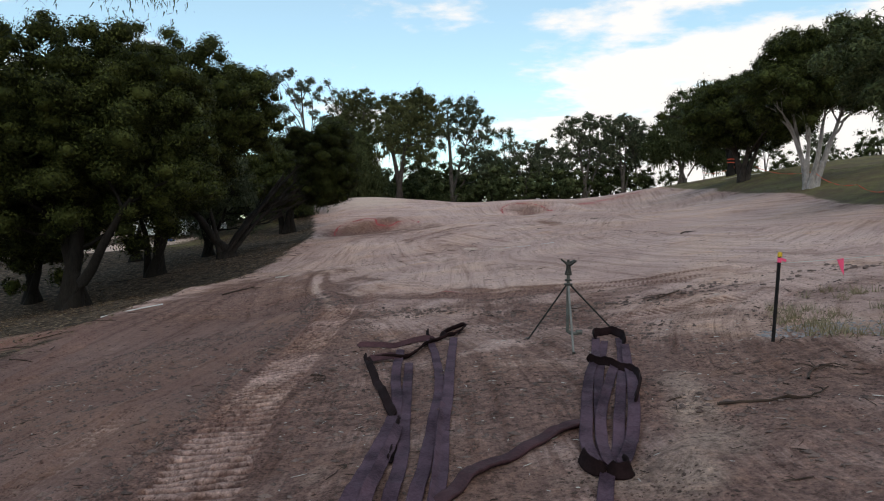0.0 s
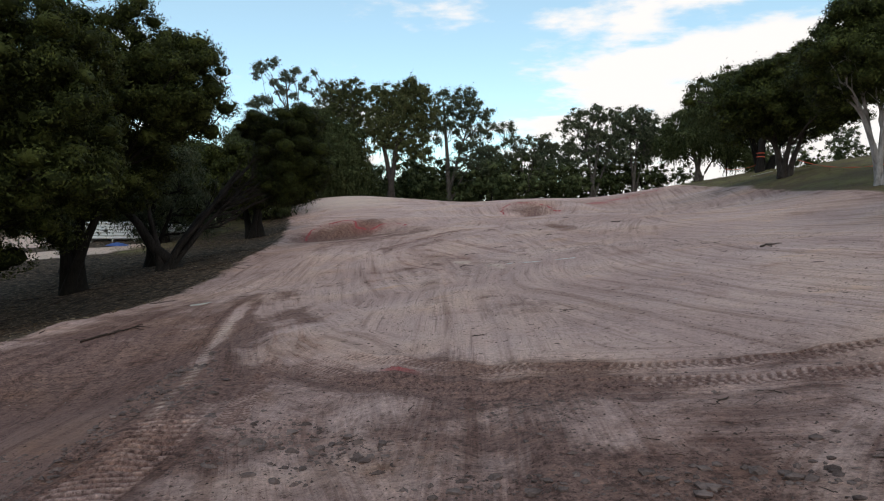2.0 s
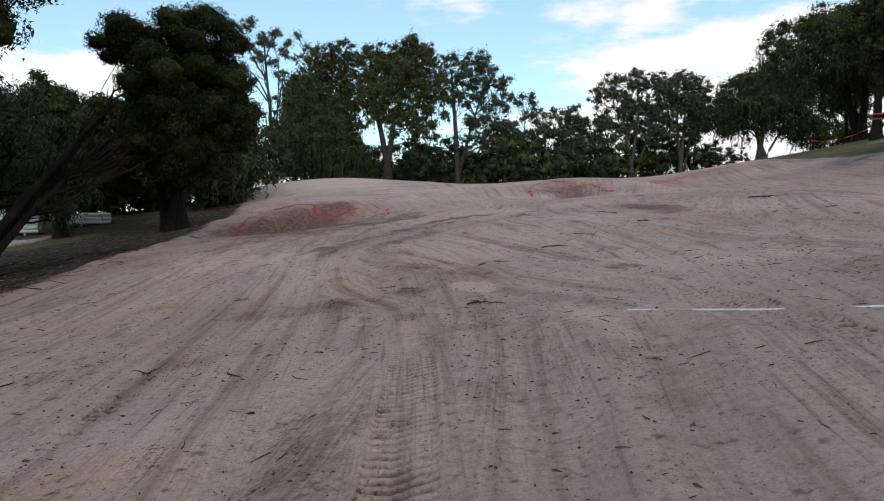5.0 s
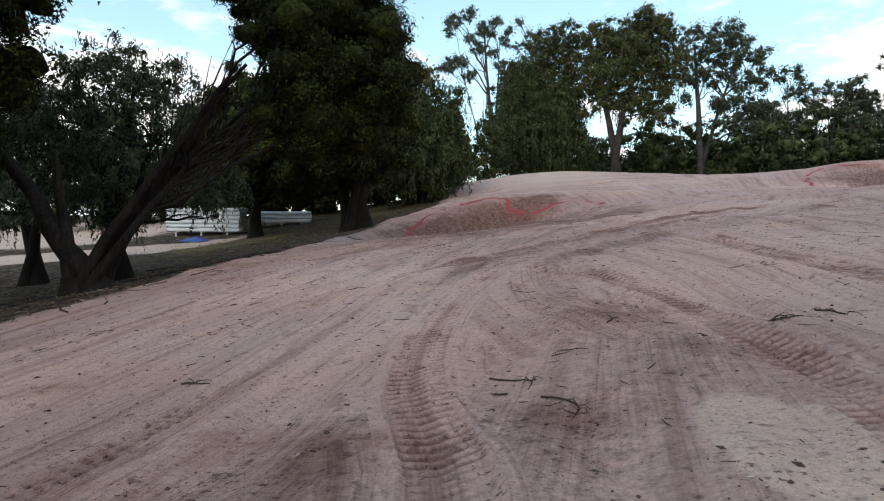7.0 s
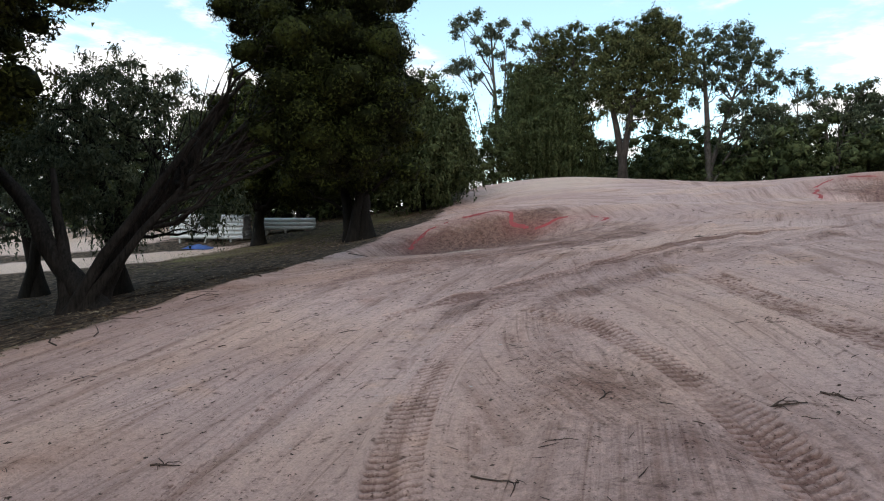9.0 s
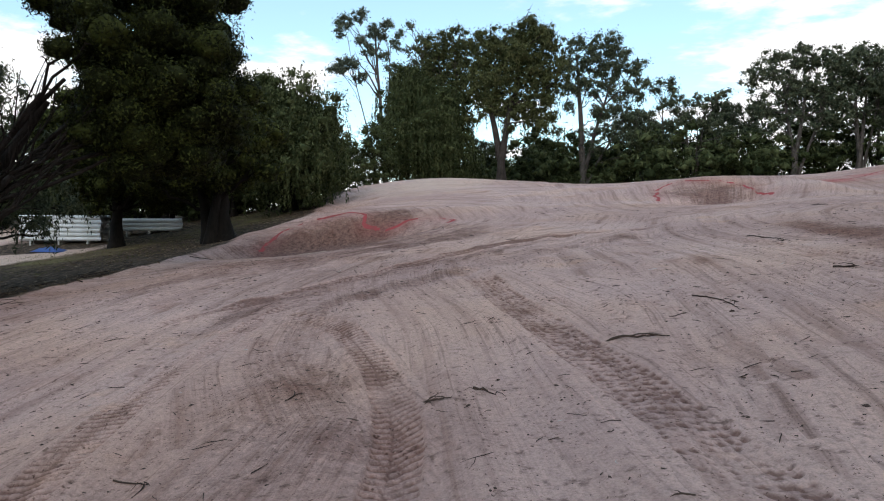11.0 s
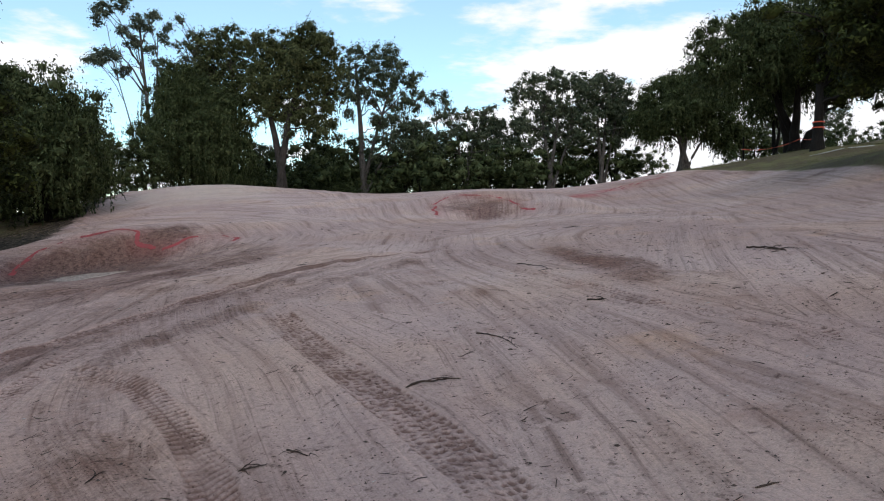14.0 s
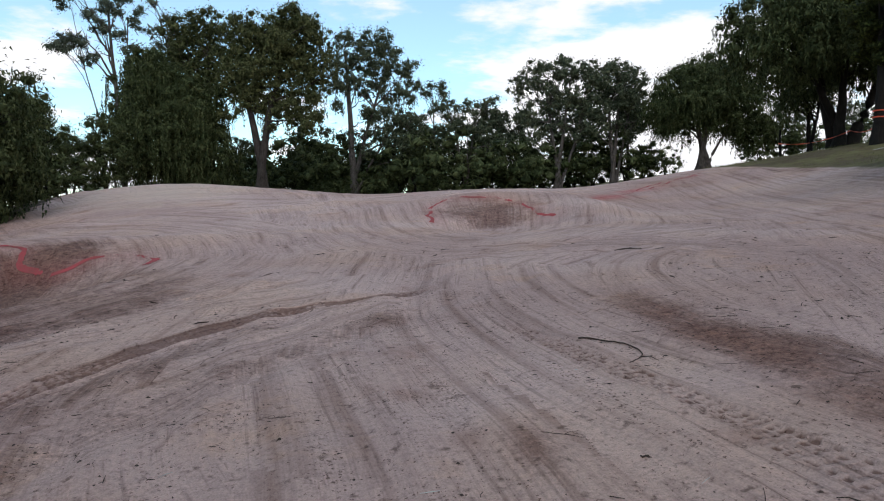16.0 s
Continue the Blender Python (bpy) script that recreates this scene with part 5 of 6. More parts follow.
def block(size, m=Matrix(), bevel=0.0):
    bm = bmesh.new()
    bmesh.ops.create_cube(bm, size=1, matrix=m @ Matrix.Diagonal((*size, 1)))
    if bevel:
        bmesh.ops.bevel(bm, geom=bm.edges[:], offset=bevel, segments=2, affect="EDGES")
    return bm


STEEL = plain("dull_galvanised_steel", (0.11, 0.108, 0.10), (0.22, 0.215, 0.20), 20, 0.6, 0.15, 0.3, 0.15, 0.002)
GREEN_PIPE = plain("grey_green_painted_pipe", (0.055, 0.058, 0.052), (0.12, 0.124, 0.112), 18, 0.6, 0.0, 0.25, 0.15, 0.002)
DARK_METAL = plain("dark_oxidised_brass", (0.020, 0.019, 0.017), (0.060, 0.055, 0.048), 25, 0.55, 0.4, 0.4, 0.2, 0.002)
LEG_PAINT = plain("dark_green_leg_paint", (0.018, 0.020, 0.018), (0.042, 0.045, 0.040), 25, 0.6, 0.2, 0.3, 0.2, 0.002)
BLACK_POST = plain("black_star_picket", (0.009, 0.008, 0.008), (0.026, 0.022, 0.021), 30, 0.85, 0.0, 0.12, 0.3, 0.002)
CAP_YELLOW = plain("yellow_cap_plastic", (0.55, 0.36, 0.02), (0.68, 0.46, 0.04), 20, 0.5, 0, 0.4, 0.1, 0.001)
ORANGE = plain("orange_marking_tape", (0.62, 0.08, 0.04), (0.74, 0.13, 0.06), 15, 0.6, 0, 0.3, 0.2, 0.002)
PINK = plain("pink_flag_plastic", (0.80, 0.06, 0.16), (0.90, 0.11, 0.24), 15, 0.5, 0, 0.3, 0.1, 0.001)
TWINE = plain("white_twine", (0.45, 0.44, 0.42), (0.62, 0.60, 0.57), 60, 0.8, 0, 0.2, 0.1, 0.001)
PVC = plain("white_pvc", (0.62, 0.62, 0.60), (0.78, 0.78, 0.77), 5, 0.4, 0, 0.5, 0.05, 0.002)
HOSE_MAROON = plain("worn_maroon_hose", (0.020, 0.008, 0.010), (0.080, 0.036, 0.042), 9, 0.8, 0, 0.2, 0.5, 0.006)
HOSE = plain("dusty_violet_hose", (0.024, 0.012, 0.019), (0.115, 0.066, 0.088), 9, 0.85, 0, 0.15, 0.6, 0.008)
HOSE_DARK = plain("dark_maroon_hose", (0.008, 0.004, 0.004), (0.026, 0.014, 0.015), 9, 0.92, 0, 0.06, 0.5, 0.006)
STICK = plain("dry_dark_stick", (0.024, 0.015, 0.012), (0.075, 0.050, 0.038), 25, 0.9, 0, 0.2, 0.5, 0.004)
PALE_WOOD = plain("weathered_pale_board", (0.34, 0.32, 0.29), (0.56, 0.54, 0.50), 8, 0.8, 0, 0.2, 0.4, 0.004)
TARP = plain("blue_tarpaulin", (0.02, 0.05, 0.20), (0.05, 0.12, 0.38), 5, 0.5, 0, 0.4, 0.4, 0.01)
DRY_GRASS = leafy("dry_grass_blade", (0.12, 0.095, 0.055), (0.23, 0.19, 0.115), (0.36, 0.31, 0.20), 0.7)
GRAVEL = plain("grey_gravel", (0.14, 0.135, 0.14), (0.36, 0.35, 0.365), 40, 0.9, 0, 0.2, 0.4, 0.004)
LITTER_LEAF = leafy("fallen_leaf", (0.06, 0.04, 0.025), (0.17, 0.12, 0.075), (0.34, 0.28, 0.20), 0.8)
CLOD = plain("damp_sand_clod", (0.038, 0.025, 0.021), (0.115, 0.082, 0.070), 20, 0.95, 0, 0.1, 0.6, 0.01)
LUMP = plain("damp_brown_lump", (0.055, 0.038, 0.034), (0.20, 0.145, 0.13), 14, 0.95, 0, 0.1, 0.6, 0.01)
CHIP = plain("bleached_chip", (0.36, 0.33, 0.30), (0.60, 0.57, 0.53), 20, 0.85, 0, 0.2, 0.3, 0.004)


# tripod sprinkler
def sprinkler(x, y):
    z = at_ground(x, y)
    t = thing("sprinkler", pose(x, y, z), "grey-green pipe sprinkler on a three-legged stand", "sprinkler")
    apex = 0.80
    for fx, fy in ((-0.07, -0.78), (-0.50, 0.50), (0.78, 0.30)):
        g = at_ground(x + fx, y + fy) - z
        leg = part("leg", raw_mesh("leg", *rod(((0.03 * fx, 0.03 * fy, apex), (fx * 0.5, fy * 0.5, (apex + g) / 2), (fx, fy, g - 0.02)), 0.013 if fy > 0 else 0.015, 8), LEG_PAINT, True), LEG_PAINT if fy > 0 else STEEL, t)
        if fy < 0:
            leg.data.materials.clear()
            leg.data.materials.append(STEEL)
        part("foot", solid_rod((fx, fy, g - 0.03), (fx, fy, g + 0.03), 0.022), DARK_METAL, t)
    part("riser", solid_rod((0, 0, 0.16), (0, 0, 0.94), 0.024, 16), GREEN_PIPE, t)
    part("inlet_elbow", raw_mesh("inlet_elbow", *rod(((0, 0, 0.2), (0, 0, 0.15), (0.04, 0, 0.12), (0.10, 0, 0.11), (0.15, 0, 0.11)), 0.027, 12), GREEN_PIPE, True), GREEN_PIPE, t)
    part("inlet_cap", solid_rod((0.12, 0, 0.13), (0.20, 0, 0.13), 0.034, 16), GREEN_PIPE, t, "grey-green end fitting")
    for h, r in ((0.80, 0.060), (0.86, 0.050), (0.945, 0.052), (0.975, 0.047)):
        bm = solid_rod((0, 0, h - 0.014), (0, 0, h + 0.014), r, 16)
        bmesh.ops.bevel(bm, geom=bm.edges[:], offset=0.004, segments=1, affect="EDGES")
        part("collar", bm, DARK_METAL, t)
    part("bearing", solid_rod((0, 0, 0.97), (0, 0, 1.05), 0.034, 14), DARK_METAL, t)
    body = bmesh.new()
    bmesh.ops.create_uvsphere(body, u_segments=12, v_segments=8, radius=0.036, matrix=Matrix.Translation((0, 0, 1.075)) @ Matrix.Diagonal((1, 0.9, 1.1, 1)))
    part("head", body, DARK_METAL, t)
    part("nozzle", raw_mesh("nozzle", *tube(((0.01, 0, 1.07), (0.04, 0, 1.085), (0.08, 0, 1.115), (0.11, 0, 1.13)), (0.026, 0.022, 0.018, 0.014), 10), DARK_METAL, True), DARK_METAL, t)
    part("rear_nozzle", raw_mesh("rear_nozzle", *tube(((-0.01, 0, 1.08), (-0.04, 0, 1.10), (-0.075, 0, 1.13)), (0.022, 0.018, 0.013), 10), DARK_METAL, True), DARK_METAL, t)
    part("swing_arm", raw_mesh("swing_arm", *tube(((-0.10, 0.02, 1.15), (-0.05, 0.03, 1.11), (0.0, 0.035, 1.10), (0.06, 0.03, 1.12), (0.09, 0.02, 1.14)), (0.015, 0.010, 0.010, 0.010, 0.014), 8), DARK_METAL, True), DARK_METAL, t)
    part("spring_cap", solid_rod((0, 0.01, 1.10), (0, 0.01, 1.145), 0.018, 12), DARK_METAL, t)
    return t


sprinkler(1.92, 9.73)


# marker post, twine and flag
def marker_post(x, y):
    z = at_ground(x, y)
    t = thing("marker_post", pose(x, y, z - 0.05, -2, 4, 0), "black steel picket with a yellow cap and pink tape", "post")
    bm = bmesh.new()
    for k in range(3):
        bmesh.ops.create_cube(bm, size=1, matrix=Matrix.Rotation(radians(120 * k + 20), 4, "Z") @ Matrix.Translation((0.010, 0, 0.54)) @ Matrix.Diagonal((0.024, 0.009, 1.08, 1)))
    part("picket", bm, BLACK_POST, t)
    cap = solid_rod((0, 0, 1.06), (0, 0, 1.12), 0.027, 14)
    bmesh.ops.bevel(cap, geom=cap.edges[:], offset=0.008, segments=2, affect="EDGES")
    part("cap", cap, CAP_YELLOW, t, "yellow plastic cap")
    part("tape", solid_rod((0, 0, 0.995), (0, 0, 1.05), 0.024, 12), PINK, t, "pink tape wound round the top")
    part("tape_tail", block((0.07, 0.004, 0.03), pose(0.05, 0, 1.03, 8, 12, 10)), PINK, t)
    return t


marker_post(4.07, 8.24)
a, b = np.array((4.14, 8.27, 1.43)), np.array((11.78, 14.12, 1.62))
line = bend(a, b, -0.05, None, 14)
twine = thing("twine", Matrix(), "thin white twine stretched from the marker post", "twine")
part("strand", raw_mesh("strand", *rod(line, 0.0045, 5), TWINE, True), TWINE, twine)
bz = at_ground(11.78, 14.12)
far_post = thing("marker_post", pose(11.78, 14.12, bz - 0.05), "black steel picket that ends the twine", "post")
part("picket", solid_rod((0, 0, 0), (0, 0, max(1.7 - bz, 0.4)), 0.02, 6), BLACK_POST, far_post)
f = line[2] * 0.72 + line[3] * 0.28
flag = thing("flag", pose(*f, 0, 0, 28), "bright pink triangular flag hung on the twine", "flag")
bm = bmesh.new()
ring = []
for s, h in ((-0.085, 0.005), (0.075, 0.010), (0.085, -0.13), (0.080, -0.22), (0.035, -0.15)):
    ring.append(bm.verts.new((s, 0.01 * math.sin(30 * h), h)))
face = bm.faces.new(ring)
r = bmesh.ops.extrude_face_region(bm, geom=[face])
bmesh.ops.translate(bm, verts=[v for v in r["geom"] if isinstance(v, bmesh.types.BMVert)], vec=(0, 0.003, 0))
part("cloth", bm, PINK, flag)


# lay-flat hoses
def ribbon(points, width, thick=0.028, lift=0.0, heights=None, edge=0.0):
    """A flattened hose draped on the ground; heights lift it above, edge tips it on its side (degrees)."""
    c = course(points, 0.05)
    n = len(c)
    crease = np.random.RandomState(len(c)).normal(0, 0.0035, n)
    tang = np.gradient(c, axis=0)
    tang /= np.linalg.norm(tang, axis=1)[:, None]
    left = np.stack((-tang[:, 1], tang[:, 0]), 1)
    s = np.linspace(0, 1, n)
    up = spline(s, np.linspace(0, 1, len(heights)), heights) if heights else np.zeros(n)
    a = np.linspace(0, 2 * np.pi, 12, endpoint=False)
    u, h = np.sign(np.cos(a)) * np.abs(np.cos(a)) ** 0.6 * width / 2, np.sin(a) * thick / 2 + 0.010 * (np.abs(np.cos(a)) > 0.8)
    te = radians(edge)
    uu, hh = u * math.cos(te) - h * math.sin(te), u * math.sin(te) + h * math.cos(te)
    low = hh.min()
    wave = 0.008 * np.sin(s * n * 0.37) + 0.006 * np.sin(s * n * 0.83 + 1)
    px, py = c[:, 0, None] + left[:, 0, None] * uu, c[:, 1, None] + left[:, 1, None] * uu
    g = on_ground(px.ravel(), py.ravel()).reshape(px.shape).mean(1)
    pz = g[:, None] + hh[None] - low + lift + up[:, None] + crease[:, None] * (hh > 0) + wave[:, None] * (np.abs(u) > width * 0.3)
    v = np.stack((px, py, pz), -1).reshape(-1, 3)
    i, j = np.arange(n - 1)[:, None] * 12, np.arange(12)[None]
    q4 = np.stack((i + j, i + (j + 1) % 12, i + 12 + (j + 1) % 12, i + 12 + j), -1).reshape(-1, 4)
    # pinched ends
    v[:12] = v[:12] * 0.15 + v[:12].mean(0) * 0.85
    v[-12:] = v[-12:] * 0.15 + v[-12:].mean(0) * 0.85
    return v, q4


def hose(label, runs):
    t = thing("hose", Matrix(), label, "hose")
    for material, points, width, kw in runs:
        part("run", raw_mesh("run", *ribbon(points, width, **kw), material, True), material, t)
    return t


hose("dusty violet hose doubled over in two long runs", (
    (HOSE, ((-0.72, 3.0), (-0.58, 4.3), (-0.49, 5.09), (-0.44, 5.68), (-0.37, 6.43), (-0.34, 7.21), (-0.42, 8.59), (-0.45, 10.48)), 0.125, dict(lift=0.012)),
    (HOSE, ((-0.42, 3.0), (-0.31, 4.3), (-0.26, 4.74), (-0.23, 5.12), (-0.21, 5.76), (-0.23, 6.59), (-0.25, 7.68), (-0.29, 9.62)), 0.115, dict(lift=0.0)),
    (HOSE, ((-0.60, 3.0), (-0.46, 4.3), (-0.39, 5.0), (-0.33, 5.8), (-0.28, 6.5)), 0.10, dict(lift=0.03, edge=24)),
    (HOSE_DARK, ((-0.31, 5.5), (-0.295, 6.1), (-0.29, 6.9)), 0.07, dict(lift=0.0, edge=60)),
))
hose("dusty violet hose lying in two parallel runs", (
    (HOSE, ((-0.26, 3.0), (-0.14, 4.3), (-0.09, 4.7), (-0.04, 5.19), (0.0, 5.83), (0.05, 6.66), (0.11, 7.8), (0.08, 9.43), (-0.03, 11.3)), 0.115, dict(lift=0.0)),
    (HOSE, ((-0.12, 3.0), (0.02, 4.3), (0.06, 4.66), (0.09, 5.03), (0.11, 5.51), (0.13, 6.25), (0.19, 7.23), (0.25, 8.62), (0.36, 10.86)), 0.12, dict(lift=0.012)),
    (HOSE, ((-0.02, 3.6), (0.04, 4.5), (0.07, 5.2), (0.10, 6.0), (0.14, 7.0)), 0.09, dict(lift=0.02, edge=35)),
))
hose("twisted dark maroon hose across the hose ends", (
    (HOSE_MAROON, ((-1.16, 10.93), (-0.57, 10.88), (-0.04, 10.96), (0.10, 11.1)), 0.10, dict(edge=50, lift=0.01)),
    (HOSE_DARK, ((-0.90, 9.66), (-0.39, 9.87), (0.0, 10.7), (0.32, 11.11), (0.61, 12.07)), 0.11, dict(edge=-45, lift=0.02)),
    (HOSE_MAROON, ((-0.86, 9.60), (-0.6, 9.74), (-0.42, 9.86)), 0.12, dict(edge=40, lift=0.03)),
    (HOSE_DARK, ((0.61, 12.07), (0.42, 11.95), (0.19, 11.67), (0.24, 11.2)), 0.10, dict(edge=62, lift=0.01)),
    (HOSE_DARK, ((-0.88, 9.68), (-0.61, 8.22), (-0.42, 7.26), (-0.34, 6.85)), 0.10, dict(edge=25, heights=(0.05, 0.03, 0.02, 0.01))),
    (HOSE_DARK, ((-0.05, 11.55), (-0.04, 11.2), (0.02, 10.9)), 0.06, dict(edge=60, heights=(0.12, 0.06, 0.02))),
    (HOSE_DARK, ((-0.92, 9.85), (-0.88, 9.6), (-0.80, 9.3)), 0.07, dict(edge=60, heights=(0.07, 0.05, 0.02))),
))
hose("single flat violet hose linking the two heaps", (
    (HOSE_MAROON, ((-0.15, 4.35), (0.13, 4.66), (0.37, 5.14), (0.70, 5.44), (1.02, 5.77), (1.36, 6.02)), 0.115, dict(lift=0.004, thick=0.05)),
))
hose("flat dusty violet hose folded into a long loop", (
    (HOSE, ((1.20, 4.98), (1.22, 5.31), (1.39, 6.14), (1.68, 7.34), (2.02, 8.5), (2.29, 9.62)), 0.108, dict(lift=0.03)),
    (HOSE, ((1.27, 4.99), (1.32, 5.24), (1.50, 6.11), (1.72, 7.07), (2.06, 8.36), (2.36, 9.4)), 0.102, dict(lift=0.0)),
    (HOSE, ((1.30, 5.0), (1.37, 5.5), (1.56, 6.3), (1.80, 7.0), (2.10, 7.9)), 0.10, dict(lift=0.014, edge=12)),
    (HOSE, ((1.32, 4.98), (1.41, 5.22), (1.66, 6.07), (2.12, 7.67), (2.44, 8.9), (2.60, 9.6)), 0.102, dict(lift=0.0)),
    (HOSE, ((1.38, 4.96), (1.58, 5.44), (1.97, 6.74), (2.30, 8.1), (2.52, 9.0)), 0.108, dict(lift=0.03)),
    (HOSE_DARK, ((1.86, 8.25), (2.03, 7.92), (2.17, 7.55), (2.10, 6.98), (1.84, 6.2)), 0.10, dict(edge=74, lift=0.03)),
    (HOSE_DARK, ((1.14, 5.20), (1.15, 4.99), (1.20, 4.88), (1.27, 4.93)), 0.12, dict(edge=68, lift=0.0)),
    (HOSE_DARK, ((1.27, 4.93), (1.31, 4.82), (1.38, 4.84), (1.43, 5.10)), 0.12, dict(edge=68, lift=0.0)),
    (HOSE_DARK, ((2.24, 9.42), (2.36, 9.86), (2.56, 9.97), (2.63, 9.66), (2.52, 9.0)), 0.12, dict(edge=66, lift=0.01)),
    (HOSE, ((1.27, 4.92), (1.22, 4.76), (1.11, 4.36), (0.95, 3.6)), 0.108, dict(lift=-0.004)),
))


# loose lengths of plastic pipe and boards
def pipe(label, a, b, radius):
    t = thing("pipe", Matrix(), label, "pipe")
    za, zb = at_ground(*a), at_ground(*b)
    m = ((a[0] + b[0]) / 2, (a[1] + b[1]) / 2)
    zm = max(at_ground(*m), (za + zb) / 2 - 0.02)
    part("tube", raw_mesh("tube", *rod(((a[0], a[1], za + radius), (m[0], m[1], zm + radius), (b[0], b[1], zb + radius)), radius, 10), PVC, True), PVC, t)
    return t


pipe("thin white plastic conduit lying on the sand", (3.30, 31.5), (5.2, 29.6), 0.010)
pipe("short white plastic pipe lying in the dry grass", (5.72, 8.42), (6.5, 8.36), 0.022)
pipe("white plastic pipe lying along the litter edge", (-9.95, 20.9), (-9.0, 23.2), 0.02)


def board(label, x, y, length, width, turn, thick=0.035):
    z = at_ground(x, y)
    gx, gy = at_ground(x + 0.5, y) - at_ground(x - 0.5, y), at_ground(x, y + 0.5) - at_ground(x, y - 0.5)
    t = thing("board", pose(x, y, z + thick / 2 + 0.01, math.degrees(math.atan(gy)), -math.degrees(math.atan(gx)), turn), label, "board")
    part("plank", block((length, width, thick), bevel=0.004), PALE_WOOD, t)
    return t


board("short bleached board lying on the sand", -6.5, 30.2, 0.7, 0.12, 25)
board("white plank lying on the turf", 31.0, 71.8, 1.9, 0.22, -25)
board("white plank lying on the turf", 33.0, 71.4, 1.9, 0.22, 12)


def stick(label, points, radius, forks=2, seed=0):
    r = np.random.RandomState(seed)
    t = thing("stick", Matrix(), label, "stick")
    c = course(points, 0.06)
    z = on_ground(c[:, 0], c[:, 1]) + radius * 0.8
    p = np.column_stack((c, z))
    p[:, :2] += np.cumsum(r.normal(0, radius * 0.35, (len(p), 2)), 0)
    p[1:-1, 2] += np.abs(r.normal(0, radius * 0.5, len(p) - 2))
    part("shaft", raw_mesh("shaft", *tube(p, np.linspace(radius, radius * 0.35, len(p)), 7), STICK, True), STICK, t)
    for _ in range(forks):
        i = r.randint(len(p) // 4, len(p) - 1)
        a = r.uniform(0, 6.28)
        ln = r.uniform(0.10, 0.28) * (1 + radius * 20) * min(1, radius / 0.016)
        e = p[i] + (math.cos(a) * ln, math.sin(a) * ln, 0)
        e[2] = at_ground(e[0], e[1]) + r.uniform(0.0, 0.03)
        part("fork", raw_mesh("fork", *tube(bend(p[i], e, 0.02, r, 5, 0.008), np.linspace(radius * 0.6, radius * 0.2, 5), 5), STICK, True), STICK, t)
    return t


stick("long dark dry stick lying on the sand", ((3.42, 39.65), (3.75, 39.85), (4.18, 39.92)), 0.017, 1, 1)
stick("knotted dark root with short forks on the sand", ((1.82, 34.05), (1.95, 33.95), (2.10, 33.7), (2.34, 33.55)), 0.012, 5, 2)
stick("thin bent dry twig on the sand", ((6.19, 46.15), (6.60, 46.0), (6.66, 45.6), (6.25, 45.05)), 0.010, 2, 3)
stick("dark broken stick on the sand", ((10.15, 44.6), (10.4, 44.4), (10.4, 43.8)), 0.020, 3, 4)
stick("short dark stick on the sand", ((8.9, 52.3), (9.4, 52.05)), 0.018, 1, 5)
stick("curled dark twig on the sand", ((0.3, 37.0), (0.6, 36.9), (0.62, 36.7)), 0.007, 3, 6)
stick("curled dark twig on the sand", ((0.75, 36.5), (1.0, 36.3), (0.98, 36.1)), 0.007, 4, 7)
stick("thin dark twig on the sand", ((2.10, 38.25), (2.4, 38.15)), 0.010, 4, 8)
stick("thin dark twig on the sand", ((2.5, 38.5), (2.72, 38.35)), 0.010, 3, 9)
stick("thin dark twig on the sand", ((-2.2, 36.9), (-1.9, 36.95)), 0.009, 3, 10)
stick("dark clumped twigs on the damp sand", ((-1.5, 31.6), (-1.2, 31.7)), 0.014, 5, 11)
stick("dark root end on the damp sand", ((2.50, 6.05), (2.9, 5.98), (3.25, 5.98), (3.6, 6.25)), 0.014, 4, 12)
stick("dark root end on the damp sand", ((3.55, 6.5), (3.72, 6.8), (4.0, 7.02), (4.2, 7.0)), 0.015, 5, 13)
stick("crooked brown stick on the churned sand", ((-1.7, 9.3), (-1.35, 9.0), (-1.3, 8.6)), 0.014, 4, 14)
stick("dark stick in the litter edge", ((-7.4, 24.5), (-6.9, 25.6), (-6.8, 26.6)), 0.03, 3, 15)
stick("dark stick on the pale sand", ((9.7, 27.0), (10.5, 27.2)), 0.03, 3, 16)
stick("dark stick on the pale sand", ((6.4, 42.4), (6.9, 42.3)), 0.014, 3, 17)
stick("thin curved twig on the pale sand", ((4.6, 41.4), (4.9, 41.0), (4.95, 40.6)), 0.009, 3, 18)
stick("dark flood-worn stick by the wet edge", ((4.0, 12.8), (4.3, 13.1), (4.85, 13.5)), 0.018, 5, 19)


# stacks of white pipes beyond the trees
def pipe_stack(x, y, turn, rows, per_row, length, radius=0.125):
    z = at_ground(x, y)
    t = thing("pipe_stack", pose(x, y, z, 0, 0, turn), "stack of long white plastic pipes on timber bearers", "pipe stack")
    one = raw_mesh("pipe_length", *rod(((-length / 2, 0, 0), (0, 0, 0), (length / 2, 0, 0)), radius, 12), PVC, True)
    for k in (-0.35, 0.0, 0.35):
        part("bearer", block((0.12, per_row * radius * 2 + 0.2, 0.4), Matrix.Translation((k * length, 0, -0.05))), PALE_WOOD, t)
    for r in range(rows):
        for c in range(per_row):
            ob = part("pipe_length", one, PVC, t)
            ob.location = (0.05 * math.sin(5 * r + 3 * c), (c - (per_row - 1) / 2) * radius * 2.02, 0.15 + radius + r * radius * 2.02)
    return t


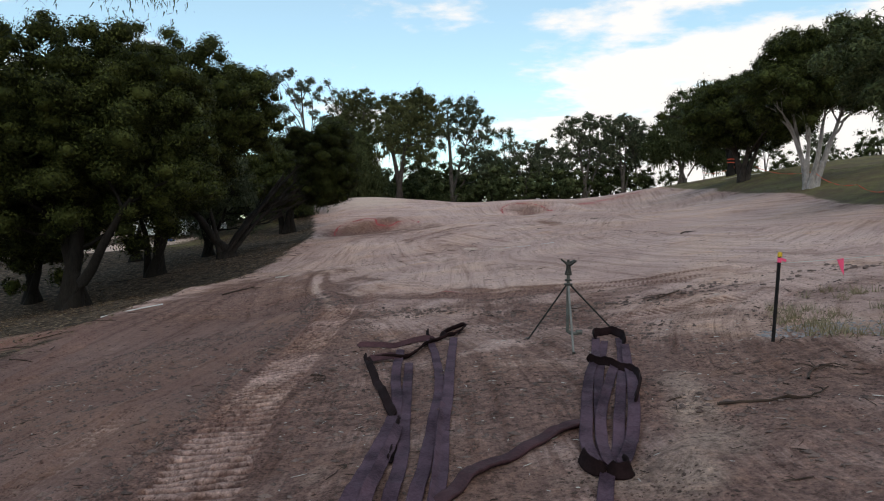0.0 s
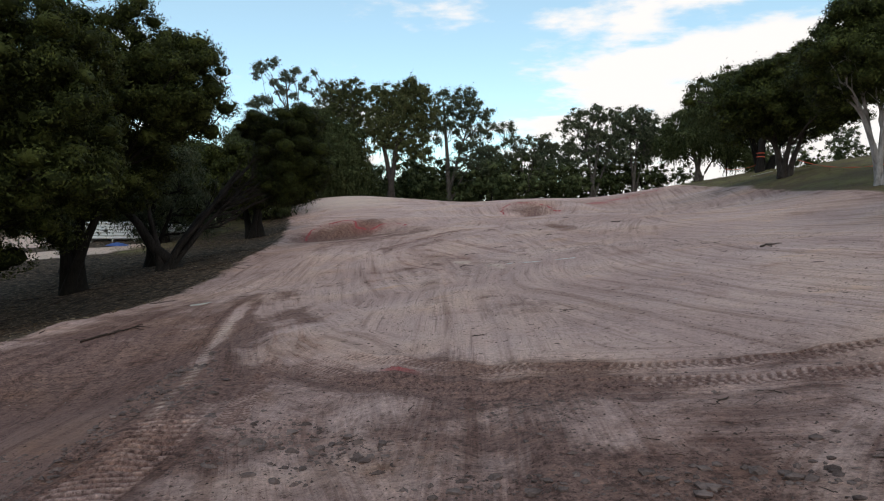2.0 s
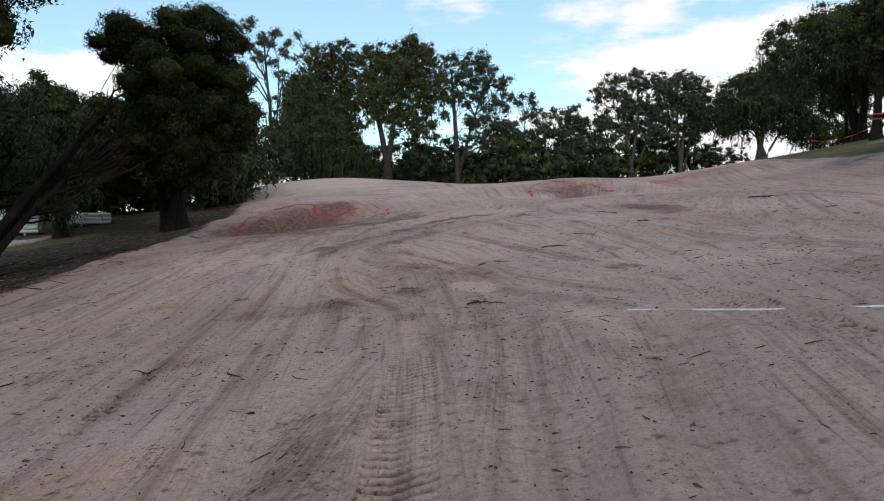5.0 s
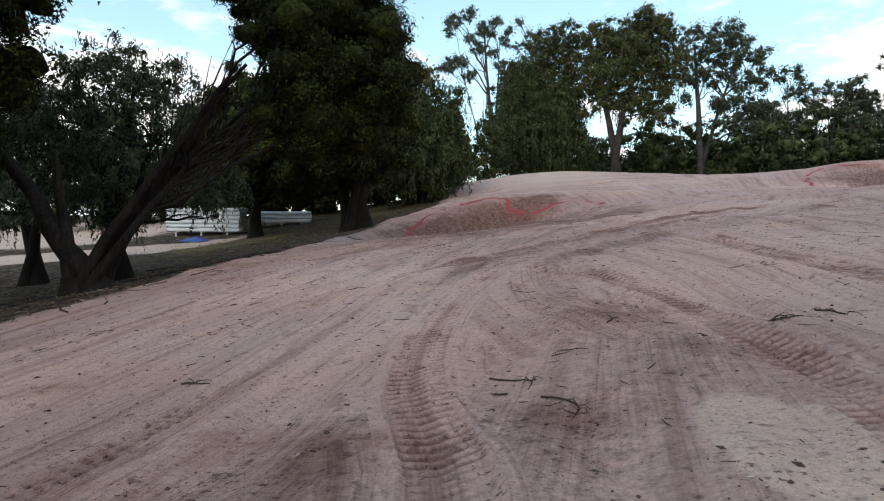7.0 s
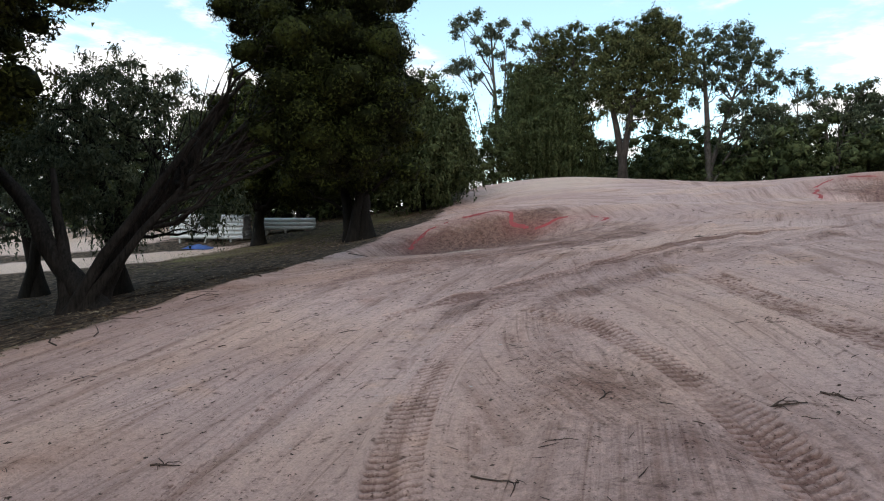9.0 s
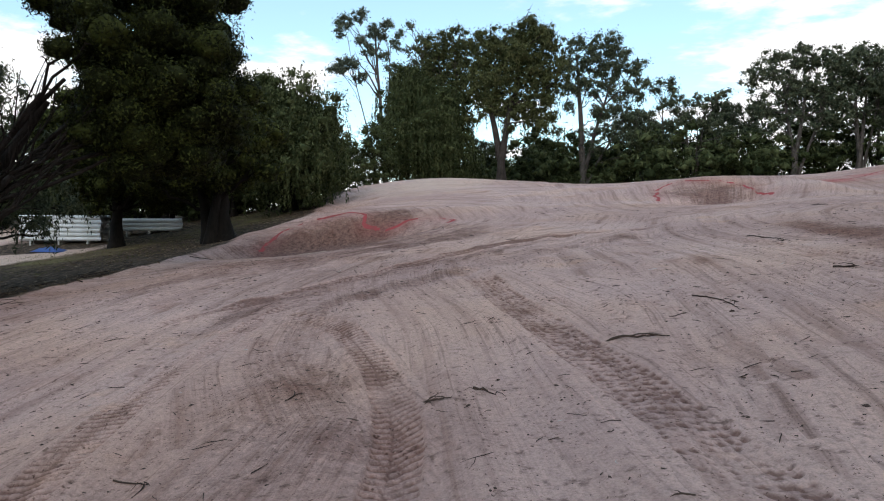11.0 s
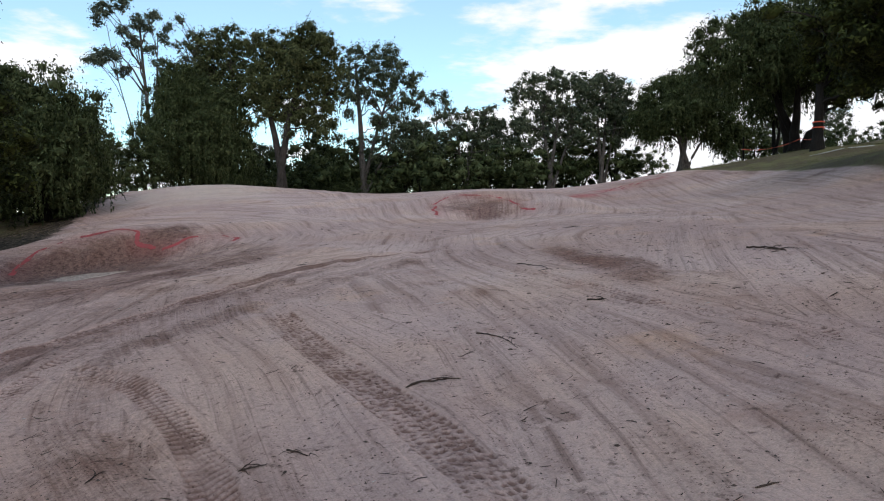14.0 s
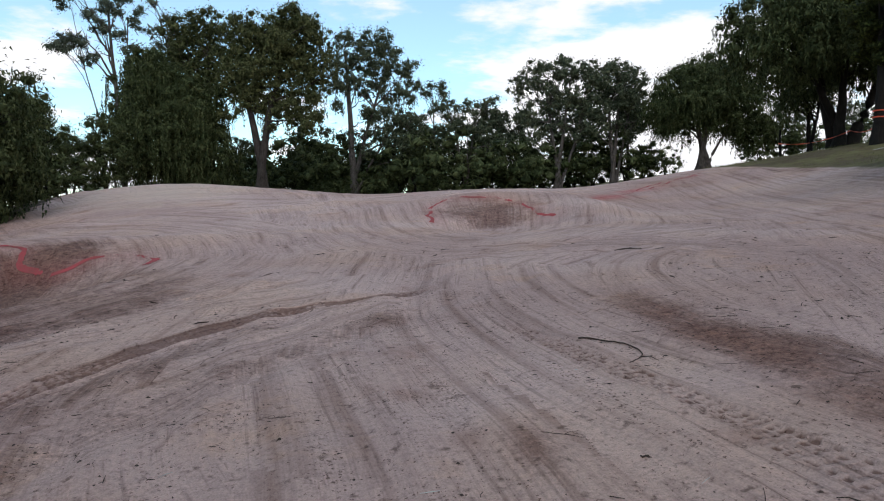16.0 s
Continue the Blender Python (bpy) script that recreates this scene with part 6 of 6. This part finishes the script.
pipe_stack(-26.8, 68.4, 4, 6, 4, 5.2)
pipe_stack(-23.2, 71.4, 24, 3, 4, 3.6)
tz = at_ground(-25.2, 65.4)
tarp = thing("tarpaulin", pose(-25.2, 65.4, tz), "crumpled blue tarpaulin beside the pipe stacks", "tarpaulin")
gu, gv = np.meshgrid(np.linspace(-1, 1, 26), np.linspace(-1, 1, 20))
hz = 0.34 * np.clip(1 - gu**2, 0, 1) * np.clip(1 - gv**2, 0, 1) ** 0.5 * (0.5 + cloudy(gu * 3 + 9, gv * 3 + 9, 1.0, 3, 5)) + 0.01
i4 = (np.arange(19)[:, None] * 26 + np.arange(25)[None]).ravel()
part("sheet", raw_mesh("sheet", np.stack((gu.ravel() * 0.9, gv.ravel() * 0.5, hz.ravel() * 0.7), 1), np.stack((i4, i4 + 1, i4 + 27, i4 + 26), 1), TARP, True), TARP, tarp)


# barrier tape along the turf
def barrier(points, seed):
    r = np.random.RandomState(seed)
    t = thing("barrier_tape", Matrix(), "drooping orange barrier tape strung between trunks", "tape")
    for a, b in zip(points[:-1], points[1:]):
        n = 24
        p = bend(a, b, -0.35, r, n)
        tw = np.cumsum(r.normal(0.5, 0.3, n))
        d = np.stack((0 * tw, 0.03 * np.cos(tw), 0.03 * np.sin(tw)), 1)
        v = np.concatenate((p - d, p + d))
        k = np.arange(n - 1)
        me = raw_mesh("span", v, np.stack((k, k + 1, k + n + 1, k + n), 1), ORANGE, True)
        ob = part("span", me, ORANGE, t)
        ob.modifiers.new("thickness", "SOLIDIFY").thickness = 0.006
    return t


def over(x, y, h):
    return (x, y, at_ground(x, y) + h)


barrier((over(27.0, 58.0, 0.9), over(23.9, 43.3, 0.95), over(22.8, 37.0, 0.45), over(22.0, 32.5, 0.35), over(22.0, 24.0, 0.8)), 4)
barrier((over(31.9, 73.4, 1.3), over(35.2, 80.5, 1.0), over(33.4, 85.5, 1.0)), 6)
for x, y, r, h in ((31.85, 73.85, 0.36, 1.75), (31.85, 73.85, 0.37, 1.4)):
    band = thing("trunk_band", pose(*over(x, y, h)), "orange tape band wound round a trunk", "tape")
    part("band", solid_rod((0, 0, -0.03), (0, 0, 0.03), r, 20), ORANGE, band)
sp = thing("marker_post", pose(33.6, 85.6, at_ground(33.6, 85.6) - 0.05), "thin dark stake on the turf edge", "post")
part("picket", solid_rod((0, 0, 0), (0, 0, 2.0), 0.06, 8), BLACK_POST, sp)


# ---- wheel prints ----
def prints(name, label, points, width, kind, seed, damp_amt=0.35):
    """A tyre's print pressed into the sand: lugs proud of a shallow trough."""
    r = np.random.RandomState(seed)
    du, ds = (0.024, 0.022) if kind == "cleat" else (0.019, 0.019)
    c = course(points, ds)
    tang = np.gradient(c, axis=0)
    tang /= np.linalg.norm(tang, axis=1)[:, None]
    left = np.stack((-tang[:, 1], tang[:, 0]), 1)
    u = np.arange(-width / 2 - 0.13, width / 2 + 0.131, du)
    n, m = len(c), len(u)
    S, U = np.meshgrid(np.arange(n) * ds, u, indexing="ij")
    px, py = c[:, 0, None] + left[:, 0, None] * u, c[:, 1, None] + left[:, 1, None] * u
    w = U / (width / 2)

    def saw(v, duty=0.5, soft=0.10):
        f = v - np.floor(v)
        return step(0, soft, f) * (1 - step(duty, duty + soft, f))
    if kind == "bar":
        # two rows of slanting bars and a broken middle
        p = 0.105
        skew = np.where(w < 0, S / p + 0.35 * w, S / p + 0.5 - 0.35 * w)
        h = saw(skew, 0.5) * step(0.20, 0.30, np.abs(w)) + saw(S / p * 1.0 + 0.25 + w, 0.45) * (np.abs(w) < 0.2) * 0.8
        amp = 0.024
    elif kind == "cleat":
        # full-width cross bars of a tracked machine
        p = 0.155
        h = saw(S / p + 0.10 * w + 0.25 * (cloudy(px, py, 0.5, 2, seed + 5) - 0.5), 0.48, 0.06)
        amp = 0.05
    else:
        # chunky blocks, smudged
        p = 0.115
        row = np.floor((w + 1) * 3.0)
        drift = 1.7 * (cloudy(px, py, 0.30, 3, seed + 9) - 0.5)
        h = saw(S / p + drift + 0.5 * (row % 2) + 0.25 * np.sin(row * 2.1), 0.5) * saw((w + 1) * 3.0 + drift, 0.62, 0.2)
        h = 1.05 - 0.85 * h - 0.55 * step(0.48, 0.66, cloudy(S, U * 1.3, 0.075, 2, seed + 11))
        amp = 0.027
    wear = step(0.18, 0.5, cloudy(px, py, 0.9, 3, seed)) * 0.6 + 0.4 * (kind == "cleat")
    h = 0.55 + (h - 0.55) * (0.25 + 0.75 * wear) + 0.3 * (cloudy(px, py, 0.09, 2, seed + 3) - 0.5)
    inside = 1 - step(0.86, 1.05, np.abs(w))
    ends = step(0, 0.5, S) * (1 - step(S.max() - (2.0 if kind == "cleat" else 1.0), S.max(), S))
    lip = 0.016 * np.exp(-((np.abs(w) - 1.02) / 0.10) ** 2)
    base = on_ground(px.ravel(), py.ravel(), Z_WHOLE).reshape(px.shape)
    outer = step(0.10, 0.13, np.abs(U) - width / 2)
    pz = base + ends * (inside * (amp * (h - 0.75) - 0.006) + lip) + 0.004 - 0.03 * outer - 0.03 * (1 - step(0.0, 0.12, S) * (1 - step(S.max() - 0.15, S.max(), S)))
    v = np.stack((px, py, pz), -1).reshape(-1, 3)
    k = (np.arange(n - 1)[:, None] * m + np.arange(m - 1)[None]).ravel()
    me = raw_mesh(name, v, np.stack((k, k + 1, k + m + 1, k + m), 1), EARTH, True)
    a = me.attributes.new("damp", "FLOAT", "POINT")
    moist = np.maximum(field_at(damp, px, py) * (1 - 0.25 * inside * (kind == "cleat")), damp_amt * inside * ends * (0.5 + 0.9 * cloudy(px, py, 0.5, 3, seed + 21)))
    # shade of the tread recesses painted in through the damp value; bars go paler
    recess_shade = {"cleat": 1.1, "block": 1.3, "bar": 0.9}[kind] * (0.55 - h) * inside * ends
    recess_shade = np.where(recess_shade < 0, (0.45 if kind == "cleat" else 0.3) * recess_shade, recess_shade)
    a.data.foreach_set("value", np.clip(moist + recess_shade, 0, 1).astype(np.float32).ravel())
    for key, values in (("broken", broken), ("pale", pale), ("clay", clay)):
        a = me.attributes.new(key, "FLOAT", "POINT")
        a.data.foreach_set("value", np.clip(field_at(values, px, py), 0, 1).astype(np.float32).ravel())
    a = me.attributes.new("flow", "FLOAT_VECTOR", "POINT")
    # the smears run on from the ground around
    mid_pts = c[:: max(1, n // 20)]
    k = int(np.argmin([np.median([np.min(np.hypot(*(q - v[:2]).T)) for v in mid_pts]) for q in COURSES]))
    across, along, _ = nearest(px.ravel(), py.ravel(), COURSES[k])
    a.data.foreach_set("vector", np.stack((along + 31.0 * k, across + 7.0 * k, 0 * across), -1).astype(np.float32).ravel())
    ob = part(name, me, EARTH)
    return tagged(ob, label, "wheel print", kind="stuff")


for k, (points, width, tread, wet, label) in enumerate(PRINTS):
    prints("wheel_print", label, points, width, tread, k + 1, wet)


# ---- loose litter ----
def scatter(name, label, material, places, make, category):
    pieces = [make(x, y, k) for k, (x, y) in enumerate(places)]
    ob = part(name, raw_mesh(name, *join(pieces), material, False), material)
    return tagged(ob, label, category, kind="stuff")


rng = np.random.RandomState(101)


def spots(n, lo_x, hi_x, lo_y, hi_y, keep, bias=1.0):
    x, y = rng.uniform(lo_x, hi_x, n), lo_y + (hi_y - lo_y) * rng.rand(n) ** bias
    m = keep(x, y)
    return np.stack((x[m], y[m]), 1)


def on_dirt(x, y):
    return (x > spline(y, *LEFT_EDGE) + 0.2) & (x < spline(y, *RIGHT_EDGE))


def twig(x, y, k):
    ln, a = 0.012 + 0.085 * rng.rand() ** 5, rng.uniform(0, 6.28)
    d = np.array((math.cos(a), math.sin(a)))
    p = np.stack([np.array((x, y)) + d * ln * s + rng.normal(0, ln * 0.10, 2) for s in (-1, 0, 1)])
    r = rng.uniform(0.002, 0.0045)
    z = on_ground(p[:, 0], p[:, 1]) + r + 0.004
    return tube(np.column_stack((p, z)), (r, r, r * 0.5), 4)


OCT_V = np.array(((1, 0, 0), (-1, 0, 0), (0, 1, 0), (0, -1, 0), (0, 0, 1), (0, 0, -1)), float)
OCT_F = np.array(((0, 2, 4), (2, 1, 4), (1, 3, 4), (3, 0, 4), (2, 0, 5), (1, 2, 5), (3, 1, 5), (0, 3, 5)))


def crumb_of_sand(x, y, k):
    r = 0.004 + 0.013 * rng.rand() ** 4
    a = rng.uniform(0, 6.28)
    turn = np.array(((math.cos(a), math.sin(a), 0), (-math.sin(a), math.cos(a), 0), (0, 0, 1)))
    v = OCT_V * (1 + rng.normal(0, 0.25, (6, 1))) * (r * rng.uniform(0.9, 2.4), r, r * 0.7) @ turn
    return v + (x, y, at_ground(x, y) + r * 0.2), OCT_F


def clod(x, y, k, lo=0.006, hi=0.026):
    r = lo + (hi - lo) * rng.rand() ** 3
    v = ICO_V * (1 + rng.normal(0, 0.20, (len(ICO_V), 1))) * (r * rng.uniform(0.8, 1.7), r * rng.uniform(0.8, 1.3), r * 0.6)
    return v + (x, y, at_ground(x, y) + r * 0.15), ICO_F


def sliver(x, y, k):
    ln, a, r = 0.012 + 0.05 * rng.rand() ** 3, rng.uniform(0, 6.28), rng.uniform(0.002, 0.005)
    d = np.array((math.cos(a), math.sin(a)))
    p = np.stack([np.array((x, y)) + d * ln * s + rng.normal(0, ln * 0.12, 2) for s in (-1, 0, 1)])
    return tube(np.column_stack((p, on_ground(p[:, 0], p[:, 1]) + r + 0.003)), (r * 0.5, r, r * 0.4), 4)


twig_spots = np.concatenate((spots(5200, -9, 12, 2, 48, on_dirt, 1.0), spots(1600, -6, 10, 28, 50, on_dirt), spots(900, -7, 7, 3, 15, on_dirt)))
keep = cloudy(twig_spots[:, 0], twig_spots[:, 1], 2.2, 3, 31) + 0.25 * rng.rand(len(twig_spots)) > 0.52
scatter("twig_scatter", "fine dark twigs and bark strewn over the sand", STICK, twig_spots[keep], twig, "twigs")


def scrap(x, y, k):
    """A crooked root or bark piece with a side fork."""
    ln, a = 0.04 + 0.17 * rng.rand() ** 2.5, rng.uniform(0, 6.28)
    r = 0.003 + 0.007 * rng.rand() ** 2
    n = 5
    turn = a + np.cumsum(rng.normal(0, 0.45, n))
    p = np.array((x, y)) + np.cumsum(np.stack((np.cos(turn), np.sin(turn)), 1) * ln / n * 2, 0)
    z = on_ground(p[:, 0], p[:, 1]) + r * 0.7 + np.abs(rng.normal(0, r * 0.6, n))
    main = np.column_stack((p, z))
    b = turn[2] + rng.choice((-1, 1)) * rng.uniform(0.5, 1.2)
    tip = main[2] + (math.cos(b) * ln * 0.6, math.sin(b) * ln * 0.6, 0)
    tip[2] = at_ground(tip[0], tip[1]) + r * 0.6
    return join((tube(main, r * np.array((0.6, 1.0, 0.9, 0.7, 0.3)), 5), tube(np.stack((main[2], (main[2] + tip) / 2 + (0, 0, r), tip)), (r * 0.7, r * 0.5, r * 0.2), 5)))


scrap_spots = np.concatenate((spots(1500, -9, 14, 10, 60, on_dirt), spots(260, -6, 6, 3, 12, on_dirt)))
keep = cloudy(scrap_spots[:, 0], scrap_spots[:, 1], 1.6, 3, 35) + 0.3 * rng.rand(len(scrap_spots)) > 0.70
scatter("bark_scrap_scatter", "crooked dark root and bark scraps lying on the sand", STICK, scrap_spots[keep], scrap, "twigs")
lump_spots = spots(16000, -6.5, 7.5, 2.6, 16, on_dirt)
keep = cloudy(lump_spots[:, 0], lump_spots[:, 1], 0.7, 4, 37) + 0.25 * rng.rand(len(lump_spots)) + 0.35 * field_at(damp, lump_spots[:, 0], lump_spots[:, 1]) > 0.88


def lump(x, y, k):
    r = 0.008 + 0.022 * rng.rand() ** 3
    a = rng.normal(0, 0.8)
    turn = np.array(((math.cos(a), math.sin(a), 0), (-math.sin(a), math.cos(a), 0), (0, 0, 1)))
    v = OCT_V * (1 + rng.normal(0, 0.25, (6, 1))) * (r * rng.uniform(1.0, 2.8), r, r * 0.8) @ turn
    return v + (x, y, at_ground(x, y) + r * 0.15), OCT_F


scatter("crumb_scatter", "broken lumps of damp brown sand near the hoses", LUMP, lump_spots[keep], lump, "clods")
clod_spots = np.concatenate((spots(26000, -9, 13, 2, 50, on_dirt), spots(9000, -8, 7, 2, 15, on_dirt)))
keep = cloudy(clod_spots[:, 0], clod_spots[:, 1], 1.3, 4, 33) + 0.25 * rng.rand(len(clod_spots)) > 0.62
scatter("clod_scatter", "crumbs of dark damp sand strewn over the slope", CLOD, clod_spots[keep], crumb_of_sand, "clods")
rim = course(((-3.4, 21), (-2.8, 18), (-1.6, 16.0), (-0.4, 15.0), (1.4, 13.5), (3.4, 13.0), (5.4, 13.7), (7.6, 13.5), (10, 14)), 0.03)
rim_spots = rim[rng.randint(0, len(rim), 1500)] + rng.normal(0, 0.30, (1500, 2))
keep = cloudy(rim_spots[:, 0], rim_spots[:, 1], 0.7, 3, 57) + 0.2 * rng.rand(len(rim_spots)) > 0.55
scatter("rim_clod_scatter", "dark damp clods shoved up along the wet rim", LUMP, rim_spots[keep], lambda x, y, k: clod(x, y, k, 0.010, 0.055), "clods")
track_edge = course(((-2.30, 3.2), (-2.42, 7.0), (-2.55, 11.0), (-2.75, 15.0), (-3.3, 20)), 0.03)
edge_spots = track_edge[rng.randint(0, len(track_edge), 700)] + rng.normal(0, 0.13, (700, 2))
scatter("edge_clod_scatter", "crumbled clods along the machine track's rim", LUMP, edge_spots, lambda x, y, k: clod(x, y, k, 0.008, 0.040), "clods")
scatter("chip_scatter", "small bleached chips and bark scraps on the ground", CHIP, np.concatenate((spots(700, -6, 6, 2, 13, on_dirt), spots(120, -7, 9, 18, 46, on_dirt))),
        sliver, "chips")


def tuft(x, y, k, tall=0.15, blades=12, spread=0.10):
    n = blades
    z = at_ground(x, y)
    c = np.column_stack((x + rng.normal(0, spread * 0.5, n), y + rng.normal(0, spread * 0.5, n), np.full(n, z - 0.01)))
    w = np.column_stack((rng.normal(0, 0.45, n), rng.normal(0, 0.45, n), np.ones(n)))
    w /= np.linalg.norm(w, axis=1)[:, None]
    return leaves(c, w, tall, 0.012, rng)


near_turf = np.concatenate((spots(560, 4.3, 10, 7.6, 13, lambda x, y: bump(x, y, 6.8, 9.6, 2.2, 1.6, 35) * step(0.44, 0.60, cloudy(x, y, 0.5, 3, 41)) > 0.26),
                            spots(170, 4.2, 8, 7.6, 10, lambda x, y: bump(x, y, 4.72, 8.25, 0.24, 0.28) + bump(x, y, 6.5, 8.5, 0.5, 0.5) + bump(x, y, 6.9, 9.6, 0.6, 0.5) > 0.35)))
scatter("grass_tuft_scatter", "dry straw-coloured grass tufts on the gravelly verge", DRY_GRASS, near_turf, lambda x, y, k: tuft(x, y, k, 0.17, 16, 0.10), "grass")
scatter("gravel", "loose grey gravel beside the marker post", GRAVEL, spots(5200, 3.7, 7, 7.4, 9.8, lambda x, y: bump(x, y, 5.0, 8.6, 1.15, 0.62, -6) * (0.5 + cloudy(x, y, 0.4, 2, 43)) > 0.45), lambda x, y, k: clod(x, y, k, 0.005, 0.022), "gravel")
bank = np.concatenate((spots(3500, 20, 40, 26, 90, lambda x, y: x > spline(y, *RIGHT_EDGE) + 0.3, 1.0), spots(900, -26, -13, 56, 82, lambda x, y: x < spline(y, *LEFT_EDGE))))
scatter("turf_blade_scatter", "short yellow-green grass on the banks", leafy("bank_grass_blade", (0.06, 0.06, 0.02), (0.11, 0.115, 0.04), (0.17, 0.17, 0.07), 0.7), bank, lambda x, y, k: tuft(x, y, k, 0.13, 7, 0.4), "grass")


def fallen(x, y, k):
    ln, a = rng.uniform(0.05, 0.16), rng.uniform(0, 6.28)
    c = np.array(((x, y, at_ground(x, y) + 0.012),))
    w = np.array(((math.cos(a), math.sin(a), rng.normal(0.1, 0.2)),))
    return leaves(c, w / np.linalg.norm(w), ln, ln * 0.3, rng)


scatter("leaf_litter", "fallen brown leaves and bark strips under the trees", LITTER_LEAF,
        np.concatenate((spots(9000, -22, -7, 10, 52, lambda x, y: x < spline(y, *LEFT_EDGE) + 0.3), spots(2500, -24, -11, 50, 76, lambda x, y: x < spline(y, *LEFT_EDGE)))), fallen, "leaf litter")


def fallen_stick(x, y, k):
    ln, a = rng.uniform(0.15, 0.7), rng.uniform(0, 6.28)
    d = np.array((math.cos(a), math.sin(a)))
    p = np.stack([np.array((x, y)) + d * ln * s + rng.normal(0, ln * 0.06, 2) for s in (-1, -0.3, 0.3, 1)])
    r = rng.uniform(0.006, 0.018)
    return tube(np.column_stack((p, on_ground(p[:, 0], p[:, 1]) + r)), (r, r, r * 0.8, r * 0.4), 5)


scatter("fallen_sticks", "fallen grey sticks lying in the leaf litter", STICK, spots(420, -21, -7, 11, 54, lambda x, y: x < spline(y, *LEFT_EDGE) + 0.6), fallen_stick, "sticks")


# ---- sprayed marking lines ----
def spray(label, points, width, seed):
    """A sprayed line on the sand: short uneven dabs that follow the ground."""
    r = np.random.RandomState(seed)
    c = course(points, 0.10)
    tang = np.gradient(c, axis=0)
    tang /= np.linalg.norm(tang, axis=1)[:, None]
    left = np.stack((-tang[:, 1], tang[:, 0]), 1)
    c = c + left * (0.5 * (cloudy(c[:, 0], c[:, 1], 0.9, 2, seed) - 0.5))[:, None]
    u = np.array((-1, -0.5, 0, 0.5, 1.0))
    wide = width * (0.35 + 1.1 * cloudy(np.arange(len(c)) * 0.1, 0 * c[:, 0], 0.8, 3, seed + 3))
    px = c[:, 0, None] + left[:, 0, None] * u * wide[:, None] / 2 + r.normal(0, 0.012, (len(c), 5))
    py = c[:, 1, None] + left[:, 1, None] * u * wide[:, None] / 2 + r.normal(0, 0.012, (len(c), 5))
    pz = on_ground(px.ravel(), py.ravel()).reshape(px.shape) + 0.012
    k = (np.arange(len(c) - 1)[:, None] * 5 + np.arange(4)[None]).ravel()
    q = np.stack((k, k + 1, k + 6, k + 5), 1)
    q = q[(cloudy(px.ravel()[k], py.ravel()[k], 0.6, 3, seed + 5) + 0.12 * r.rand(len(k))) > 0.43]
    ob = part("sprayed_line", raw_mesh("sprayed_line", np.stack((px, py, pz), -1).reshape(-1, 3), q, SPRAY, True), SPRAY)
    return tagged(ob, label, "paint marking", kind="stuff")


SPRAY = plain("red_marking_paint_on_sand", (0.27, 0.085, 0.075), (0.46, 0.075, 0.085), 12, 0.95, 0, 0.1, 0.5, 0.01)
for k, (points, width) in enumerate(SPRAYED + ((((0.26, 17.95), (0.41, 17.98), (0.55, 17.94)), 0.10),)):
    spray("red marking paint sprayed in a broken line on sand", points, width, 200 + k)
